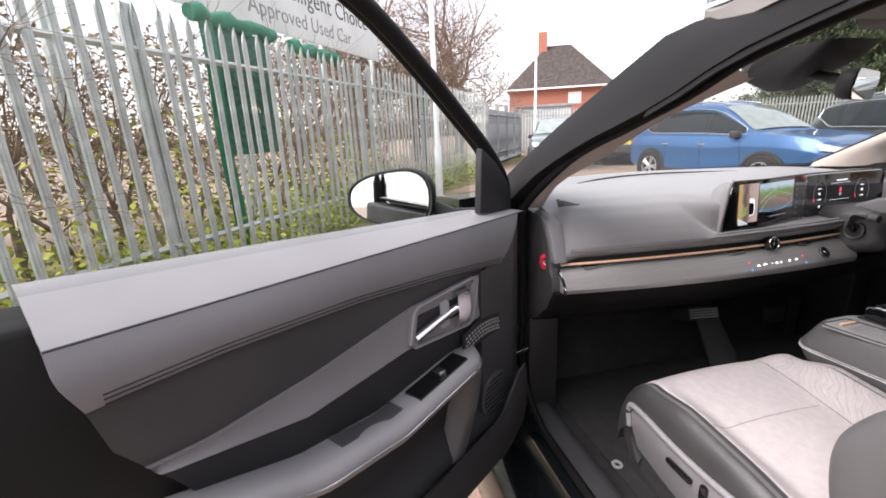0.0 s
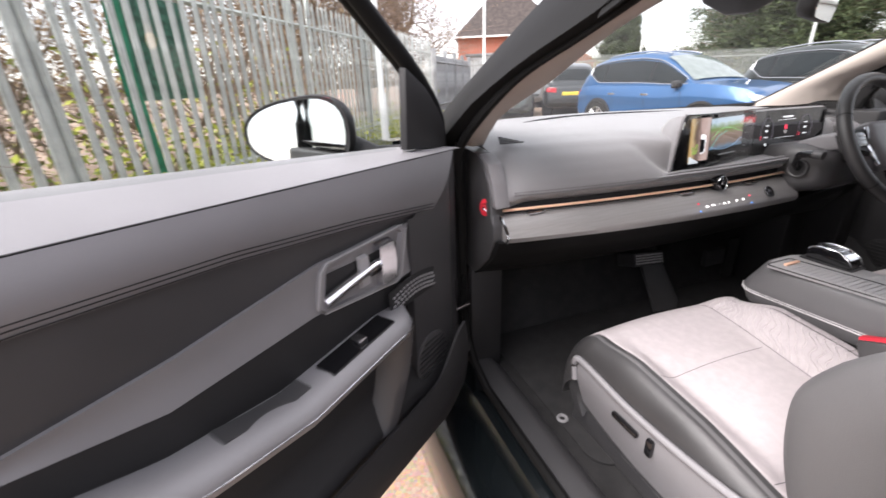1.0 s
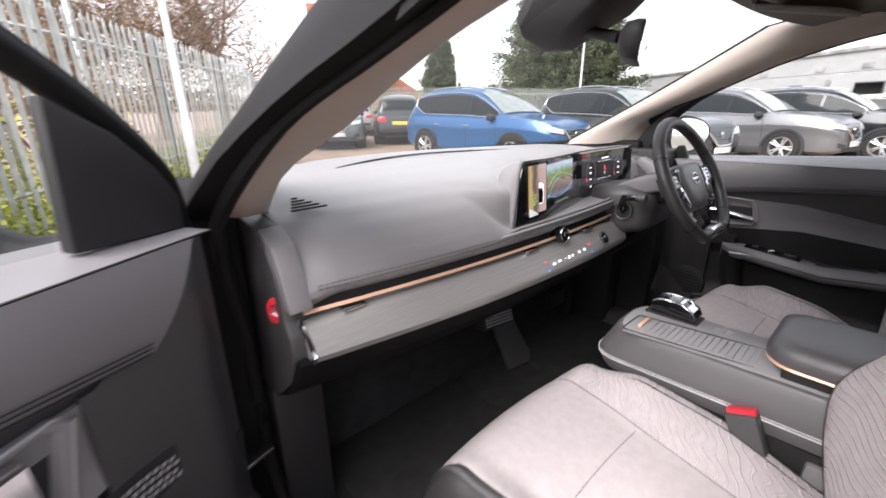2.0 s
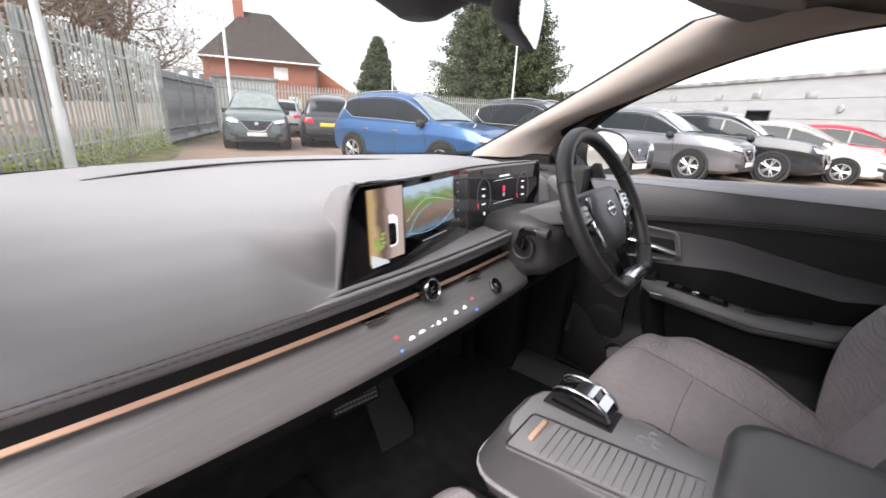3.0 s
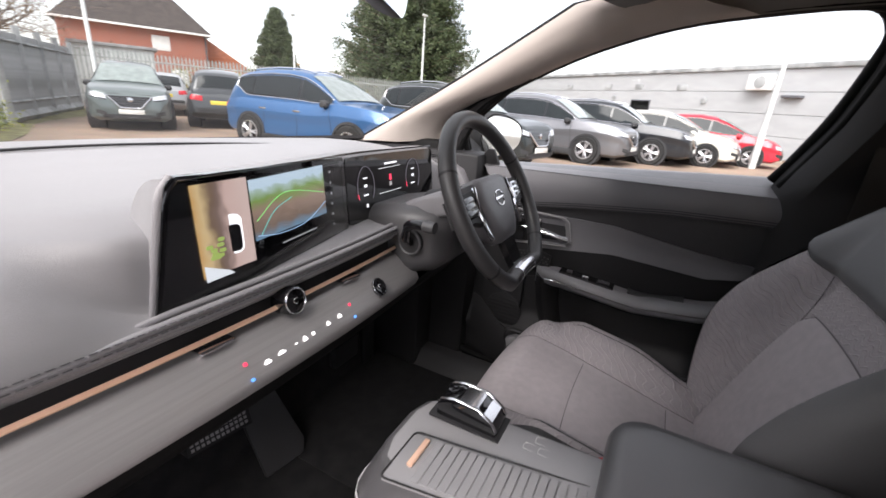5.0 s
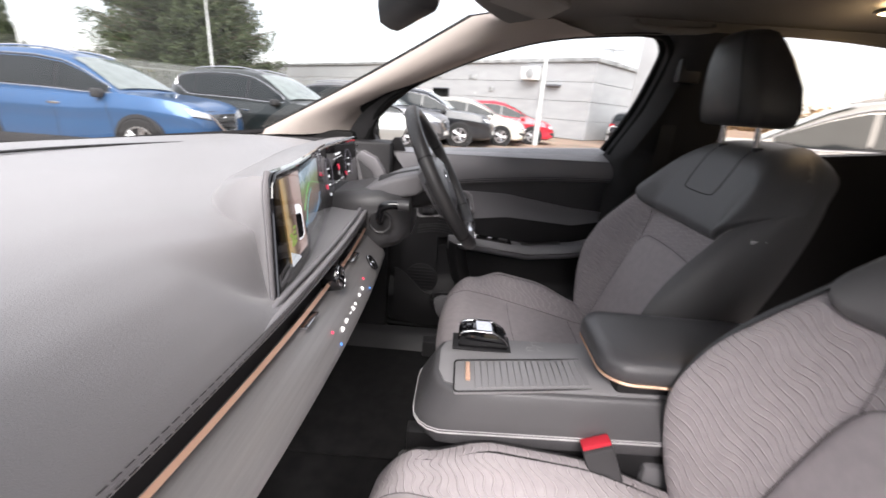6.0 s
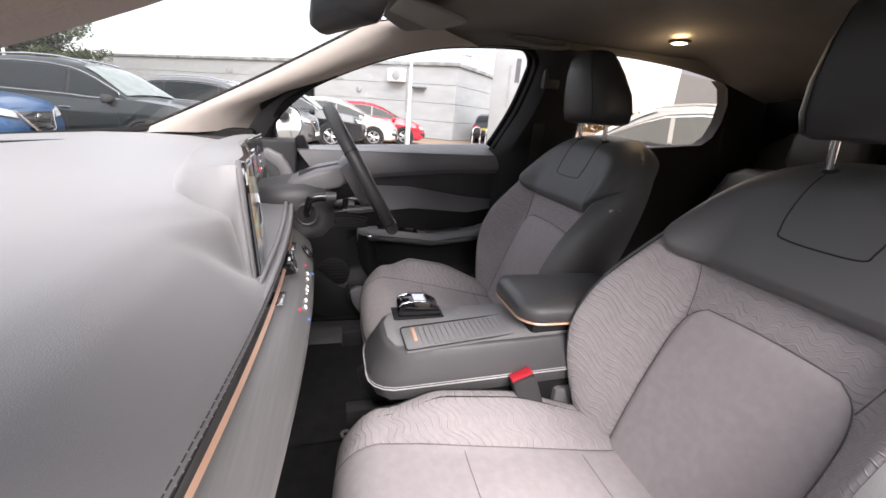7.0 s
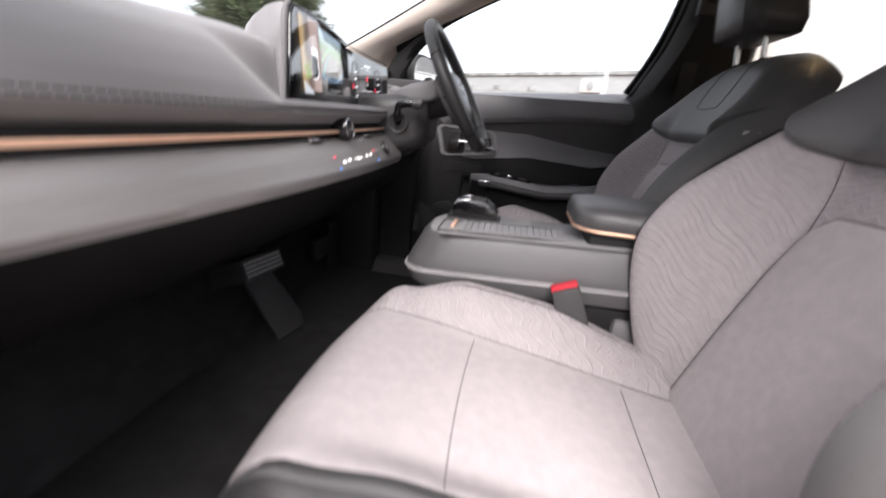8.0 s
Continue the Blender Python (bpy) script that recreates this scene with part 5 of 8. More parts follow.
def build_mirror(name, label, at, facing_dir, side, arm_to):
    """A door mirror: housing, glass and foot."""
    mir = thing(name, label, "door mirror", at)
    z = Vector(facing_dir).normalized()
    m = facing(at, z)
    shape = []
    for k in range(28):
        a = 2 * math.pi * k / 28
        ca, sa = math.cos(a), math.sin(a)
        x = 0.104 * math.copysign(abs(ca) ** 0.75, ca)
        y = 0.066 * math.copysign(abs(sa) ** 0.8, sa)
        y *= 1.0 - 0.22 * (x * side / 0.104)
        shape.append((x, y))
    ring = lambda k, zz: [m @ Vector((x * k, y * k, zz)) for x, y in shape]
    part("housing", loft([ring(0.955, 0.002), ring(1.03, 0.006), ring(1.08, -0.006), ring(1.06, -0.04), ring(0.92, -0.075), ring(0.6, -0.105), ring(0.2, -0.115)], caps=True), PLASTIC_BLACK, mir, "black mirror housing", smooth=60)
    part("mirror_glass", loft([ring(0.95, 0.0035), ring(0.95, 0.006)]), MIRROR, mir, "convex mirror glass")
    part("foot", tube([m @ Vector((side * -0.085, -0.03, -0.05)), (Vector(arm_to) + m @ Vector((side * -0.085, -0.05, -0.05))) / 2, Vector(arm_to)], [0.03, 0.026, 0.03], 10), PLASTIC_BLACK, mir, "black mirror foot")
    return mir


build_mirror("door_mirror", "black door mirror on the open passenger door", (-1.088, 0.142, 1.122), (-0.37, -0.92, 0.085), -1, (-0.88, 0.10, 1.06))
build_mirror("door_mirror", "black door mirror outside the driver's window", (0.985, 0.092, 1.112), (-0.36, -0.93, 0.0), 1, (0.80, 0.10, 1.04))

# ---- steering wheel and column ----
WC = Vector((0.358, -0.131, 1.027))
WN = Vector((0, -0.875, 0.485)).normalized()
WM = facing(WC, WN)
wheel = thing("steering_wheel", "black leather flat-bottomed steering wheel with silver spoke trim", "steering wheel", WC)


def rim_point(a, r=0.167):
    x, y = r * math.cos(a), r * math.sin(a)
    y = max(y, -0.143 - 0.020 * math.cos(a * 1.0) ** 2) if y < -0.13 else y
    return WM @ Vector((x * 1.02, y, 0.012))


pts = [rim_point(2 * math.pi * k / 64) for k in range(64)]
part("rim", tube(pts, 0.0155, 12, closed=True, up=WN), LEATHER, wheel, "stitched black leather rim", smooth=80)
for a in (25, 155, 220, 320):
    c = [rim_point(radians(a) + 0.001 * k) for k in (-2, 2)]
    part("rim_seam", tube([rim_point(radians(a) - 0.012), rim_point(radians(a) + 0.012)], 0.0161, 12, up=WN), PLASTIC_BLACK, wheel)
part("rim_trim", tube([rim_point(radians(a)) + WM.to_3x3() @ Vector((0, 0, 0.003)) for a in range(256, 286, 3)], 0.0150, 10, up=WN), CHROME, wheel, "silver lower rim insert")
hub = [(0.075, 0.045), (0.055, 0.052), (-0.055, 0.052), (-0.075, 0.045), (-0.080, 0.0), (-0.060, -0.055), (-0.035, -0.078), (0.035, -0.078), (0.060, -0.055), (0.080, 0.0)]
ring = lambda k, zz: [WM @ Vector((x * k, y * k, zz)) for x, y in hub]
part("hub", loft([ring(0.9, -0.03), ring(1.0, -0.015), ring(1.0, 0.006), ring(0.92, 0.014), ring(0.7, 0.019)]), DOOR_SKIN, wheel, "black airbag hub", smooth=50)
part("emblem", tube([WM @ Vector((0.019 * math.cos(a), 0.015 * math.sin(a) + 0.004, 0.020)) for a in [k * math.pi / 14 for k in range(28)]], 0.0016, 6, closed=True), CHROME, wheel, "silver ring emblem")
part("emblem", box(-0.022, 0.022, 0.001, 0.007, 0.0195, 0.0215, 0.001, m=WM), CHROME, wheel, "silver emblem bar")
for s in (-1, 1):
    sp = [(s * 0.070, 0.036), (s * 0.172, 0.030), (s * 0.174, -0.016), (s * 0.118, -0.020), (s * 0.074, -0.034)]
    spoke = part("spoke", loft([[WM @ Vector((x, y, zz)) for x, y in sp] for zz in (-0.008, 0.010)]), PLASTIC_BLACK, wheel, "black spoke")
    part("spoke_trim", tube([WM @ Vector((x, y, 0.011)) for x, y in ((s * 0.080, 0.038), (s * 0.092, 0.0), (s * 0.088, -0.040), (s * 0.080, -0.062))], 0.0042, 8), CHROME, spoke, "silver spoke trim")
    part("button_pad", box(min(s * 0.098, s * 0.150), max(s * 0.098, s * 0.150), -0.012, 0.026, 0.009, 0.014, 0.003, m=WM), CHROME if s > 0 else GLOSS_BLACK, spoke, "wheel button pad")
    for k in range(3):
        part("button", box(min(s * 0.105, s * 0.142), max(s * 0.105, s * 0.142), -0.007 + 0.011 * k, 0.0 + 0.011 * k, 0.0135, 0.0165, 0.001, m=WM), GLOSS_BLACK, spoke)
low = [(-0.030, -0.070), (0.030, -0.070), (0.018, -0.150), (-0.018, -0.150)]
part("lower_spoke", loft([[WM @ Vector((x, y, zz)) for x, y in low] for zz in (-0.006, 0.008)]), GLOSS_BLACK, wheel, "black lower spoke")

column = thing("steering_column", "dark plastic steering column shroud with control stalk", "steering column", (0.365, -0.03, 0.95))
rings = []
for y, w, h0, h1 in ((0.13, 0.096, 0.880, 0.990), (0.06, 0.114, 0.866, 1.004), (0.00, 0.113, 0.868, 1.012), (-0.045, 0.100, 0.880, 1.010), (-0.072, 0.080, 0.902, 0.998)):
    rings.append([Vector((x, y, z)) for x, z in rounded(2 * w, h1 - h0, 0.035, 5, 0.368, (h0 + h1) / 2)])
part("shroud", loft(rings), PLASTIC, column, "dark grained lower column shroud", smooth=60)
rings = []
for y, w, z0, z1 in ((0.045, 0.060, 0.985, 1.002), (0.015, 0.080, 0.985, 1.018), (-0.03, 0.084, 0.990, 1.038), (-0.085, 0.074, 1.002, 1.052), (-0.102, 0.062, 1.012, 1.050)):
    rings.append([Vector((x, y, z)) for x, z in rounded(2 * w, z1 - z0, 0.010, 4, 0.362, (z0 + z1) / 2)])
part("upper_shroud", loft(rings), DOOR_GREY, column, "grey upper column cover", smooth=60)
part("column_core", tube([(0.362, 0.0, 0.985), (0.352, -0.125, 1.018)], 0.046, 20), PLASTIC_BLACK, column, "black column core")
for s in (-1, 1):
    b = Vector((0.368 + s * 0.111, -0.010, 0.944))
    part("stalk_socket", tube([b + Vector((s * 0.004, 0, 0)), b + Vector((-s * 0.004, 0, 0))], 0.026, 24), PLASTIC_BLACK, column, "round stalk socket")
    part("socket_ring", tube([b + Vector((s * 0.004, 0.024 * math.cos(a), 0.024 * math.sin(a))) for a in [k * math.pi / 12 for k in range(24)]], 0.0028, 6, closed=True), PLASTIC, column)
    bend = smooth_line([b, b + Vector((s * 0.020, -0.002, 0.012)), b + Vector((s * 0.026, -0.008, 0.038)), b + Vector((s * 0.027, -0.026, 0.046)), b + Vector((s * 0.026, -0.046, 0.047))], 16)
    stalk = part("stalk", tube(bend, [0.0085] * 8 + [0.0098] * 9, 12), GLOSS_BLACK, column, "black control stalk", smooth=60)
    part("stalk_tip", tube([b + Vector((s * 0.026, -0.043, 0.047)), b + Vector((s * 0.026, -0.066, 0.047))], 0.0112, 14), PLASTIC, stalk)
part("knee_cover", loft([[Vector((x, y, z)) for x, z in rounded(0.38, h, 0.03, 3, 0.44, zc)] for y, h, zc in ((0.25, 0.20, 0.80), (0.08, 0.16, 0.83), (0.045, 0.10, 0.85))]), PLASTIC_BLACK, column, "black knee panel", smooth=50)

# ---- pictures on the displays ----
def on_glass(x, z, out=0.0012):
    return display_point(x, z, out)


def patch(x0, x1, z0, z1, out=0.0012, n=6, skew=0.0):
    return sheet(lambda u, v: on_glass(x0 + (x1 - x0) * u + skew * (1 - v), z0 + (z1 - z0) * v, out), n, 3)


def picture_material(name, kind):
    """What the camera screen shows, mixed from plain noise: paving, verge and fence tones."""
    m = bpy.data.materials.new(name)
    m.use_nodes = True
    n, l = m.node_tree.nodes, m.node_tree.links
    b = n["Principled BSDF"]
    co, noise_, ramp, sep, add = n.new("ShaderNodeTexCoord"), n.new("ShaderNodeTexNoise"), n.new("ShaderNodeValToRGB"), n.new("ShaderNodeSeparateXYZ"), n.new("ShaderNodeMath")
    l.new(co.outputs["Generated"], noise_.inputs["Vector"])
    noise_.inputs["Scale"].default_value, noise_.inputs["Detail"].default_value = 5, 4
    l.new(co.outputs["Generated"], sep.inputs[0])
    add.operation = "MULTIPLY_ADD"
    add.inputs[1].default_value = 0.28
    l.new(noise_.outputs[0], add.inputs[0])
    l.new(sep.outputs["X" if kind == "top" else "Z"], add.inputs[2])
    l.new(add.outputs[0], ramp.inputs[0])
    e = ramp.color_ramp.elements
    if kind == "top":
        stops = [(0.12, (0.62, 0.38, 0.14)), (0.30, (0.70, 0.55, 0.30)), (0.46, (0.20, 0.14, 0.10)), (0.58, (0.22, 0.16, 0.14)), (0.74, (0.66, 0.50, 0.46)), (1.0, (0.70, 0.56, 0.52))]
    else:
        stops = [(0.10, (0.16, 0.34, 0.52)), (0.30, (0.22, 0.17, 0.14)), (0.60, (0.34, 0.25, 0.20)), (0.80, (0.22, 0.36, 0.10)), (0.96, (0.45, 0.62, 0.58)), (1.0, (0.60, 0.80, 0.95))]
    e[0].position, e[0].color = stops[0][0], (*stops[0][1], 1)
    e[1].position, e[1].color = stops[-1][0], (*stops[-1][1], 1)
    for p_, c_ in stops[1:-1]:
        q = e.new(p_)
        q.color = (*c_, 1)
    l.new(ramp.outputs[0], b.inputs["Emission Color"])
    b.inputs["Emission Strength"].default_value = 0.36
    b.inputs["Base Color"].default_value = (0.01, 0.01, 0.01, 1)
    b.inputs["Roughness"].default_value = 0.15
    return m


PIC_TOP, PIC_REAR = picture_material("lit_top_view", "top"), picture_material("lit_rear_view", "rear")
LINE_G, LINE_C, LINE_W, LINE_B = glow("lit_green", (0.22, 0.70, 0.20), 0.42), glow("lit_cyan", (0.15, 0.60, 0.55), 0.36), glow("lit_white", (0.9, 0.95, 1.0), 0.55), glow("lit_pale_blue", (0.30, 0.50, 0.75), 0.42)
DIM_W = glow("dim_white", (0.8, 0.85, 0.9), 0.16)
LEAF_LIT, SILL_LIT = glow("lit_leaf", (0.36, 0.50, 0.14), 0.36), glow("lit_pale_wall", (0.72, 0.80, 0.86), 0.40)
part("picture", patch(-0.131, -0.053, 0.990, 1.099, skew=-0.002), PIC_TOP, displays, "lit bird's-eye camera picture", smooth=0)
part("picture", patch(-0.051, 0.118, 1.014, 1.094, n=14), PIC_REAR, displays, "lit rear camera picture", smooth=0)
bm = sheet(lambda u, v: on_glass(-0.130 + 0.040 * u * (1 - 0.2 * v), 0.985 + (0.020 - 0.014 * u) * v, 0.0016), 4, 2)
part("picture", bm, SILL_LIT, displays, smooth=0)
for k in range(9):
    a = random.random() * 0.045, random.random() * 0.028
    bm = moved(prism(rounded(0.009, 0.005, 0.0022, 2), 0.0002), facing(on_glass(-0.127 + a[0] * 0.6, 1.004 + a[1], 0.0017), (0, -1, 0)))
    part("leaf_spot", bm, LEAF_LIT, displays, smooth=0)
# car seen from above
cm = facing(on_glass(-0.083, 1.033, 0.0018), (-0.15, -1, 0.1))
part("car_symbol", moved(prism(rounded(0.022, 0.050, 0.009, 4), 0.0004), cm), LINE_W, displays, smooth=0)
part("car_symbol", moved(prism(rounded(0.017, 0.034, 0.006, 4, 0, -0.005), 0.0004), cm @ Matrix.Translation((0, 0, 0.0005))), SCREEN_BLACK, displays, smooth=0)
# guide lines
for m_, pts in ((LINE_G, [(-0.045, 1.040), (0.0, 1.064), (0.04, 1.066), (0.115, 1.050)]), (LINE_C, [(-0.04, 1.020), (-0.01, 1.046), (0.03, 1.058)]), (LINE_B, [(-0.046, 1.020), (0.0, 1.012), (0.06, 1.014), (0.116, 1.034)])):
    part("guide_line", tube([on_glass(p.x, p.y, 0.0018) for p in smooth_line([(x, z, 0) for x, z in pts], 20)], 0.0006, 5), m_, displays, smooth=0)
part("caption_bar", patch(0.0, 0.085, 0.9960, 0.9980, 0.0016), DIM_W, displays, "white caption bar", smooth=0)
for k in range(6):
    part("side_icon", patch(0.1365, 0.1400, 0.988 + 0.018 * k, 0.9915 + 0.018 * k, 0.0016, 2), DIM_W, displays, smooth=0)
# gauges
for x in (0.262, 0.455):
    for a0, a1, m_ in ((-40, 220, glow("dim_gauge_ring", (0.26, 0.25, 0.30), 0.16)), (196, 214, ICON_R)):
        part("gauge_ring", tube([on_glass(x + 0.031 * math.cos(radians(a)), 1.034 + 0.040 * math.sin(radians(a)), 0.0016) for a in range(a0, a1, 8 if a1 - a0 > 60 else 4)], 0.0008, 5), m_, displays, smooth=0)
    for k, (w, h) in enumerate(((0.015, 0.0025), (0.010, 0.0055), (0.017, 0.0028))):
        part("gauge_bar", patch(x - w / 2, x + w / 2, 1.050 - 0.017 * k, 1.050 + h - 0.017 * k, 0.0016, 2), LINE_W, displays, smooth=0)
for z in (1.012, 1.064):
    part("gauge_line", patch(0.310, 0.402, z, z + 0.0008, 0.0016), LINE_W, displays, smooth=0)
part("car_symbol", patch(0.353, 0.361, 1.036, 1.049, 0.0016, 2), ICON_R, displays, smooth=0)
part("car_symbol", patch(0.352, 0.362, 1.024, 1.033, 0.0016, 2), glow("lit_grey", (0.6, 0.6, 0.6), 0.25), displays, smooth=0)
part("caption_bar", patch(0.335, 0.385, 1.071, 1.075, 0.0016, 2), LINE_W, displays, smooth=0)
part("gauge_bar", patch(0.262, 0.268, 0.992, 0.999, 0.0016, 2), LINE_W, displays, "small white mark", smooth=0)

cover = part("cover_glass", panel(-0.190, 0.188, 0.968, 1.104, 0.038, 0.004, None, drop=0.010), GLASS_PANEL, displays, "clear cover glass", smooth=50)
cover.visible_shadow = False

# ---- rear-view mirror with the camera pod ----
rv = thing("rear_view_mirror", "black rear-view mirror below a camera pod on the windscreen", "rear-view mirror", (0.03, 0.06, 1.36))
mm = facing((0.037, -0.096, 1.340), (0.38, -0.92, -0.10))
shape = rounded(0.235, 0.068, 0.028, 6)
ring = lambda k, zz: [mm @ Vector((x * k, y * k, zz)) for x, y in shape]
part("housing", loft([ring(0.97, 0.001), ring(1.0, 0.0), ring(1.0, -0.012), ring(0.88, -0.030), ring(0.5, -0.042)]), PLASTIC_BLACK, rv, "black mirror housing", smooth=60)
part("mirror_glass", loft([ring(0.965, 0.0015), ring(0.965, 0.003)]), MIRROR, rv, "mirror glass")
part("camera_pod", loft([[Vector((x, y, z)) for x, y in rounded(w, dpt, 0.02, 3, 0.02, yc)] for z, w, dpt, yc in ((1.345, 0.05, 0.06, 0.09), (1.375, 0.13, 0.13, 0.09), (1.41, 0.17, 0.20, 0.06), (1.445, 0.17, 0.22, 0.03))]), PLASTIC_BLACK, rv, "black camera pod", smooth=40)
part("stem", tube([(0.035, -0.045, 1.36), (0.03, 0.07, 1.39)], 0.012, 10), PLASTIC_BLACK, rv)

# ---- roof: visors, lamps, handles ----
for x in (-0.31, 0.42):
    vis = thing("sun_visor", "grey folded sun visor against the headliner", "sun visor", (x, -0.25, 1.445), "sun visors")
    m = facing((x, -0.290, 1.456 if x < 0 else 1.428), (0.0, 0.06, -1) if x < 0 else (0.10, 0.20, -1), (0, 1, 0))
    b = prism(rounded(0.34, 0.150, 0.03, 5), 0.012, 0.005)
    part("flap", moved(b, m), HEADLINER, vis)
    part("hinge", tube([(x - 0.16, -0.22, 1.453 if x < 0 else 1.430), (x + 0.16, -0.22, 1.453)], 0.005, 8), PLASTIC, vis)
oh = thing("overhead_console", "grey overhead lamp console behind the mirror", "lamp console", (0, -0.22, 1.46))
part("body", box(-0.10, 0.10, -0.36, -0.14, 1.446, 1.478, 0.012), HEADLINER, oh)
for s in (-1, 1):
    part("map_lamp", box(s * 0.045 - 0.028, s * 0.045 + 0.028, -0.30, -0.25, 1.442, 1.448, 0.003), DOOR_GREY, oh, "unlit map lamp")
lit = bpy.data.lights.new("reading_light", "POINT")
lit.energy, lit.color, lit.shadow_soft_size = 0.15, (1.0, 0.74, 0.42), 0.03
new("reading_light", lit).location = (0.445, -1.09, 1.425)
lamp = thing("roof_lamp", "small lit warm reading lamp in the headliner", "roof lamp", (0.445, -1.09, 1.455))
part("bezel", disc(0.032, 0.008, 24, 0.002, facing((0.445, -1.09, 1.462), (0, 0, -1), (0, 1, 0))), PLASTIC, lamp)
part("lens", disc(0.022, 0.010, 20, 0.003, facing((0.445, -1.09, 1.463), (0, 0, -1), (0, 1, 0))), glow("warm_lamp_lens", (1.0, 0.72, 0.38), 9.0), lamp, "lit warm lens")
for s in (-1, 1):
    gh = thing("grab_handle", "grey roof grab handle above the door", "grab handle", (s * 0.60, -0.5, 1.42), "grab handles")
    pts = smooth_line([(s * 0.600, -0.60, 1.436), (s * 0.590, -0.61, 1.424), (s * 0.588, -0.70, 1.418), (s * 0.590, -0.79, 1.424), (s * 0.600, -0.80, 1.436)], 18)
    part("bar", tube(pts, 0.008, 8), HEADLINER, gh)

# ---- floor: mats, pedals, ducts ----
for x, y in ((-0.345, 0.02), (0.365, 0.02)):
    mat_ = thing("floor_mat", "black carpet floor mat lying in the footwell", "floor mat", (x, y, 0.39), "floor mats")
    b = moved(prism(rounded(0.46, 0.62, 0.06, 5), 0.008, 0.003), Matrix.Translation((x, y + 0.03, 0.388)))
    part("carpet", b, CARPET, mat_)
    for dx in (-0.222, 0.05):
        yy = -0.10 if dx < 0 else -0.19
        part("fixing", tube([(x + dx * 0.98 + 0.011 * math.cos(a), yy + 0.011 * math.sin(a), 0.398) for a in [k * math.pi / 8 for k in range(16)]], 0.004, 6, closed=True), TOP_PLATE, mat_, "round mat fixing")
heel = thing("pedals", "black accelerator and brake pedals", "pedals", (0.36, 0.30, 0.45))
part("accelerator", box(0.455, 0.510, 0.255, 0.275, 0.43, 0.60, 0.008), PLASTIC_BLACK, heel)
part("brake", box(0.300, 0.395, 0.225, 0.250, 0.52, 0.585, 0.008), PLASTIC_BLACK, heel)
duct = thing("floor_duct", "black perforated air duct under the dashboard", "air duct", (-0.09, 0.23, 0.62))
dm = facing((-0.062, 0.160, 0.650), (-0.15, -0.9, 0.35))
part("grille", box(-0.055, 0.055, -0.022, 0.022, -0.10, 0.0, 0.003, m=dm), PLASTIC_BLACK, duct)
bm = None
for i in range(12):
    for j in range(4):
        bm = box(-0.046 + 0.0082 * i - 0.0026, -0.046 + 0.0082 * i + 0.0026, -0.0125 + 0.0085 * j - 0.0026, -0.0125 + 0.0085 * j + 0.0026, 0.0, 0.0008, m=dm, bm=bm)
tagged(part("perforation", bm, TOP_PLATE, duct, "rows of grille cells", smooth=0), kind="stuff")
plate = thing("footwell_plate", "dark grey sloping plate between the footwells", "footwell trim", (0.1, 0.25, 0.5))
bm = prism([(-0.05, 0.0), (0.045, 0.0), (0.06, 0.03), (0.02, 0.26), (-0.06, 0.26)], 0.012, 0.004)
part("panel", moved(bm, facing((0.105, 0.205, 0.392), (-0.12, -0.80, 0.55))), PLASTIC, plate)

# ---- rear bench ----
bench = thing("rear_seat", "dark rear bench seat behind the front seats", "rear seat", (0, -1.35, 0.39))
for s in (-1, 1):
    x = s * 0.33
    part("backrest", loft([[Vector((x + a * k, -1.52 + b - 0.30 * (z - 0.6), z)) for a, b in rounded(0.62, 0.17, 0.06, 4)] for z, k in ((0.58, 0.95), (0.65, 1.0), (0.95, 1.0), (1.06, 0.9), (1.09, 0.7))]), LEATHER, bench, "black leatherette rear backrest", smooth=60)
    part("cushion", loft([[Vector((x + a * k, -1.18 + b * k, z)) for a, b in rounded(0.62, 0.52, 0.08, 4)] for z, k in ((0.42, 0.97), (0.56, 1.0), (0.60, 0.96), (0.615, 0.85))]), CLOTH, bench, "grey cloth rear cushion", smooth=60)
    part("headrest", loft([[Vector((x + a * k, -1.70 + b * k, z)) for a, b in rounded(0.25, 0.09, 0.03, 4)] for z, k in ((1.11, 0.9), (1.13, 1.0), (1.22, 0.95), (1.25, 0.8))]), LEATHER, bench, "black rear headrest", smooth=60)

# ---- driver's belt on the pillar ----
belt_ = thing("seat_belt", "black seat belt hanging beside the driver's seat", "seat belt", (0.70, -0.78, 0.9))
part("webbing", sheet(lambda u, v: (0.655 + 0.01 * v, -0.775 - 0.022 + 0.044 * u, 0.45 + 0.88 * v), 2, 10, (0.002, 0, 0)), PLASTIC_BLACK, belt_)
part("tongue", box(0.643, 0.653, -0.800, -0.752, 0.945, 0.975, 0.003), CHROME, belt_, "steel belt tongue")
part("upper_guide", box(0.615, 0.640, -0.805, -0.745, 1.30, 1.36, 0.006), PLASTIC, belt_)

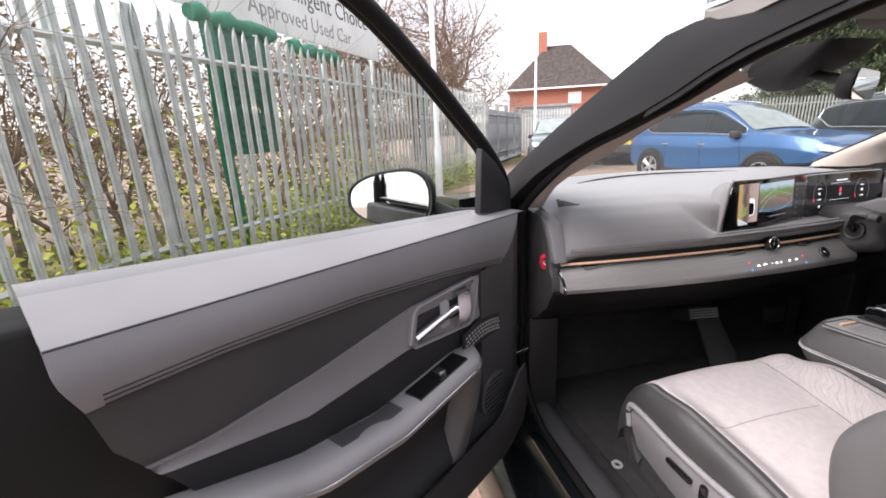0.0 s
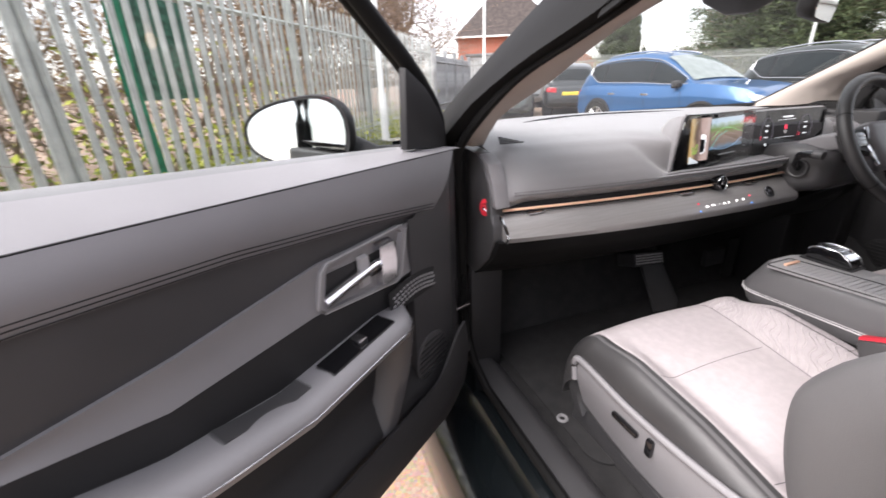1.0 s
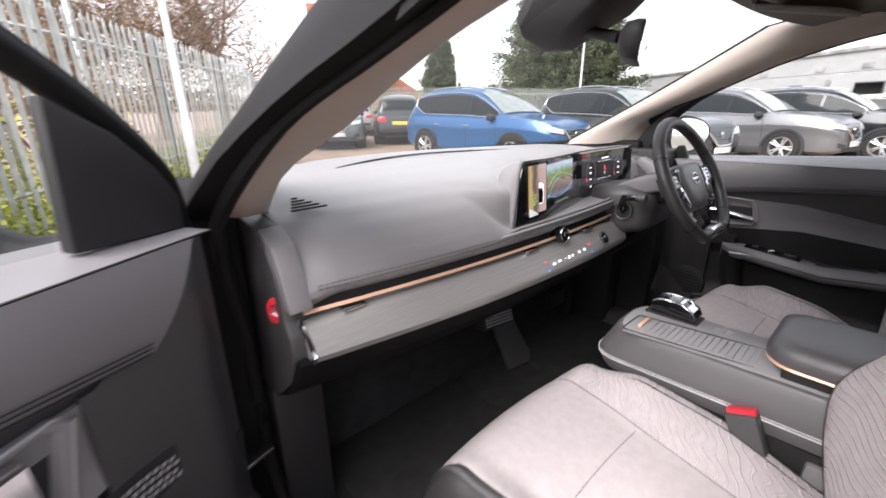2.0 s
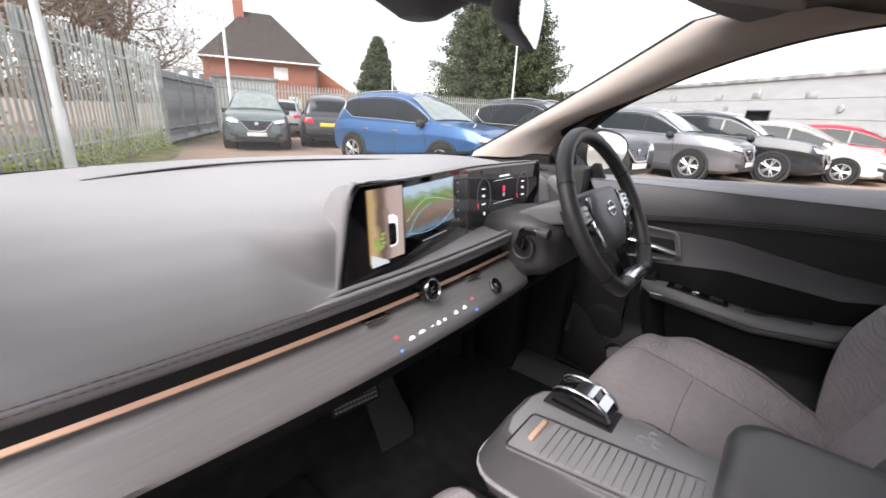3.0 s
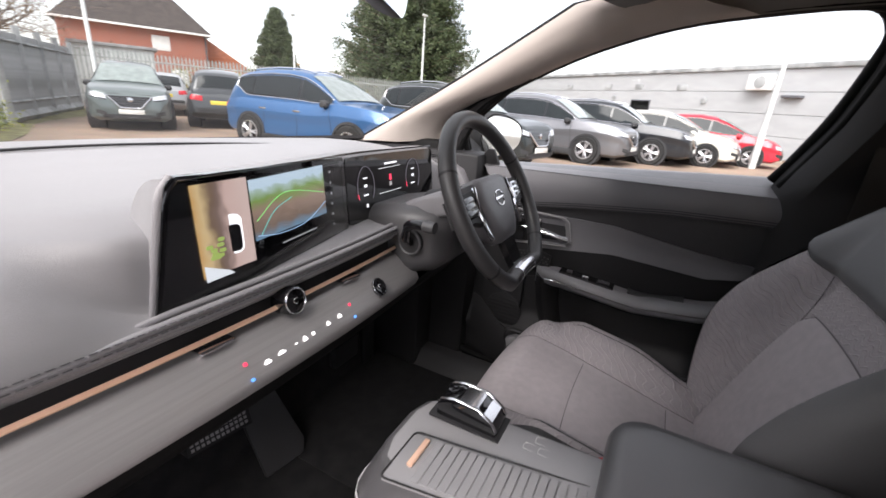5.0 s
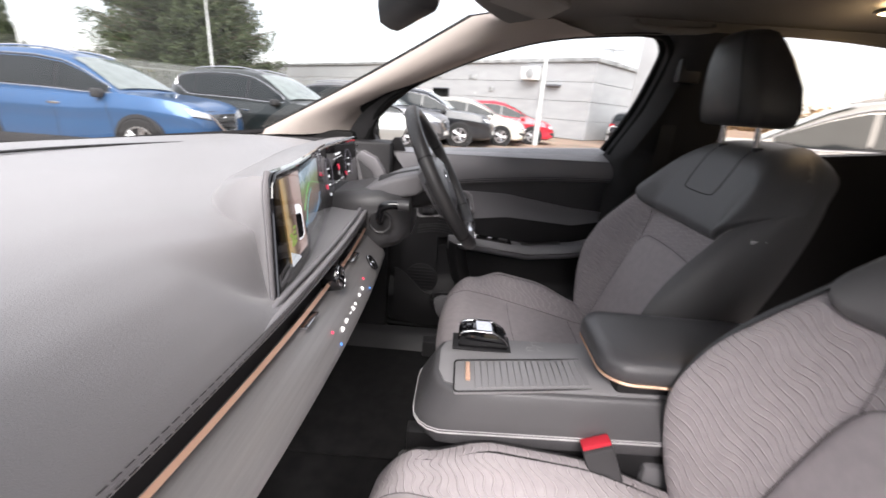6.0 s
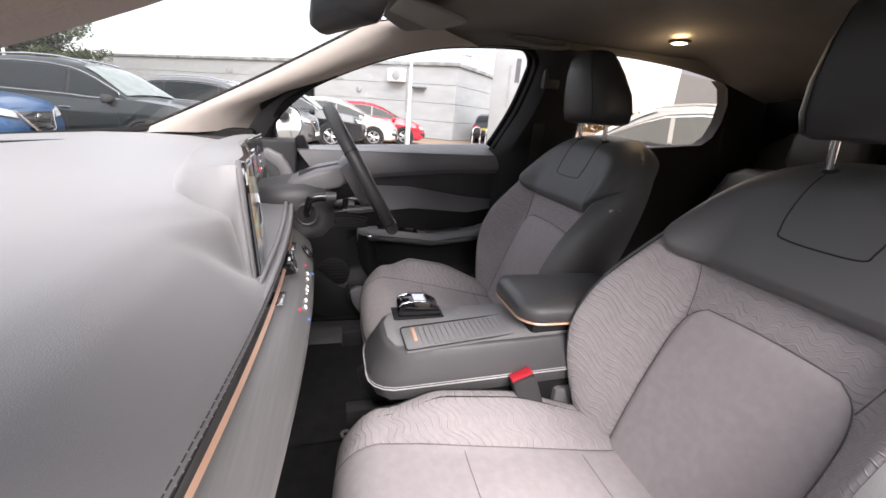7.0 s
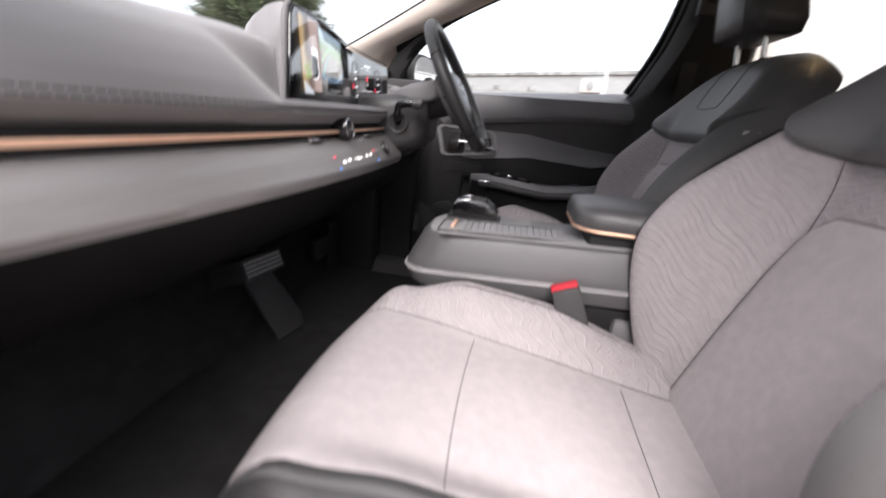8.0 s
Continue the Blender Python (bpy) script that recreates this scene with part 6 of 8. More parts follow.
# ---- outside: ground ----
def ground_material(name, base, second, stones):
    m = material(name, base, 0.85, vary=0.25, scale=0.6, grain=0.9, grain_scale=60, stain=second)
    n, l = m.node_tree.nodes, m.node_tree.links
    b = n["Principled BSDF"]
    src = b.inputs["Base Color"].links[0].from_socket
    co, vor, mix = n.new("ShaderNodeTexCoord"), n.new("ShaderNodeTexVoronoi"), n.new("ShaderNodeMix")
    vor.inputs["Scale"].default_value = 75
    l.new(co.outputs["Object"], vor.inputs["Vector"])
    mix.data_type, mix.blend_type, mix.inputs[0].default_value = "RGBA", "OVERLAY", stones
    l.new(src, mix.inputs[6])
    l.new(vor.outputs["Color"], mix.inputs[7])
    hsv = n.new("ShaderNodeHueSaturation")
    hsv.inputs["Saturation"].default_value = 1.0
    l.new(mix.outputs[2], hsv.inputs["Color"])
    l.new(hsv.outputs[0], b.inputs["Base Color"])
    bump = [k for k in n if k.type == "BUMP"][0]
    bump.inputs["Distance"].default_value = 0.004
    return m


TARMAC = ground_material("worn_brown_tarmac", (0.25, 0.178, 0.130), (0.19, 0.138, 0.105), 0.22)
SOIL = material("mossy_soil", (0.16, 0.15, 0.06), 0.95, vary=0.4, scale=3, grain=1.0, grain_scale=40)
bm = bmesh.new()
bmesh.ops.create_grid(bm, x_segments=2, y_segments=2, size=900)
tagged(part("ground", moved(bm, Matrix.Translation((0, 0, G))), TARMAC, None), "worn brown tarmac car park with loose grit", "ground", kind="structure")

# line of the palisade fence: a point for u metres along it, off metres beyond it
FD, FN = Vector((0.545, 0.838, 0)), Vector((-0.838, 0.545, 0))
F0 = Vector((-0.71, 6.35, G))


def fence_at(u, off=0.0, z=0.0):
    return F0 + FD * u + FN * off + Vector((0, 0, z))


def verge(u, v):
    p = fence_at(-11 + 27 * u, -0.55 - 0.25 * math.sin(u * 23) + 3.4 * v, 0.006 + 0.10 * step(0, 0.5, v))
    return p + Vector((0, 0, 0.03 * noise.noise(p * 1.7)))


tagged(part("verge", sheet(verge, 80, 10), SOIL, None), "mossy soil verge under the fence", "verge", kind="structure")

GALV = material("galvanised_steel", (0.46, 0.49, 0.47), 0.5, metal=0.35, vary=0.18, scale=5, grain=0.3, grain_scale=70, random=0.12)
GREEN_WRAP = material("green_netting", (0.02, 0.20, 0.11), 0.7, vary=0.3, scale=12)
fence = thing("palisade_fence", "grey galvanised palisade fence with pointed pales", "fence", fence_at(0))
prof = [(-0.034, 0.0), (-0.026, 0.014), (-0.010, 0.006), (0.0, 0.018), (0.010, 0.006), (0.026, 0.014), (0.034, 0.0)]
bm = bmesh.new()
rows = []
for k, (z, s) in enumerate(((0.04, 1.0), (2.28, 1.0), (2.36, 0.92), (2.43, 0.35))):
    rows.append([bm.verts.new((x * s, y, z + (0.03 * (abs(x) < 0.02) if k == 3 else 0))) for x, y in prof] + [bm.verts.new((x * s, y - 0.003, z + (0.03 * (abs(x) < 0.02) if k == 3 else 0))) for x, y in reversed(prof)])
for a, b in zip(rows, rows[1:]):
    for i in range(len(a)):
        j = (i + 1) % len(a)
        bm.faces.new((a[i], a[j], b[j], b[i]))
pale = bpy.data.meshes.new("pale")
bmesh.ops.recalc_face_normals(bm, faces=bm.faces)
bm.to_mesh(pale)
bm.free()
pale.materials.append(GALV)
turn = Matrix.Rotation(math.atan2(FD.y, FD.x), 4, "Z")
rng = random.Random(4)
U0, U1, GAP = -7.6, 8.25, 0.160
count = int((U1 - U0) / GAP)
for k in range(count):
    u = U0 + GAP * k
    put("pale", pale, None, fence, at=Matrix.Translation(fence_at(u, 0.0, 0.02 * rng.random())) @ turn @ pose(0, 0, 0, rng.uniform(-0.5, 0.5), rng.uniform(-0.7, 0.7), 180))
for z in (0.45, 2.12):
    a, b = fence_at(U0, 0.03, z), fence_at(U1, 0.03, z)
    part("rail", tube([a, b], 0.030, 4), GALV, fence, "angle rail", smooth=0)
post = bpy.data.meshes.new("post")
bm = box(-0.05, 0.05, -0.03, 0.03, -0.1, 2.46, 0.004)
bm.to_mesh(post)
bm.free()
post.materials.append(GALV)
for u in (-6.4, -3.67, -0.05, 2.65, 5.35, 8.1):
    put("post", post, None, fence, at=Matrix.Translation(fence_at(u, 0.06)) @ turn)

# lower solid fence beyond the corner
solid = thing("sheet_fence", "weathered grey sheet fence with stout posts", "fence", (4.0, 13.7, G))
SHEET = material("weathered_grey_sheet", (0.30, 0.31, 0.31), 0.8, vary=0.35, scale=1.6, grain=0.4, grain_scale=30)
A, B = Vector((3.95, 13.6, G)), Vector((7.7, 19.2, G))
dirn = (B - A).normalized()
sheet_turn = Matrix.Rotation(math.atan2(dirn.y, dirn.x), 4, "Z")
plank = bpy.data.meshes.new("panel")
bm = box(-0.064, 0.064, -0.012, 0.012, 0.28, 2.10, 0.006, 1)
bm.to_mesh(plank)
bm.free()
plank.materials.append(SHEET)
for k in range(int((B - A).length / 0.135)):
    put("panel", plank, None, solid, at=Matrix.Translation(A + dirn * (0.07 + 0.135 * k)) @ sheet_turn @ pose(0, 0, 0, 0, 0, rng.uniform(-2, 2)))
for z in (0.5, 1.9):
    part("rail", tube([A + Vector((0, 0, z)) - FN * 0.03, B + Vector((0, 0, z)) - FN * 0.03], 0.04, 4), SHEET, solid, smooth=0)
for k in range(5):
    p = A + (B - A) * (k / 4)
    part("post", box(p.x - 0.07, p.x + 0.07, p.y - 0.07, p.y + 0.07, G, G + 2.3, 0.01), SHEET, solid)
part("base_board", tube([A + Vector((0, 0, 0.15)), B + Vector((0, 0, 0.15))], 0.14, 4), SHEET, solid, smooth=0)

# far palisade
back_fence = thing("palisade_fence", "distant grey palisade fence behind the parked cars", "fence", (20, 16, G))
A2, B2 = Vector((8.6, 22.2, G)), Vector((36, 10.5, G))
d2 = (B2 - A2).normalized()
bm = None
verts, faces = [], []
for k in range(int((B2 - A2).length / 0.16)):
    p = A2 + d2 * 0.16 * k
    a, b = p - d2 * 0.04, p + d2 * 0.04
    i = len(verts)
    off = Vector((0.02, 0.02, 0))
    verts += [a, b, b + Vector((0, 0, 2.25)), p + Vector((0, 0, 2.38)), a + Vector((0, 0, 2.25))]
    faces.append((i, i + 1, i + 2, i + 3, i + 4))
me = bpy.data.meshes.new("far_pales")
me.from_pydata(verts, [], faces)
tagged(put("far_pales", me, GALV, back_fence, "far row of pales"), kind="stuff")
for z in (0.5, 2.0):
    part("rail", tube([A2 + Vector((0, 0.03, z)), B2 + Vector((0, 0.03, z))], 0.03, 4), GALV, back_fence, smooth=0)

# ---- plants ----
def leaf_material(name, c0, c1):
    m = bpy.data.materials.new(name)
    m.use_nodes = True
    n, l = m.node_tree.nodes, m.node_tree.links
    b = n["Principled BSDF"]
    geo, ramp = n.new("ShaderNodeNewGeometry"), n.new("ShaderNodeValToRGB")
    ramp.color_ramp.elements[0].color, ramp.color_ramp.elements[1].color = (*c0, 1), (*c1, 1)
    l.new(geo.outputs["Random Per Island"], ramp.inputs[0])
    l.new(ramp.outputs[0], b.inputs["Base Color"])
    b.inputs["Roughness"].default_value = 0.7
    return m


LEAF_YELLOW = leaf_material("yellow_green_leaves", (0.10, 0.15, 0.02), (0.50, 0.52, 0.08))
LEAF_DARK = leaf_material("dark_conifer_needles", (0.024, 0.040, 0.016), (0.095, 0.125, 0.050))
LEAF_BROWN = leaf_material("brown_dry_leaves", (0.14, 0.08, 0.04), (0.36, 0.25, 0.14))
BARK = material("grey_brown_bark", (0.22, 0.165, 0.13), 0.9, vary=0.4, scale=8, grain=1.0, grain_scale=50)


def leaves(name, spots, size, material_, parent=None, seed=1, flat=0.5):
    r = random.Random(seed)
    verts, faces = [], []
    for p in spots:
        s = size * r.uniform(0.6, 1.4)
        a = Vector((r.gauss(0, 1), r.gauss(0, 1), r.gauss(0, flat))).normalized()
        b = a.cross(Vector((r.gauss(0, 1), r.gauss(0, 1), r.gauss(0, 1)))).normalized()
        i = len(verts)
        p = Vector(p)
        verts += [p - a * s, p + b * s * 0.45, p + a * s, p - b * s * 0.45]
        faces.append((i, i + 1, i + 2, i + 3))
    me = bpy.data.meshes.new(name)
    me.from_pydata(verts, [], faces)
    return put(name, me, material_, parent)


def branches(bm, p, d, length, radius, depth, r, droop=0.0):
    steps = 4
    pts, rad = [p.copy()], [radius]
    for k in range(steps):
        d = (d + Vector((r.gauss(0, 0.16), r.gauss(0, 0.16), r.gauss(0, 0.10) - droop))).normalized()
        p = p + d * length / steps
        pts.append(p.copy())
        rad.append(radius * (1 - 0.55 * (k + 1) / steps))
        if depth > 0 and k > 0:
            for _ in range(2 if depth > 1 else 3):
                e = (d + Vector((r.gauss(0, 0.7), r.gauss(0, 0.7), r.gauss(0.15, 0.5)))).normalized()
                branches(bm, p, e, length * r.uniform(0.45, 0.7), rad[-1] * 0.6, depth - 1, r, droop)
    tube(pts, rad, 5 if depth > 1 else 3, bm)
    return bm


# shrubs and ivy behind and through the fence
rs = random.Random(11)
spots = []
for k in range(15000):
    u = rs.uniform(-8, 8.2)
    hump = 0.52 + 0.36 * noise.noise(Vector((u * 0.8, 3.1, 0))) + 0.22 * noise.noise(Vector((u * 2.6, 1.0, 0)))
    spots.append(fence_at(u, rs.gauss(0.22, 0.22), abs(rs.gauss(0, 0.5)) * max(0.10, hump)))
tagged(leaves("ivy", spots, 0.038, LEAF_YELLOW, seed=5), "yellow-green ivy and weeds along the fence foot", "ivy", kind="stuff")
spots = []
for k in range(5200):
    u = rs.uniform(-9, 3.0)
    h = 1.1 + 0.7 * noise.noise(Vector((u * 0.5, 0, 7)))
    spots.append(fence_at(u, rs.uniform(0.7, 2.6), abs(rs.gauss(0, 0.75)) * h))
tagged(leaves("shrub_leaves", spots, 0.05, LEAF_YELLOW, seed=6), "loose yellow-green shrub foliage behind the fence", "shrub", kind="stuff")
spots = [fence_at(rs.uniform(-10, 4), rs.uniform(1.0, 3.6), rs.uniform(0.1, 2.9)) for k in range(5000)]
tagged(leaves("dry_leaves", spots, 0.024, LEAF_BROWN, seed=7), "brown dry leaves on bare shrubs behind the fence", "shrub", kind="stuff")
for k in range(16):
    u = -8.8 + 0.78 * k + rs.uniform(-0.3, 0.3)
    sh = thing("shrub", "bare brown twiggy shrub behind the fence", "shrub", fence_at(u, 1.6), "bare shrubs")
    bm = bmesh.new()
    for _ in range(4):
        p = fence_at(u + rs.uniform(-0.3, 0.3), rs.uniform(1.0, 2.4))
        branches(bm, p, Vector((rs.gauss(0, 0.35), rs.gauss(0, 0.35), 1)).normalized(), rs.uniform(1.3, 2.2), 0.030, 2, rs)
    part("crown", bm, BARK, sh, smooth=60)
# a hedge beyond closes the view through the shrubs
spots = []
for k in range(24000):
    u = rs.uniform(-16, 10)
    spots.append(fence_at(u, rs.uniform(4.2, 5.6), rs.random() ** 0.7 * (3.6 + 1.2 * noise.noise(Vector((u * 0.4, 9, 0))))))
tagged(leaves("hedge", spots, 0.06, LEAF_BROWN, seed=8), "brown tangled winter hedge beyond the fence", "hedge", kind="stuff")


def bare_tree(at, height, label, seed):
    r = random.Random(seed)
    t = thing("tree", label, "tree", at, "bare trees")
    bm = bmesh.new()
    tr = [Vector(at) + Vector((0.1 * math.sin(k), 0.1 * math.cos(k * 1.3), height * 0.5 * k / 5)) for k in range(6)]
    part("trunk", tube(tr, [0.30 - 0.03 * k for k in range(6)], 8), BARK, t, smooth=60)
    for k in range(12):
        p = tr[2 + k % 4]
        branches(bm, p, Vector((r.gauss(0, 0.7), r.gauss(0, 0.7), 0.8)).normalized(), height * r.uniform(0.3, 0.5), 0.10, 3, r)
    part("bare_crown", bm, BARK, t, "fine bare branches", smooth=60)
    spots = [Vector(at) + Vector((r.gauss(0, height * 0.16), r.gauss(0, height * 0.16), height * r.uniform(0.15, 0.75))) for k in range(6000)]
    leaves("dry_foliage", spots, 0.065, LEAF_BROWN, t, seed)


bare_tree((6.0, 24.5, G), 9.5, "bare brown tree with a dense dark crown", 21)
bare_tree((-0.5, 17.0, G), 7.5, "bare winter tree with fine pinkish twigs", 22)
bare_tree((2.6, 21.0, G), 7.0, "bare winter tree behind the fence", 23)


def conifer(at, height, width, label, seed, n):
    r = random.Random(seed)
    t = thing("conifer", label, "tree", at, "conifers")
    part("trunk", tube([Vector(at), Vector(at) + Vector((0, 0, height * 0.95))], [0.35, 0.04], 8), BARK, t)
    spots, limb = [], bmesh.new()
    for k in range(n // 105):
        f = r.random() ** 1.25
        z = height * (0.06 + 0.92 * f)
        a = r.uniform(0, 2 * math.pi)
        taper = (1 - f) ** 0.62
        reach = width / 2 * taper * r.uniform(0.62, 1.16) * (1 + 0.12 * math.sin(a * 3 + seed)) + 0.15
        d = Vector((math.cos(a), math.sin(a), 0))
        start = Vector(at) + Vector((0, 0, z))
        tip = start + d * reach + Vector((0, 0, reach * r.uniform(-0.05, 0.35)))
        tube([start, tip], [0.04, 0.012], 3, limb)
        across = Vector((-d.y, d.x, 0))
        for _ in range(150):
            q = 0.30 + 0.72 * r.random() ** 0.6
            fan = 0.42 * (1.08 - q) + 0.06
            spots.append(start.lerp(tip, q) + across * r.gauss(0, fan) + Vector((0, 0, r.gauss(0, 0.10) - 0.30 * abs(r.gauss(0, 0.6)) * q)))
    part("frame", limb, BARK, t)
    leaves("crown", spots, 0.088, LEAF_DARK, t, seed, 0.9)


conifer((29.5, 19.0, G), 14.5, 10.2, "tall broad dark green conifer behind the car park", 31, 210000)
conifer((32.5, 36.5, G), 8.8, 5.2, "smaller dark green conifer beyond the fence", 32, 70000)
spots = []
for k in range(14000):
    x, y = 30 + rs.uniform(-9, 12), 30 - rs.uniform(-10, 12)
    spots.append(Vector((x, y, G + rs.random() ** 0.7 * (2.1 + 1.1 * noise.noise(Vector((x * 0.35, y * 0.35, 4)))))))
tagged(leaves("far_bushes", spots, 0.12, leaf_material("olive_far_leaves", (0.10, 0.12, 0.03), (0.30, 0.30, 0.10)), seed=12), "olive bushes beyond the far fence", "bushes", kind="stuff")

# ---- lamp posts ----
POLE = material("pale_grey_pole_paint", (0.62, 0.64, 0.63), 0.5, vary=0.12, scale=3)


def lamp_post(at, height, radius, label, head=True):
    t = thing("lamp_post", label, "lamp post", (*at, G), "lamp posts")
    a = Vector((*at, G))
    part("pole", tube([a, a + Vector((0, 0, 1.1)), a + Vector((0, 0, 1.12)), a + Vector((0, 0, height))], [radius * 1.35, radius * 1.35, radius, radius * 0.7], 12), POLE, t, smooth=50)
    if head:
        part("lantern", box(at[0] - 0.16, at[0] + 0.16, at[1] - 0.09, at[1] + 0.09, G + height, G + height + 0.10, 0.02), POLE, t, "grey lantern head")


lamp_post((0.72, 7.45), 7.0, 0.055, "tall pale grey pole beside the fence")
lamp_post((6.6, 15.2), 8.0, 0.055, "pale grey lamp post near the fence end")
lamp_post((23.0, 13.6), 5.9, 0.06, "pale grey lamp post before the conifer")
lamp_post((20.5, 21.6), 5.6, 0.06, "pale grey lamp post behind the blue car")
lamp_post((16.4, -3.05), 4.4, 0.075, "white post before the grey building", False)

# ---- banner and green wrapping ----
BANNER = material("white_banner", (0.78, 0.78, 0.77), 0.6, vary=0.08, scale=2)
SIGN_GREY = material("dark_grey_lettering", (0.10, 0.10, 0.11), 0.6)


def lettering(name, text, size, m, material_, parent):
    c = bpy.data.curves.new(name, "FONT")
    c.body, c.size, c.extrude, c.resolution_u = text, size, 0.002, 3
    c.align_x = "RIGHT"
    ob = new(name, c)
    bpy.context.view_layer.update()
    me = bpy.data.meshes.new_from_object(ob.evaluated_get(bpy.context.evaluated_depsgraph_get()))
    bpy.data.objects.remove(ob)
    me.transform(m)
    put(name, me, material_, parent)


sign = thing("banner_sign", "white banner with grey lettering above the fence", "sign", fence_at(0, 1.2, 2.0))
sm = Matrix((FD, Vector((0, 0, 1)), -FN)).transposed().to_4x4()
sm.translation = fence_at(2.95, 1.2, 2.98)
part("board", moved(box(-7.0, 0, 0, 1.15, -0.03, 0.0, 0.004), sm), BANNER, sign, "white banner sheet")
lettering("writing", "Intelligent Choice", 0.42, sm @ Matrix.Translation((-0.45, 0.56, 0.002)), SIGN_GREY, sign)
lettering("writing", "Approved Used Car", 0.34, sm @ Matrix.Translation((-1.15, 0.17, 0.002)), material("mid_grey_lettering", (0.28, 0.28, 0.29), 0.6), sign)
for x in (-6.5, -4.3, -2.1, -0.2):
    part("support", moved(box(x - 0.04, x + 0.04, -3.0, 1.1, -0.12, -0.04, 0.005), sm), GALV, sign)
net = thing("green_netting", "rolled green netting hung behind the fence", "netting", fence_at(-2.2, 0.6))
def roll(a, b, z):
    pts = [fence_at(a + (b - a) * k / 10, 0.45, z + 0.03 * math.sin(k * 1.9)) for k in range(11)]
    return tube(pts, [0.085 + 0.02 * math.sin(k * 2.3) for k in range(11)], 8)
part("roll", roll(-2.7, -1.45, 2.66), GREEN_WRAP, net, smooth=60)
part("roll", roll(-1.15, 0.05, 2.58), GREEN_WRAP, net, smooth=60)
part("hanging_strip", sheet(lambda u, v: fence_at(-2.66 + 0.16 * u + 0.02 * math.sin(9 * v), 0.40 + 0.03 * math.sin(5 * u), 2.6 * v), 4, 16), GREEN_WRAP, net)
part("hanging_strip", sheet(lambda u, v: fence_at(-2.5 + 1.0 * u, 0.5 + 0.04 * math.sin(14 * u), 1.2 + 1.4 * v), 14, 6), material("dark_green_mesh", (0.05, 0.14, 0.10), 0.8, vary=0.4, scale=20), net)

# ---- house ----
BRICK = bpy.data.materials.new("red_brick")
BRICK.use_nodes = True
_n, _l = BRICK.node_tree.nodes, BRICK.node_tree.links
_t, _c = _n.new("ShaderNodeTexBrick"), _n.new("ShaderNodeTexCoord")
_m = _n.new("ShaderNodeMapping")
_m.inputs["Rotation"].default_value = (radians(90), 0, 0)
_t.inputs["Color1"].default_value, _t.inputs["Color2"].default_value, _t.inputs["Mortar"].default_value = (0.42, 0.13, 0.08, 1), (0.33, 0.10, 0.065, 1), (0.34, 0.26, 0.22, 1)
_t.inputs["Scale"].default_value = 4.5
_l.new(_c.outputs["Object"], _m.inputs[0])
_l.new(_m.outputs[0], _t.inputs["Vector"])
_l.new(_t.outputs[0], _n["Principled BSDF"].inputs["Base Color"])
_n["Principled BSDF"].inputs["Roughness"].default_value = 0.9
ROOF_TILE = material("dark_brown_roof_tiles", (0.050, 0.040, 0.036), 0.9, vary=0.35, scale=3, grain=0.8, grain_scale=14)
WHITE_PAINT = material("white_paint", (0.80, 0.80, 0.79), 0.5, vary=0.06)
house = thing("house", "red brick house with a dark hipped tile roof", "house", (20.6, 38.8, G))
hm = Matrix.Translation((20.6, 38.8, G)) @ Matrix.Rotation(radians(-26), 4, "Z")
part("wall", moved(box(-4.9, 4.9, 0, 7.5, 0, 5.25), hm), BRICK, house, "red brick walls", smooth=0)
bm = bmesh.new()
q = [bm.verts.new(hm @ Vector(p)) for p in ((-5.3, -0.5, 5.1), (5.3, -0.5, 5.1), (5.3, 8.0, 5.1), (-5.3, 8.0, 5.1), (-1.2, 3.75, 9.6), (1.2, 3.75, 9.6))]
for f in ((0, 1, 5, 4), (1, 2, 5), (2, 3, 4, 5), (3, 0, 4), (0, 3, 2, 1)):
    bm.faces.new([q[i] for i in f])
roof = part("roof", bm, ROOF_TILE, house, "dark brown hipped roof", smooth=0)
part("chimney", moved(box(-2.1, -1.2, 3.2, 4.2, 7.6, 10.9, 0.02), hm), BRICK, roof, "red brick chimney", smooth=0)
part("gutter", moved(box(-5.35, 5.35, -0.60, -0.45, 5.02, 5.16), hm), WHITE_PAINT, house, "white gutter")
for x, z in ((1.5, 4.1), (-3.0, 1.6), (2.6, 1.6)):
    w = part("window", moved(box(x - 0.62, x + 0.62, -0.04, 0.05, z - 0.55, z + 0.55, 0.01), hm), WHITE_PAINT, house, "white framed window")
    part("pane", moved(box(x - 0.5, x - 0.04, -0.055, -0.045, z - 0.45, z + 0.45), hm), BANNER, w)
    part("pane", moved(box(x + 0.04, x + 0.5, -0.055, -0.045, z - 0.45, z + 0.45), hm), BANNER, w)
bm = bmesh.new()
q = [bm.verts.new(hm @ Vector(p)) for p in ((4.9, 1.0, 0), (9.2, 1.0, 0), (9.2, 1.0, 2.3), (4.9, 1.0, 5.0), (4.9, 6, 0), (9.2, 6, 0), (9.2, 6, 2.3), (4.9, 6, 5.0))]
for f in ((0, 1, 2, 3), (4, 7, 6, 5), (1, 5, 6, 2), (3, 2, 6, 7)):
    bm.faces.new([q[i] for i in f])
part("extension", bm, material("orange_brick_gable", (0.45, 0.16, 0.09), 0.9, vary=0.2), house, "red brick lean-to", smooth=0)
part("downpipe", moved(tube([(4.75, -0.1, 0), (4.75, -0.1, 5.0)], 0.06, 8), hm), SIGN_GREY, house)
shed = thing("outbuilding", "pale flat-roofed outbuilding before the house", "outbuilding", (12.0, 23.6, G))
part("wall", moved(box(-1.6, 1.6, 0, 3, 0, 2.6, 0.02), Matrix.Translation((11.6, 24.2, G)) @ Matrix.Rotation(radians(-26), 4, "Z")), POLE, shed)
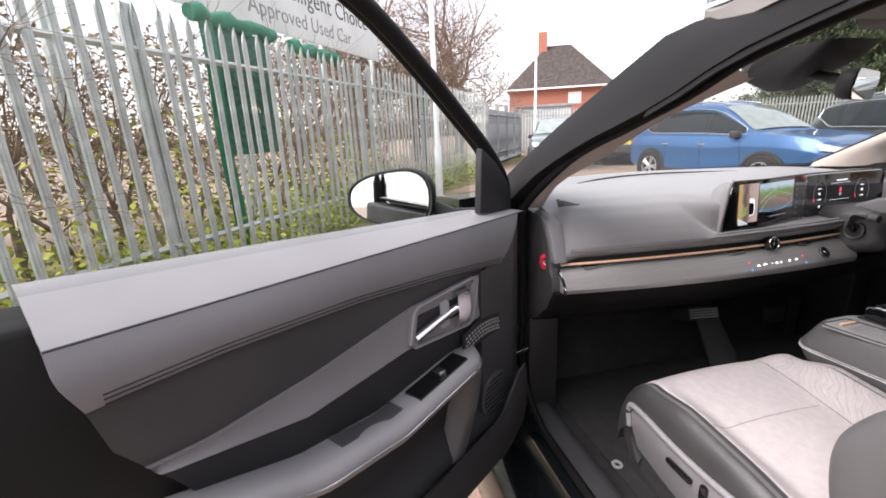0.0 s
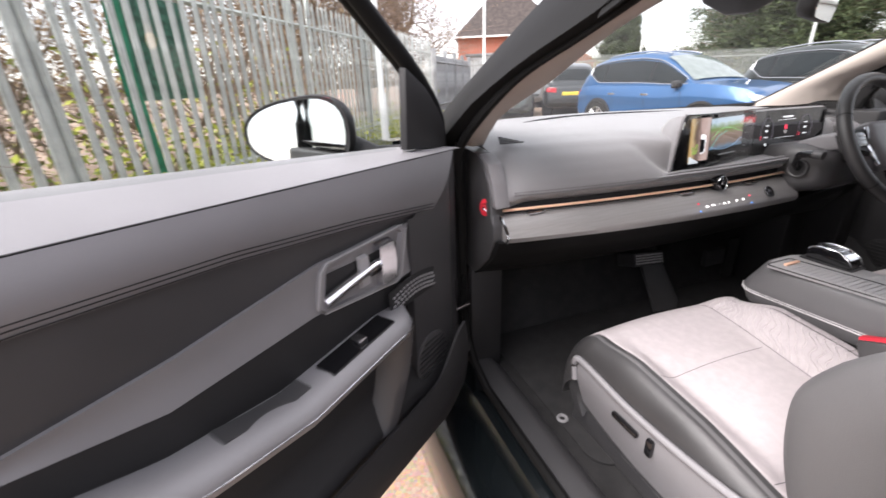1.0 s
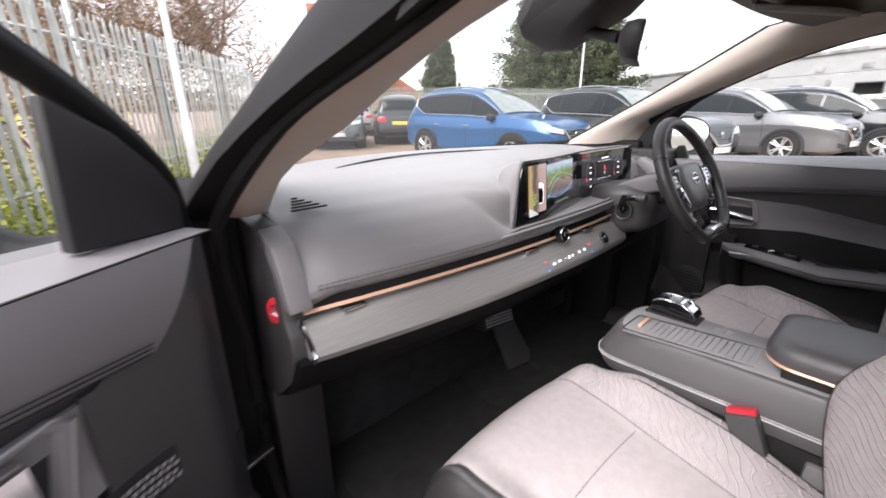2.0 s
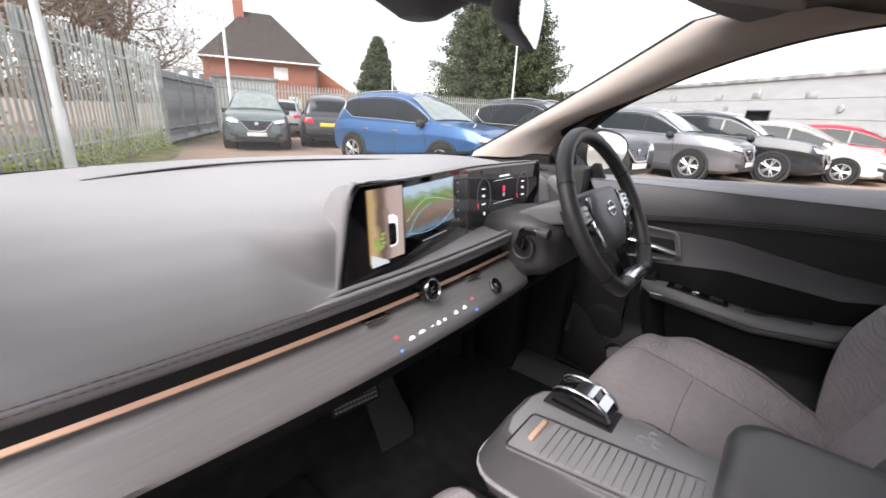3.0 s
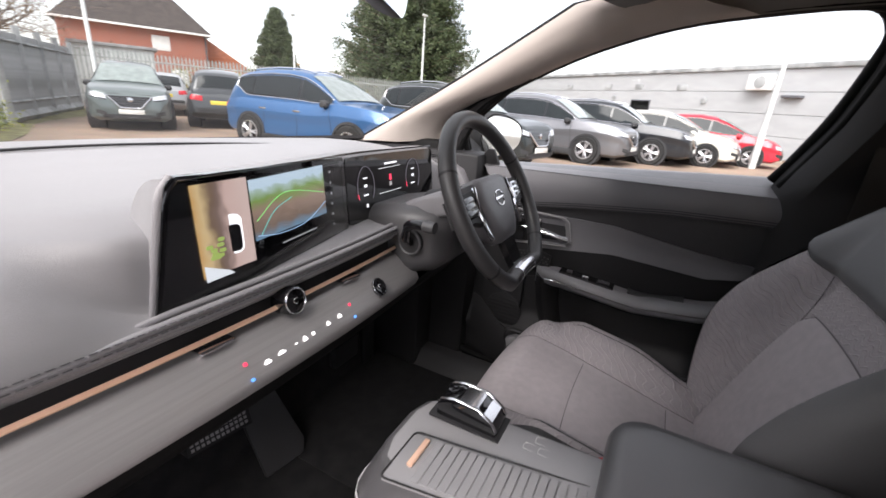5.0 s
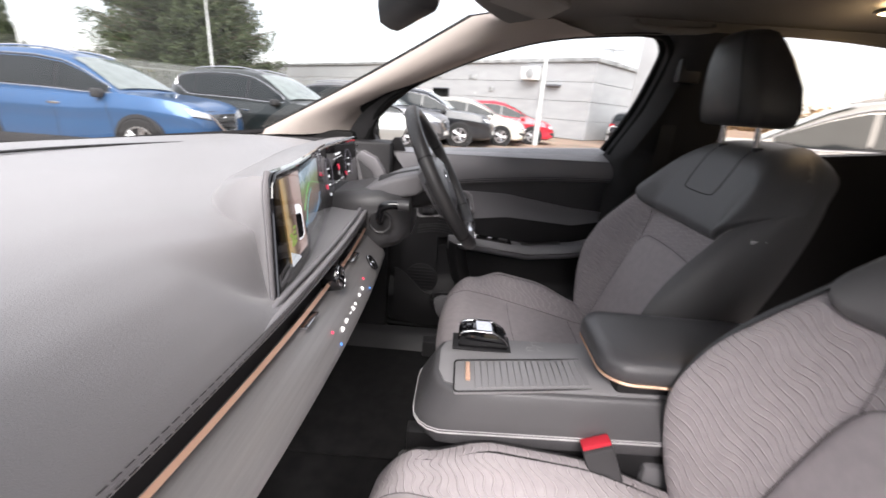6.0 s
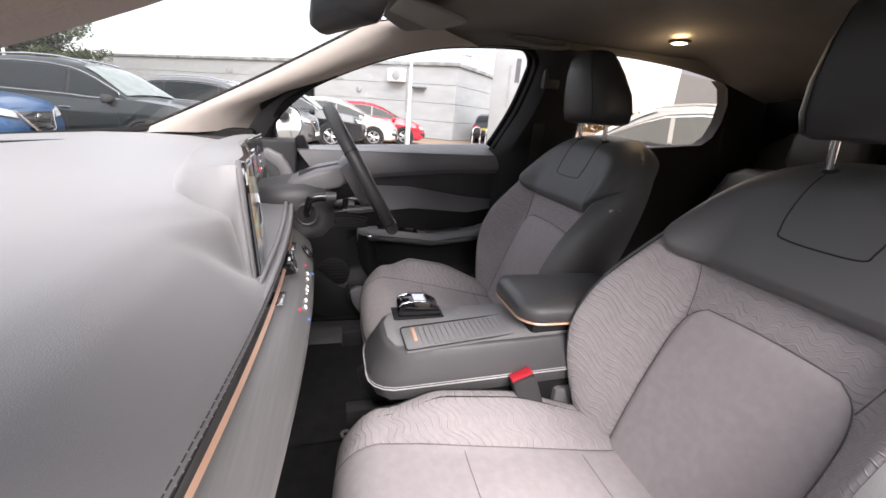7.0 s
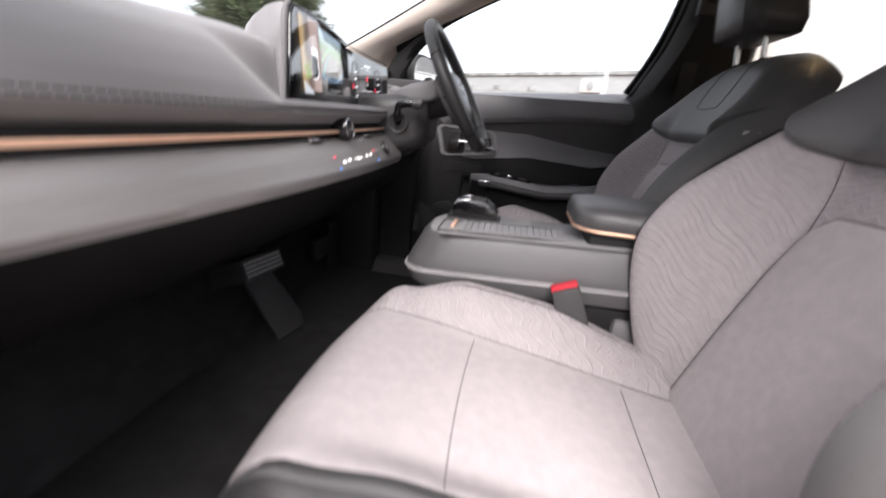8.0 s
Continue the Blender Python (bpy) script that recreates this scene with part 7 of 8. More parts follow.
part("roof", moved(box(-1.75, 1.75, -0.15, 3.1, 2.6, 2.75, 0.02), Matrix.Translation((11.6, 24.2, G)) @ Matrix.Rotation(radians(-26), 4, "Z")), SHEET, shed)

# ---- grey workshop ----
CLAD = material("pale_grey_cladding", (0.40, 0.41, 0.417), 0.55, vary=0.06, scale=1.2, stretch=(1, 1, 3))
shop = thing("workshop", "long low pale grey clad workshop building", "building", (25, 0, G))
a0 = radians(49)
bmx = Matrix.Translation((21.6, -6.35, G)) @ Matrix.Rotation(a0, 4, "Z")
H = 3.75
core = part("wall", moved(box(0.05, 34, -11.9, -0.05, 0, H - 0.1), bmx), CLAD, shop, "pale grey clad walls", smooth=0)
for k in range(4):
    part("clad_panel", moved(box(0, 34, -0.05, 0.02, 0.02 + k * 0.93, 0.93 + k * 0.93, 0.008, 1), bmx), CLAD, core)
    part("clad_panel", moved(box(-0.05, 0.03, -12, 0, 0.02 + k * 0.93, 0.93 + k * 0.93, 0.008, 1), bmx), CLAD, core)
part("roof_edge", moved(box(-0.15, 34.2, -12.1, 0.12, H - 0.02, H + 0.18, 0.02), bmx), SHEET, shop, "grey roof edge trim")
for x, w, h, z in ((9.6, 1.5, 0.62, 2.0), (14.2, 0.9, 0.62, 2.0)):
    win = part("window", moved(box(x, x + w, 0.02, 0.06, z - h / 2, z + h / 2, 0.01), bmx), SIGN_GREY, shop, "dark grey window")
    part("pane", moved(box(x + 0.06, x + w - 0.06, 0.05, 0.07, z - h / 2 + 0.06, z + h / 2 - 0.06), bmx), GLOSS_BLACK, win)
ac = part("air_unit", moved(box(3.0, 4.0, 0.03, 0.42, 2.85, 3.50, 0.03), bmx), WHITE_PAINT, shop, "white air conditioning unit")
part("fan", disc(0.26, 0.02, 24, 0.005, bmx @ Matrix(((1, 0, 0, 3.42), (0, 0, 1, 0.42), (0, 1, 0, 3.17), (0, 0, 0, 1)))), SHEET, ac, "grey fan grille")
for x, z in ((7.4, 2.85), (10.4, 2.9), (13.0, 2.9), (17.0, 2.9)):
    part("vent", moved(box(x, x + 0.6, 0.02, 0.05, z, z + 0.28, 0.01), bmx), SHEET, shop, "wall vent")
for x in (6.2, 12.6):
    part("bulkhead_lamp", disc(0.16, 0.06, 16, 0.01, bmx @ Matrix(((1, 0, 0, x), (0, 0, 1, 0.03), (0, 1, 0, 2.35), (0, 0, 0, 1)))), SHEET, shop, "round wall lamp")
part("conduit", moved(tube([(2.9, 0.06, 1.4), (2.9, 0.06, 3.7)], 0.04, 6), bmx), SHEET, shop)
part("bracket", moved(box(1.7, 2.5, 0.02, 0.25, 2.55, 2.65, 0.01), bmx), SIGN_GREY, shop)
TOTEM_SHEET = material("pale_grey_totem_sheet", (0.33, 0.335, 0.34), 0.5, vary=0.06, scale=2)
totem = thing("totem_sign", "tall pale totem sign with vertical grey lettering", "sign", (18.5, -7.6, G))
tv = Vector((-0.94, 0.34, 0)).normalized()
tm = Matrix((Vector((-0.34, -0.94, 0)), Vector((0, 0, 1)), tv)).transposed().to_4x4()
tm.translation = (18.3, -7.15, G)
part("slab", moved(box(0, 1.9, 0, 5.2, -0.3, 0, 0.02), tm), TOTEM_SHEET, totem, "pale grey slab")
rot = Matrix.Rotation(radians(-90), 4, "Z")
lettering("writing", "Intelligent Choice", 0.29, tm @ Matrix.Translation((0.98, 0.12, 0.004)) @ rot, SIGN_GREY, totem)
lettering("writing", "Approved Used Car", 0.22, tm @ Matrix.Translation((0.68, 1.85, 0.004)) @ rot, material("faded_grey_lettering", (0.19, 0.19, 0.20), 0.6), totem)
part("name_bar", moved(box(0.98, 1.19, 2.95, 3.95, 0, 0.006), tm), SIGN_GREY, totem, "plain grey bar")
for k in range(2):
    hoop = thing("cycle_hoop", "white steel hoop barrier by the building", "hoop barrier", (20.2 + 0.5 * k, -7.3 - 0.9 * k, G), "hoops")
    c = Vector((20.2 + 0.5 * k, -7.3 - 0.9 * k, G))
    w = Vector((0.42, -0.55, 0)).normalized() * 0.35
    part("tube", tube(smooth_line([c - w, c - w + Vector((0, 0, 0.7)), c + Vector((0, 0, 0.85)), c + w + Vector((0, 0, 0.7)), c + w], 16), 0.03, 8), WHITE_PAINT, hoop)
hall = thing("hall", "large pale grey hall in the distance", "building", (32, -31, G))
part("wall", moved(box(0, 20, -14, 0, 0, 6.6), Matrix.Translation((28.0, -26.0, G)) @ Matrix.Rotation(radians(-110), 4, "Z")), CLAD, hall, smooth=0)
part("roof", moved(box(-0.2, 20.2, -14.2, 0.2, 6.6, 6.8), Matrix.Translation((28.0, -26.0, G)) @ Matrix.Rotation(radians(-110), 4, "Z")), SHEET, hall, smooth=0)
pyl = thing("pylon", "distant lattice electricity pylon", "pylon", (145, -45, G))
bm = bmesh.new()
for sx, sy in ((-1, -1), (1, -1), (1, 1), (-1, 1)):
    tube([(145 + sx * 2.5, -45 + sy * 2.5, G), (145 + sx * 0.5, -45 + sy * 0.5, 22)], 0.14, 4, bm)
for k in range(9):
    z = 2 + 2.2 * k
    w = 2.5 - 2.0 * z / 22
    tube([(145 - w, -45 + w, z), (145 + w, -45 - w, z + 1.8)], 0.09, 3, bm)
    tube([(145 + w, -45 - w, z), (145 - w, -45 + w, z + 1.8)], 0.09, 3, bm)
for z in (14, 17.5, 21):
    tube([(145, -49, z), (145, -41, z)], 0.16, 4, bm)
part("lattice", bm, SHEET, pyl)
spots = [Vector((150 * math.sin(a), 150 * math.cos(a), G + abs(rs.gauss(0, 1)) * (2.2 + 0.9 * math.sin(a * 9)))) for a in [rs.uniform(radians(-40), radians(170)) for k in range(15000)]]
tagged(leaves("distant_trees", spots, 1.0, LEAF_BROWN, seed=13), "low brown line of distant trees on the horizon", "distant trees", kind="stuff")

# ---- parked cars ----
TYRE = material("tyre_rubber", (0.018, 0.018, 0.018), 0.85, vary=0.2)
ALLOY = material("silver_alloy", (0.60, 0.60, 0.62), 0.3, metal=0.8, vary=0.08)
CAR_GLASS = material("dark_car_glass", (0.020, 0.024, 0.026), 0.06, coat=0.0, spec=0.22, vary=0.1, rough_vary=0.02)
# the sky's reflection is painted into this pale base colour
SKY_TONED_GLASS = material("sky_toned_car_windscreen", (0.20, 0.235, 0.225), 0.08, coat=0.6, vary=0.15, rough_vary=0.02)
CLADDING = material("black_cladding", (0.03, 0.03, 0.032), 0.7, vary=0.15)
HEAD_LAMP = material("clear_headlamp", (0.70, 0.72, 0.75), 0.1, metal=0.5, vary=0.2, scale=30)
TAIL_LAMP = material("red_tail_lamp", (0.50, 0.02, 0.03), 0.15, vary=0.1)
PLATE_Y, PLATE_W = material("yellow_plate", (0.75, 0.58, 0.08), 0.5), material("white_plate", (0.75, 0.75, 0.72), 0.5)


def paint(name, color, metal=0.3):
    return material(name, color, 0.30, metal=metal, coat=0.6, vary=0.03, rough_vary=0.03, scale=1.5)


WHEEL = {}


def wheel_meshes(r):
    if r in WHEEL:
        return WHEEL[r]
    ring = lambda rad, y: [Vector((rad * math.cos(2 * math.pi * k / 28), y, rad * math.sin(2 * math.pi * k / 28))) for k in range(28)]
    bm = loft([ring(r * 0.64, -0.09), ring(r * 0.94, -0.10), ring(r, -0.06), ring(r, 0.06), ring(r * 0.94, 0.10), ring(r * 0.64, 0.09)], caps=False)
    tyre = bpy.data.meshes.new("tyre")
    bmesh.ops.recalc_face_normals(bm, faces=bm.faces)
    bm.to_mesh(tyre)
    bm.free()
    shade(tyre, 50)
    tyre.materials.append(TYRE)
    bm = loft([ring(r * 0.66, -0.085), ring(r * 0.66, -0.100), ring(r * 0.60, -0.100), ring(r * 0.58, -0.06), ring(r * 0.58, 0.02)], caps=False)
    for k in range(5):
        for da in (-0.16, 0.16):
            a = 2 * math.pi * k / 5 + da
            c = Vector((math.cos(a), 0, math.sin(a)))
            tube([c * 0.03 + Vector((0, -0.085, 0)), c * r * 0.62 + Vector((0, -0.092, 0))], [0.024, 0.017], 6, bm)
    disc(r * 0.15, 0.03, 16, 0.004, Matrix(((1, 0, 0, 0), (0, 0, -1, -0.075), (0, 1, 0, 0), (0, 0, 0, 1))), bm)
    rim = bpy.data.meshes.new("rim")
    bm.to_mesh(rim)
    bm.free()
    shade(rim, 40)
    rim.materials.append(ALLOY)
    bm = disc(r * 0.60, 0.01, 20, 0, Matrix(((1, 0, 0, 0), (0, 0, -1, -0.03), (0, 1, 0, 0), (0, 0, 0, 1))))
    hub = bpy.data.meshes.new("brake")
    bm.to_mesh(hub)
    bm.free()
    hub.materials.append(CLADDING)
    WHEEL[r] = (tyre, rim, hub)
    return WHEEL[r]


SUV = dict(
    top=[(-2.30, 0.62), (-2.26, 0.92), (-2.16, 1.02), (-1.6, 1.07), (-0.6, 1.05), (0.4, 1.04), (0.95, 1.10), (1.35, 1.085), (1.8, 1.045), (2.05, 0.995), (2.20, 0.925), (2.29, 0.80), (2.33, 0.60)],
    low=[(-2.30, 0.45), (-2.1, 0.30), (-1.0, 0.22), (1.2, 0.22), (2.1, 0.23), (2.33, 0.30)],
    wide=[(-2.30, 0.70), (-2.2, 0.80), (-1.8, 0.89), (-0.5, 0.91), (0.8, 0.91), (1.6, 0.905), (2.0, 0.875), (2.18, 0.81), (2.28, 0.71), (2.33, 0.60)],
    roof=[(-2.20, 1.03), (-2.08, 1.30), (-1.92, 1.54), (-1.5, 1.64), (-0.9, 1.69), (-0.35, 1.69), (0.10, 1.63), (0.42, 1.49), (0.78, 1.27), (1.08, 1.08)],
    wheel=0.36, base=1.353, track=0.79)
HATCH = dict(
    top=[(-2.15, 0.62), (-2.12, 0.90), (-2.02, 0.98), (-1.4, 1.03), (-0.4, 1.00), (0.5, 0.96), (1.1, 0.98), (1.5, 0.935), (1.82, 0.86), (2.02, 0.76), (2.11, 0.65), (2.15, 0.50)],
    low=[(-2.15, 0.42), (-1.9, 0.26), (-1.0, 0.18), (1.2, 0.18), (1.95, 0.20), (2.15, 0.30)],
    wide=[(-2.15, 0.66), (-2.0, 0.78), (-1.6, 0.86), (0.8, 0.87), (1.5, 0.855), (1.85, 0.80), (2.05, 0.70), (2.15, 0.57)],
    roof=[(-2.06, 0.99), (-1.92, 1.22), (-1.6, 1.43), (-1.1, 1.52), (-0.4, 1.55), (0.05, 1.50), (0.45, 1.36), (0.9, 1.14), (1.22, 0.98)],
    wheel=0.325, base=1.35, track=0.76)


def build_car(label, shape, colour, rails=True, strip=False):
    car = thing("car", label, "car", (0, 0, 0), "parked cars")
    T, L, W, RF = shape["top"], shape["low"], shape["wide"], shape["roof"]
    x0, x1 = T[0][0], T[-1][0]

    def section(x):
        zt, zb, w = lerp(T, x), lerp(L, x), lerp(W, x)
        h = zt - zb
        return [(0.0, zb), (w * 0.80, zb + 0.002), (w * 0.955, zb + 0.10 * h), (w * 0.985, zb + 0.26 * h), (w * 0.962, zb + 0.46 * h), (w * 0.968, zb + 0.60 * h), (w * 1.0, zb + 0.72 * h), (w * 0.992, zb + 0.75 * h), (w * 0.955, zb + 0.88 * h), (w * 0.90, zt - 0.012), (w * 0.70, zt + 0.010), (w * 0.62, zt + 0.016), (w * 0.57, zt + 0.010), (0.0, zt + 0.028)]

    def flank(x, z):
        return lerp([(zz, yy) for yy, zz in section(x)], z)

    def end_on(y, z, out, s):
        """The skin of the nose (s = 1) or the tail (s = -1) at a height and a distance from the middle."""
        inside = lambda x: lerp(L, x) < z < lerp(T, x) + 0.01 and abs(y) < flank(x, z)
        a = x1 if s > 0 else x0
        while not inside(a) and abs(a) > 1.2:
            a -= s * 0.04
        b = a + s * 0.04
        for _ in range(5):
            c = (a + b) / 2
            a, b = (c, b) if inside(c) else (a, c)
        return Vector((a + s * out, y, z))
    rings = []
    for k in range(57):
        f = k / 56
        x = x0 + (x1 - x0) * (0.5 - 0.5 * math.cos(math.pi * f))
        half = section(x)
        rings.append([Vector((x, y, z)) for y, z in half] + [Vector((x, -y, z)) for y, z in reversed(half[1:-1])])
    part("body", loft(rings), colour, car, smooth=35)
    # cabin
    rings, xs = [], [RF[0][0] + (RF[-1][0] - RF[0][0]) * k / 30 for k in range(31)]

    def cabin(x):
        zb = lerp(T, x) - 0.03
        zt = max(zb + 0.012, lerp(RF, x))
        wb = lerp(W, x) * 0.885
        wt = wb - 0.33 * (zt - zb)
        return zb, zt, wb, wt
    for x in xs:
        zb, zt, wb, wt = cabin(x)
        half = [(wb, zb), (wb - 0.05 * (zt - zb), zb + 0.25 * (zt - zb)), (wt + 0.07 * (zt - zb), zb + 0.80 * (zt - zb)), (wt * 0.94, zb + 0.955 * (zt - zb)), (wt * 0.72, zt), (0, zt + 0.022)]
        rings.append([Vector((x, y, z)) for y, z in half] + [Vector((x, -y, z)) for y, z in reversed(half[:-1])])
    part("cabin", loft(rings, caps=True), colour, car, "painted roof and pillars", smooth=40)

    def side(x, f, s, out=0.010):
        zb, zt, wb, wt = cabin(x)
        z = zb + (zt - zb) * f
        y = lerp([(0.0, wb), (0.25, wb - 0.05 * (zt - zb)), (0.80, wt + 0.07 * (zt - zb)), (0.955, wt * 0.94)], f)
        return Vector((x, s * (y + out), z))
    rx = [x for x, z in RF]
    ra, rb = rx[1] + 0.20, rx[-1] - 0.22
    spans = [(ra, ra + 0.52), (ra + 0.57, -0.02), (0.04, rb)]
    for s in (-1, 1):
        kick = lambda x: 0.15 + 0.40 * (1 - step(ra - 0.05, ra + 0.42, x))
        part("window_band", sheet(lambda u, v: side(ra - 0.02 + (rb - ra + 0.04) * u, kick(ra + (rb - ra) * u) + (0.83 - kick(ra + (rb - ra) * u)) * v, s, 0.006), 24, 4), GLOSS_BLACK, car, "black pillar covers", smooth=60)
        for a, b in spans:
            bm = sheet(lambda u, v: side(a + (b - a) * u, kick(a + (b - a) * u) + 0.04 + (0.75 - kick(a + (b - a) * u)) * v, s), 12, 4)
            part("window", bm, CAR_GLASS, car, "dark side window", smooth=60)
        line = [side(ra - 0.03 + (rb + 0.10 - ra) * k / 24, kick(ra - 0.03 + (rb + 0.10 - ra) * k / 24) - 0.02, s, 0.012) for k in range(25)] + [side(rb + 0.02 - (rb - ra + 0.02) * k / 20, 0.85, s, 0.012) for k in range(21)]
        part("window_trim", tube(line, 0.010 if rails else 0.006, 4, closed=True), CHROME if rails else GLOSS_BLACK, car, "bright window surround" if rails else "dark window surround")
        for xs_, lean in ((rb + 0.06, 0.10), (0.01, 0.02), (-0.98, -0.16)):
            part("door_seam", tube([(xs_ - lean * (zz - 0.4), s * (flank(xs_, zz) + 0.001), zz) for zz in [0.36 + 0.60 * k / 10 for k in range(11)]], 0.006, 4), CLADDING, car)
        # mirror, handles, cladding, arches
        mx = rb - 0.12
        p = side(mx, 0.10, s, 0.10)
        part("door_mirror", loft([[p + Vector((dx, s * (y - 0.02), z)) for y, z in rounded(0.20 * k, 0.14 * k, 0.04 * k, 3)] for dx, k in ((-0.05, 0.8), (-0.03, 1.0), (0.04, 0.95), (0.10, 0.5))]), CLADDING if not strip else colour, car, "door mirror", smooth=60)
        for hx in (-0.95, 0.02):
            part("door_handle", box(hx - 0.10, hx + 0.10, s * (lerp(W, hx) * 0.985) - 0.012, s * (lerp(W, hx) * 0.985) + 0.012, 0.865, 0.90, 0.008), CHROME if rails else colour, car, "door handle")
        part("sill_cladding", box(-shape["base"] + 0.30, shape["base"] - 0.30, min(s * 0.80, s * 0.915), max(s * 0.80, s * 0.915), 0.20, 0.36, 0.02), CLADDING, car, "black sill cladding")
        if rails:
            part("roof_rail", tube([side(x, 1.0, s, -0.16) + Vector((0, 0, 0.035)) for x in [-1.6 + 1.75 * k / 12 for k in range(13)]], 0.018, 5), CHROME, car, "silver roof rail")
        for wx in (-shape["base"], shape["base"]):
            r = shape["wheel"]
            yy = s * (shape["track"] + 0.03)
            ring = lambda rad, y: [Vector((wx + rad * math.cos(2 * math.pi * k / 28), y, r + rad * math.sin(2 * math.pi * k / 28))) for k in range(28)]
            yo = s * (lerp(W, wx * 0.98) + 0.012)
            part("wheel_arch", loft([ring(r * 1.19, s * 0.6), ring(r * 1.19, yo), ring(r * 1.06, yo), ring(r * 1.05, s * 0.6)], caps=False), CLADDING, car, "black wheel arch", smooth=40)
            # flat black disc stands in for the shade inside an open arch
            part("arch_shade_disc", disc(r * 1.07, 0.01, 28, 0, Matrix(((1, 0, 0, wx), (0, 0, 1, yo - s * 0.016), (0, 1, 0, r), (0, 0, 0, 1)))), PLASTIC_BLACK, car)
            tyre, rim, hub = wheel_meshes(r)
            m = Matrix.Translation((wx, s * (abs(yo) - 0.075), r)) @ (Matrix() if s < 0 else Matrix.Rotation(math.pi, 4, "Z"))
            w = put("wheel", tyre, None, car, "black tyre", at=m)
            put("rim", rim, None, w, "five-spoke alloy rim", at=m)
            put("brake", hub, None, w, at=m)
    # screens
    xa, xb = rx[-1] - 0.10, rx[-4] + 0.10

    def front(u, v, ends, inset):
        x = ends[0] + (ends[1] - ends[0]) * v
        zb, zt, wb, wt = cabin(x)
        y = (-1 + 2 * u) * (wt * 0.93 - inset)
        return Vector((x, y, zt + 0.022 * (1 - (2 * u - 1) ** 2) + 0.014 - 0.014 * (2 * u - 1) ** 4)) + Vector((0.012 if ends[0] > 0 else -0.012, 0, 0))
    part("windscreen", sheet(lambda u, v: front(u, v, (xa, xb), 0.0), 10, 8), SKY_TONED_GLASS, car, "windscreen", smooth=60)
    part("rear_window", sheet(lambda u, v: front(u, v, (rx[0] + 0.05, rx[2] - 0.05), 0.02), 10, 6), CAR_GLASS, car, "dark rear window", smooth=60)
    # nose
    nz = lerp(T, x1 - 0.13)
    nose = lambda y, z, out=0.0: end_on(y, z, out, 1)
    tail = lambda y, z, out=0.0: end_on(y, z, out, -1)
    gb = nz - 0.36
    part("grille", sheet(lambda u, v: nose((-1 + 2 * u) * (0.20 + 0.24 * v), gb + 0.27 * v, 0.008), 14, 7, (-0.03, 0, 0)), GLOSS_BLACK, car, "black grille", smooth=60)
    for k in range(4):
        zz = gb + 0.05 + 0.055 * k
        part("grille_bar", tube([nose((0.21 + 0.049 * k) * (-1 + 2 * i / 10), zz, 0.010) for i in range(11)], 0.006, 4), CLADDING, car)
    wing = [(0.47, nz - 0.08), (0.34, nz - 0.21), (0.23, nz - 0.345), (0.17, nz - 0.365), (0.0, nz - 0.368)]
    part("grille_trim", tube([nose(-y, z, 0.016) for y, z in wing] + [nose(y, z, 0.016) for y, z in reversed(wing[:-1])], 0.020, 6), CHROME, car, "bright grille wing", smooth=60)
    ow = 0.79 if rails or not strip else 0.72
    for s in (-1, 1):
        part("headlamp", sheet(lambda u, v: nose(s * (0.47 + (ow - 0.47) * u), nz - 0.175 + 0.055 * u + (0.095 + 0.02 * u) * v, 0.010), 10, 4, (-0.03, 0, 0)), HEAD_LAMP, car, "clear headlamp", smooth=60)
        part("lamp_brow", tube([nose(s * (0.47 + (ow - 0.47) * k / 8), nz - 0.180 + 0.055 * k / 8, 0.014) for k in range(9)], 0.009, 4), GLOSS_BLACK, car, "dark lamp edge")
        part("side_intake", sheet(lambda u, v: nose(s * (0.50 + 0.20 * u), 0.37 + 0.05 * u + 0.09 * v, 0.008), 6, 3, (-0.03, 0, 0)), CLADDING, car, "black side intake", smooth=60)
        part("tail_lamp", sheet(lambda u, v: tail(s * (0.46 + 0.32 * u), 0.79 + 0.03 * u + 0.14 * v, 0.012), 8, 4, (0.03, 0, 0)), TAIL_LAMP, car, "red tail lamp", smooth=60)
    part("bonnet_seam", tube([nose((-1 + 2 * k / 14) * 0.44, nz - 0.045, 0.003) for k in range(15)], 0.006, 4), CLADDING, car)
    part("lower_grille", sheet(lambda u, v: nose((-1 + 2 * u) * 0.58, 0.315 + 0.085 * v, 0.010), 12, 3, (-0.03, 0, 0)), CLADDING, car, "black lower grille", smooth=60)
    part("badge", disc(0.055, 0.012, 20, 0.003, facing(nose(0, nz - 0.17, 0.014), (1, 0, 0.1))), CHROME, car, "plain silver badge")
    part("number_plate", moved(box(-0.010, 0.012, -0.26, 0.26, -0.055, 0.055, 0.004), Matrix.Translation(nose(0, min(0.47, gb - 0.08), 0.010))), PLATE_W, car, "white plate")
    part("number_plate", moved(box(-0.012, 0.010, -0.26, 0.26, -0.055, 0.055, 0.004), Matrix.Translation(tail(0, 0.755, 0.008))), PLATE_Y, car, "yellow plate")
    part("rear_bumper", sheet(lambda u, v: tail((-1 + 2 * u) * 0.62, 0.50 + 0.10 * v, 0.014), 10, 3, (0.03, 0, 0)), CLADDING, car, "black rear bumper", smooth=60)
    return car


def park(car, x, y, heading):
    """Set a car down at a place of its middle, with the compass heading of its nose from the y axis."""
    car.matrix_basis = Matrix.Translation((x, y, G)) @ Matrix.Rotation(radians(90 - heading), 4, "Z")


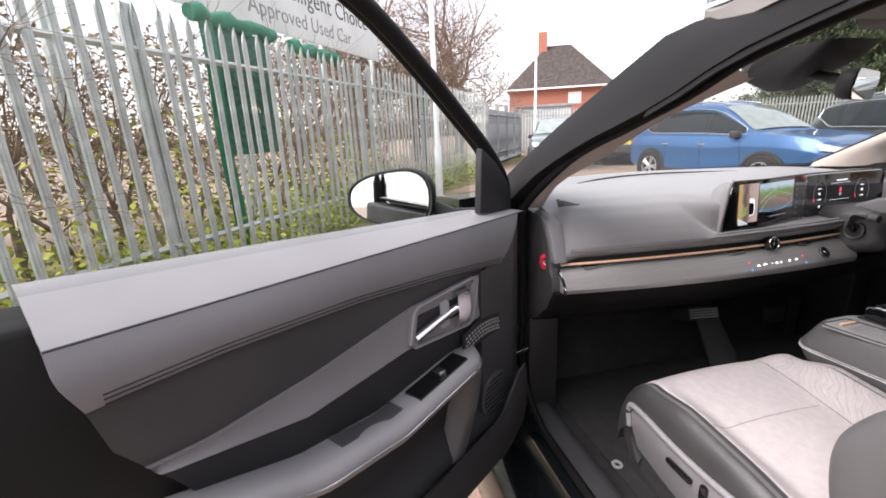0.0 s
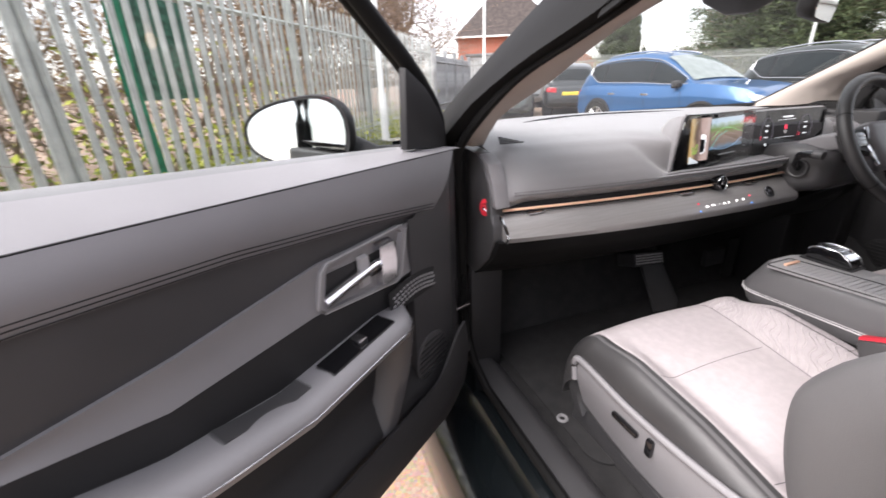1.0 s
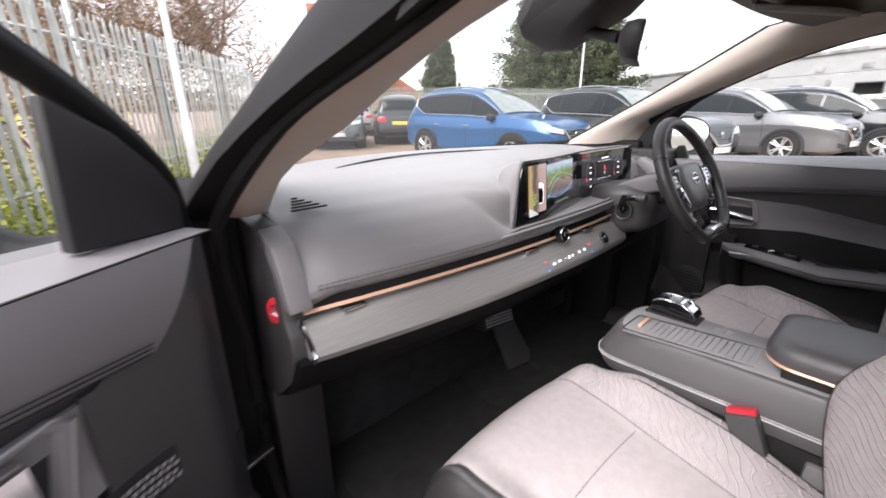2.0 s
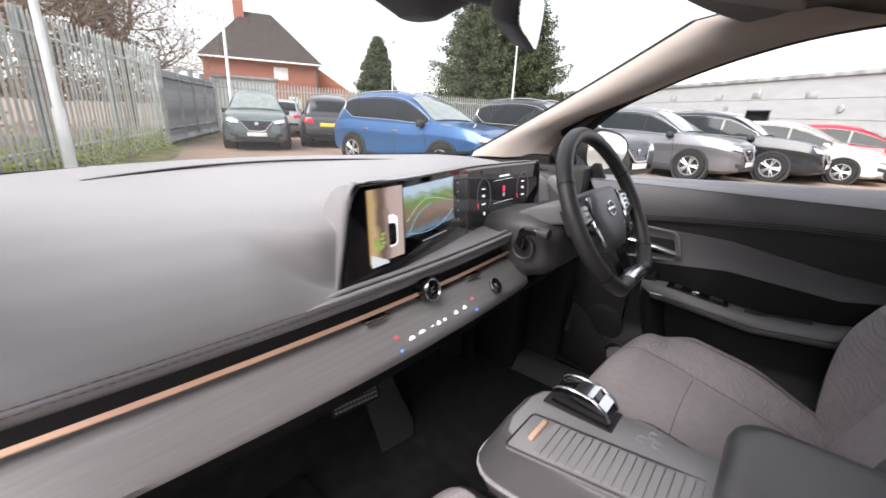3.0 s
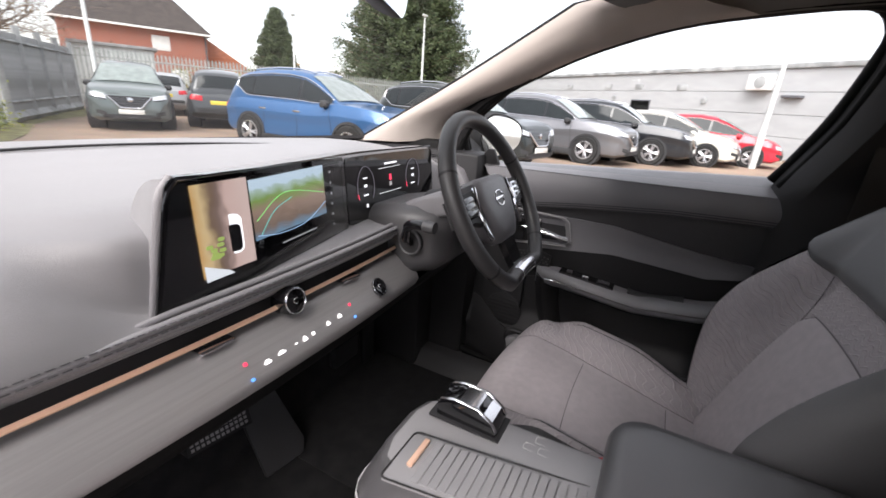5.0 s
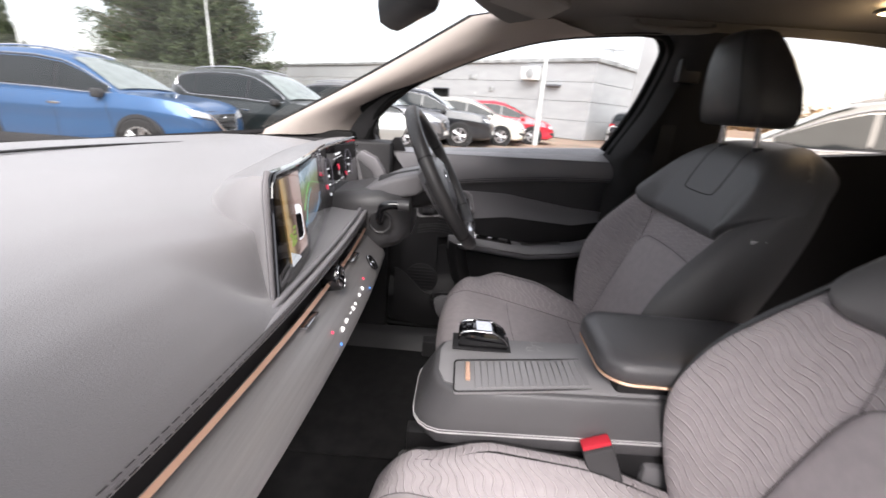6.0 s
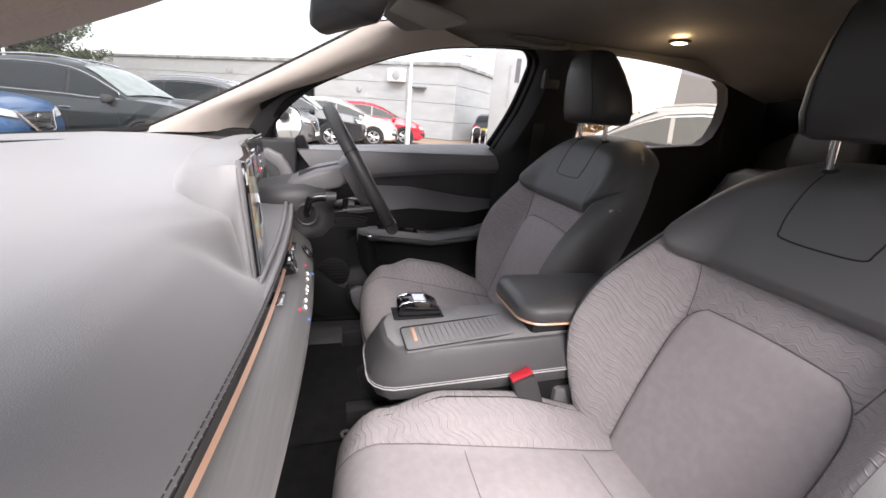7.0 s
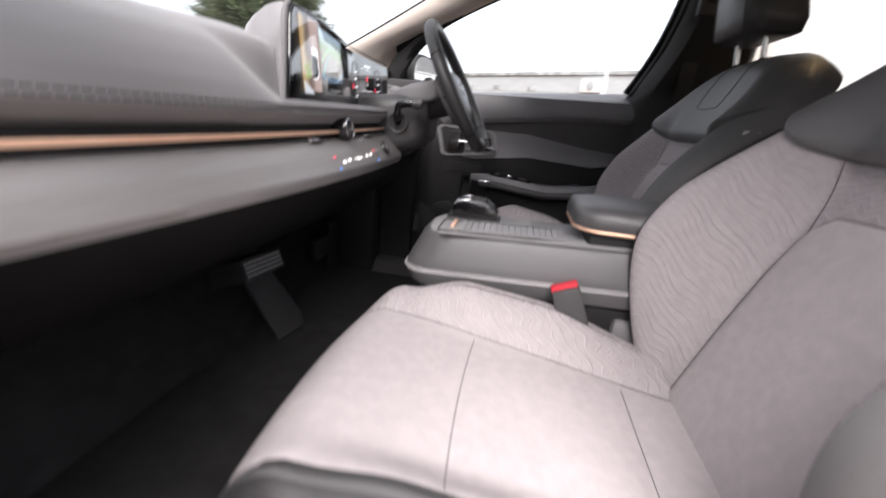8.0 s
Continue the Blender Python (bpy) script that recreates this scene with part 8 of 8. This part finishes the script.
park(build_car("blue family SUV with silver roof rails, parked", SUV, paint("blue_metallic", (0.034, 0.112, 0.265))), 6.97, 6.46, 178.3)
park(build_car("dark charcoal SUV with bright window trim, parked", SUV, paint("charcoal_metallic", (0.022, 0.028, 0.029))), 9.12, 4.22, 193)
park(build_car("silver SUV with alloy wheels, parked", SUV, paint("silver_metallic", (0.18, 0.18, 0.19), 0.5)), 12.52, 2.66, 190)
park(build_car("black SUV with alloy wheels, parked", SUV, paint("black_metallic", (0.018, 0.02, 0.024))), 14.4, 1.15, 188)
park(build_car("cream white hatchback, parked", HATCH, paint("cream_white", (0.62, 0.60, 0.53), 0.0), False, True), 15.9, -0.35, 190)
park(build_car("bright red hatchback, parked", HATCH, paint("bright_red", (0.55, 0.02, 0.04), 0.1), False, True), 17.6, -1.75, 190)
park(build_car("grey-green SUV with a broad bright grille, facing out", SUV, paint("grey_green_metallic", (0.12, 0.145, 0.145)), False), 6.65, 13.55, 208)
park(build_car("silver hatchback seen from behind, parked", HATCH, paint("pale_silver", (0.40, 0.41, 0.42), 0.4), False), 10.3, 18.3, 30)
park(build_car("dark SUV seen from behind, parked", SUV, paint("dark_blue_grey", (0.05, 0.055, 0.06)), False), 9.3, 13.3, 36)
park(build_car("pale silver SUV with bright window trim beside the driver's side", SUV, paint("champagne_silver", (0.42, 0.42, 0.41), 0.4)), 4.95, -5.1, 32)
park(build_car("dark van-like car seen from behind near the building", HATCH, paint("black_paint", (0.03, 0.03, 0.035)), False), 22.4, -9.0, 120)

# ---- outer body of the car ----
bm = sheet(lambda u, v: (-0.885 + 1.77 * u, 1.865 - 0.37 * (2 * u - 1) ** 2 - 0.10 * (1 - v) ** 2 + 0.05 * math.sin(math.pi * v), 0.12 + 0.75 * v), 20, 8, (0, -0.03, 0))
tagged(part("bodywork", bm, BODY_DARK, None, smooth=60), "dark painted front bumper of the car", "bumper", kind="structure")
bm = sheet(lambda u, v: (-0.86 + 1.72 * u, -2.16 + 0.20 * abs(2 * u - 1) ** 3 + 0.05 * v, 0.14 + 0.84 * v), 16, 6, (0, 0.03, 0))
tagged(part("bodywork", bm, BODY_DARK, None, smooth=60), "dark painted rear bumper and tailgate", "bumper", kind="structure")
bm = sheet(lambda u, v: ((-0.78 + 1.56 * u) * (1 - 0.22 * v), -2.10 + 0.16 * abs(2 * u - 1) ** 3 + 0.22 * v, 0.99 + 0.41 * v), 12, 5, (0, 0.02, 0))
tagged(part("bodywork", bm, GLOSS_BLACK, None, smooth=60), "dark sloping tailgate window", "tailgate", kind="structure")
AXLES = (1.06, -1.70)


def flank(side, y0, y1, axle):
    """Body side with a round wheel opening."""
    def f(u, v):
        y = y0 + (y1 - y0) * u
        low = 0.14
        d = abs(y - axle)
        if d < 0.40:
            low = 0.28 + math.sqrt(0.40 ** 2 - d * d)
        top = 1.00 if y < 0 else 0.98 - 0.06 * step(0.3, 1.5, y)
        z = low + (top - low) * v
        x = 0.885 + 0.025 * math.sin(math.pi * v) - 0.10 * step(1.2, 1.6, y) - 0.05 * step(-1.8, -2.1, y) if y > -1.8 or y > 0 else 0.885 + 0.025 * math.sin(math.pi * v) - 0.05 * step(1.8, 2.1, -y)
        return (side * x, y, z)
    return sheet(f, 44, 8, (-side * 0.02, 0, 0))


for side in (-1, 1):
    for y0, y1, axle in ((0.22, 1.50, AXLES[0]), (-2.10, -0.98, AXLES[1])):
        tagged(part("bodywork", flank(side, y0, y1, axle), BODY_DARK, None, smooth=50), "dark painted body side with a wheel arch", "body side", kind="structure")
    bm = sheet(lambda u, v: (side * (0.745 + 0.14 * u), -2.08 + 1.10 * v, 1.075 - 0.075 * u * u), 5, 8, (0, 0, -0.02))
    tagged(part("bodywork", bm, BODY_DARK, None, smooth=60), "dark painted shoulder below the rear window", "body side", kind="structure")
    for y in AXLES:
        w = thing("wheel", "black tyre on a silver alloy rim under the car", "wheel", (side * 0.80, y, G + 0.36), "car wheels")
        tyre, rim, hub = wheel_meshes(0.36)
        m = Matrix.Translation((side * 0.80, y, G + 0.36)) @ Matrix.Rotation(math.pi / 2 if side > 0 else -math.pi / 2, 4, "Z")
        put("tyre", tyre, None, w, at=m)
        put("rim", rim, None, w, "silver alloy rim", at=m)
        put("brake", hub, None, w, at=m)
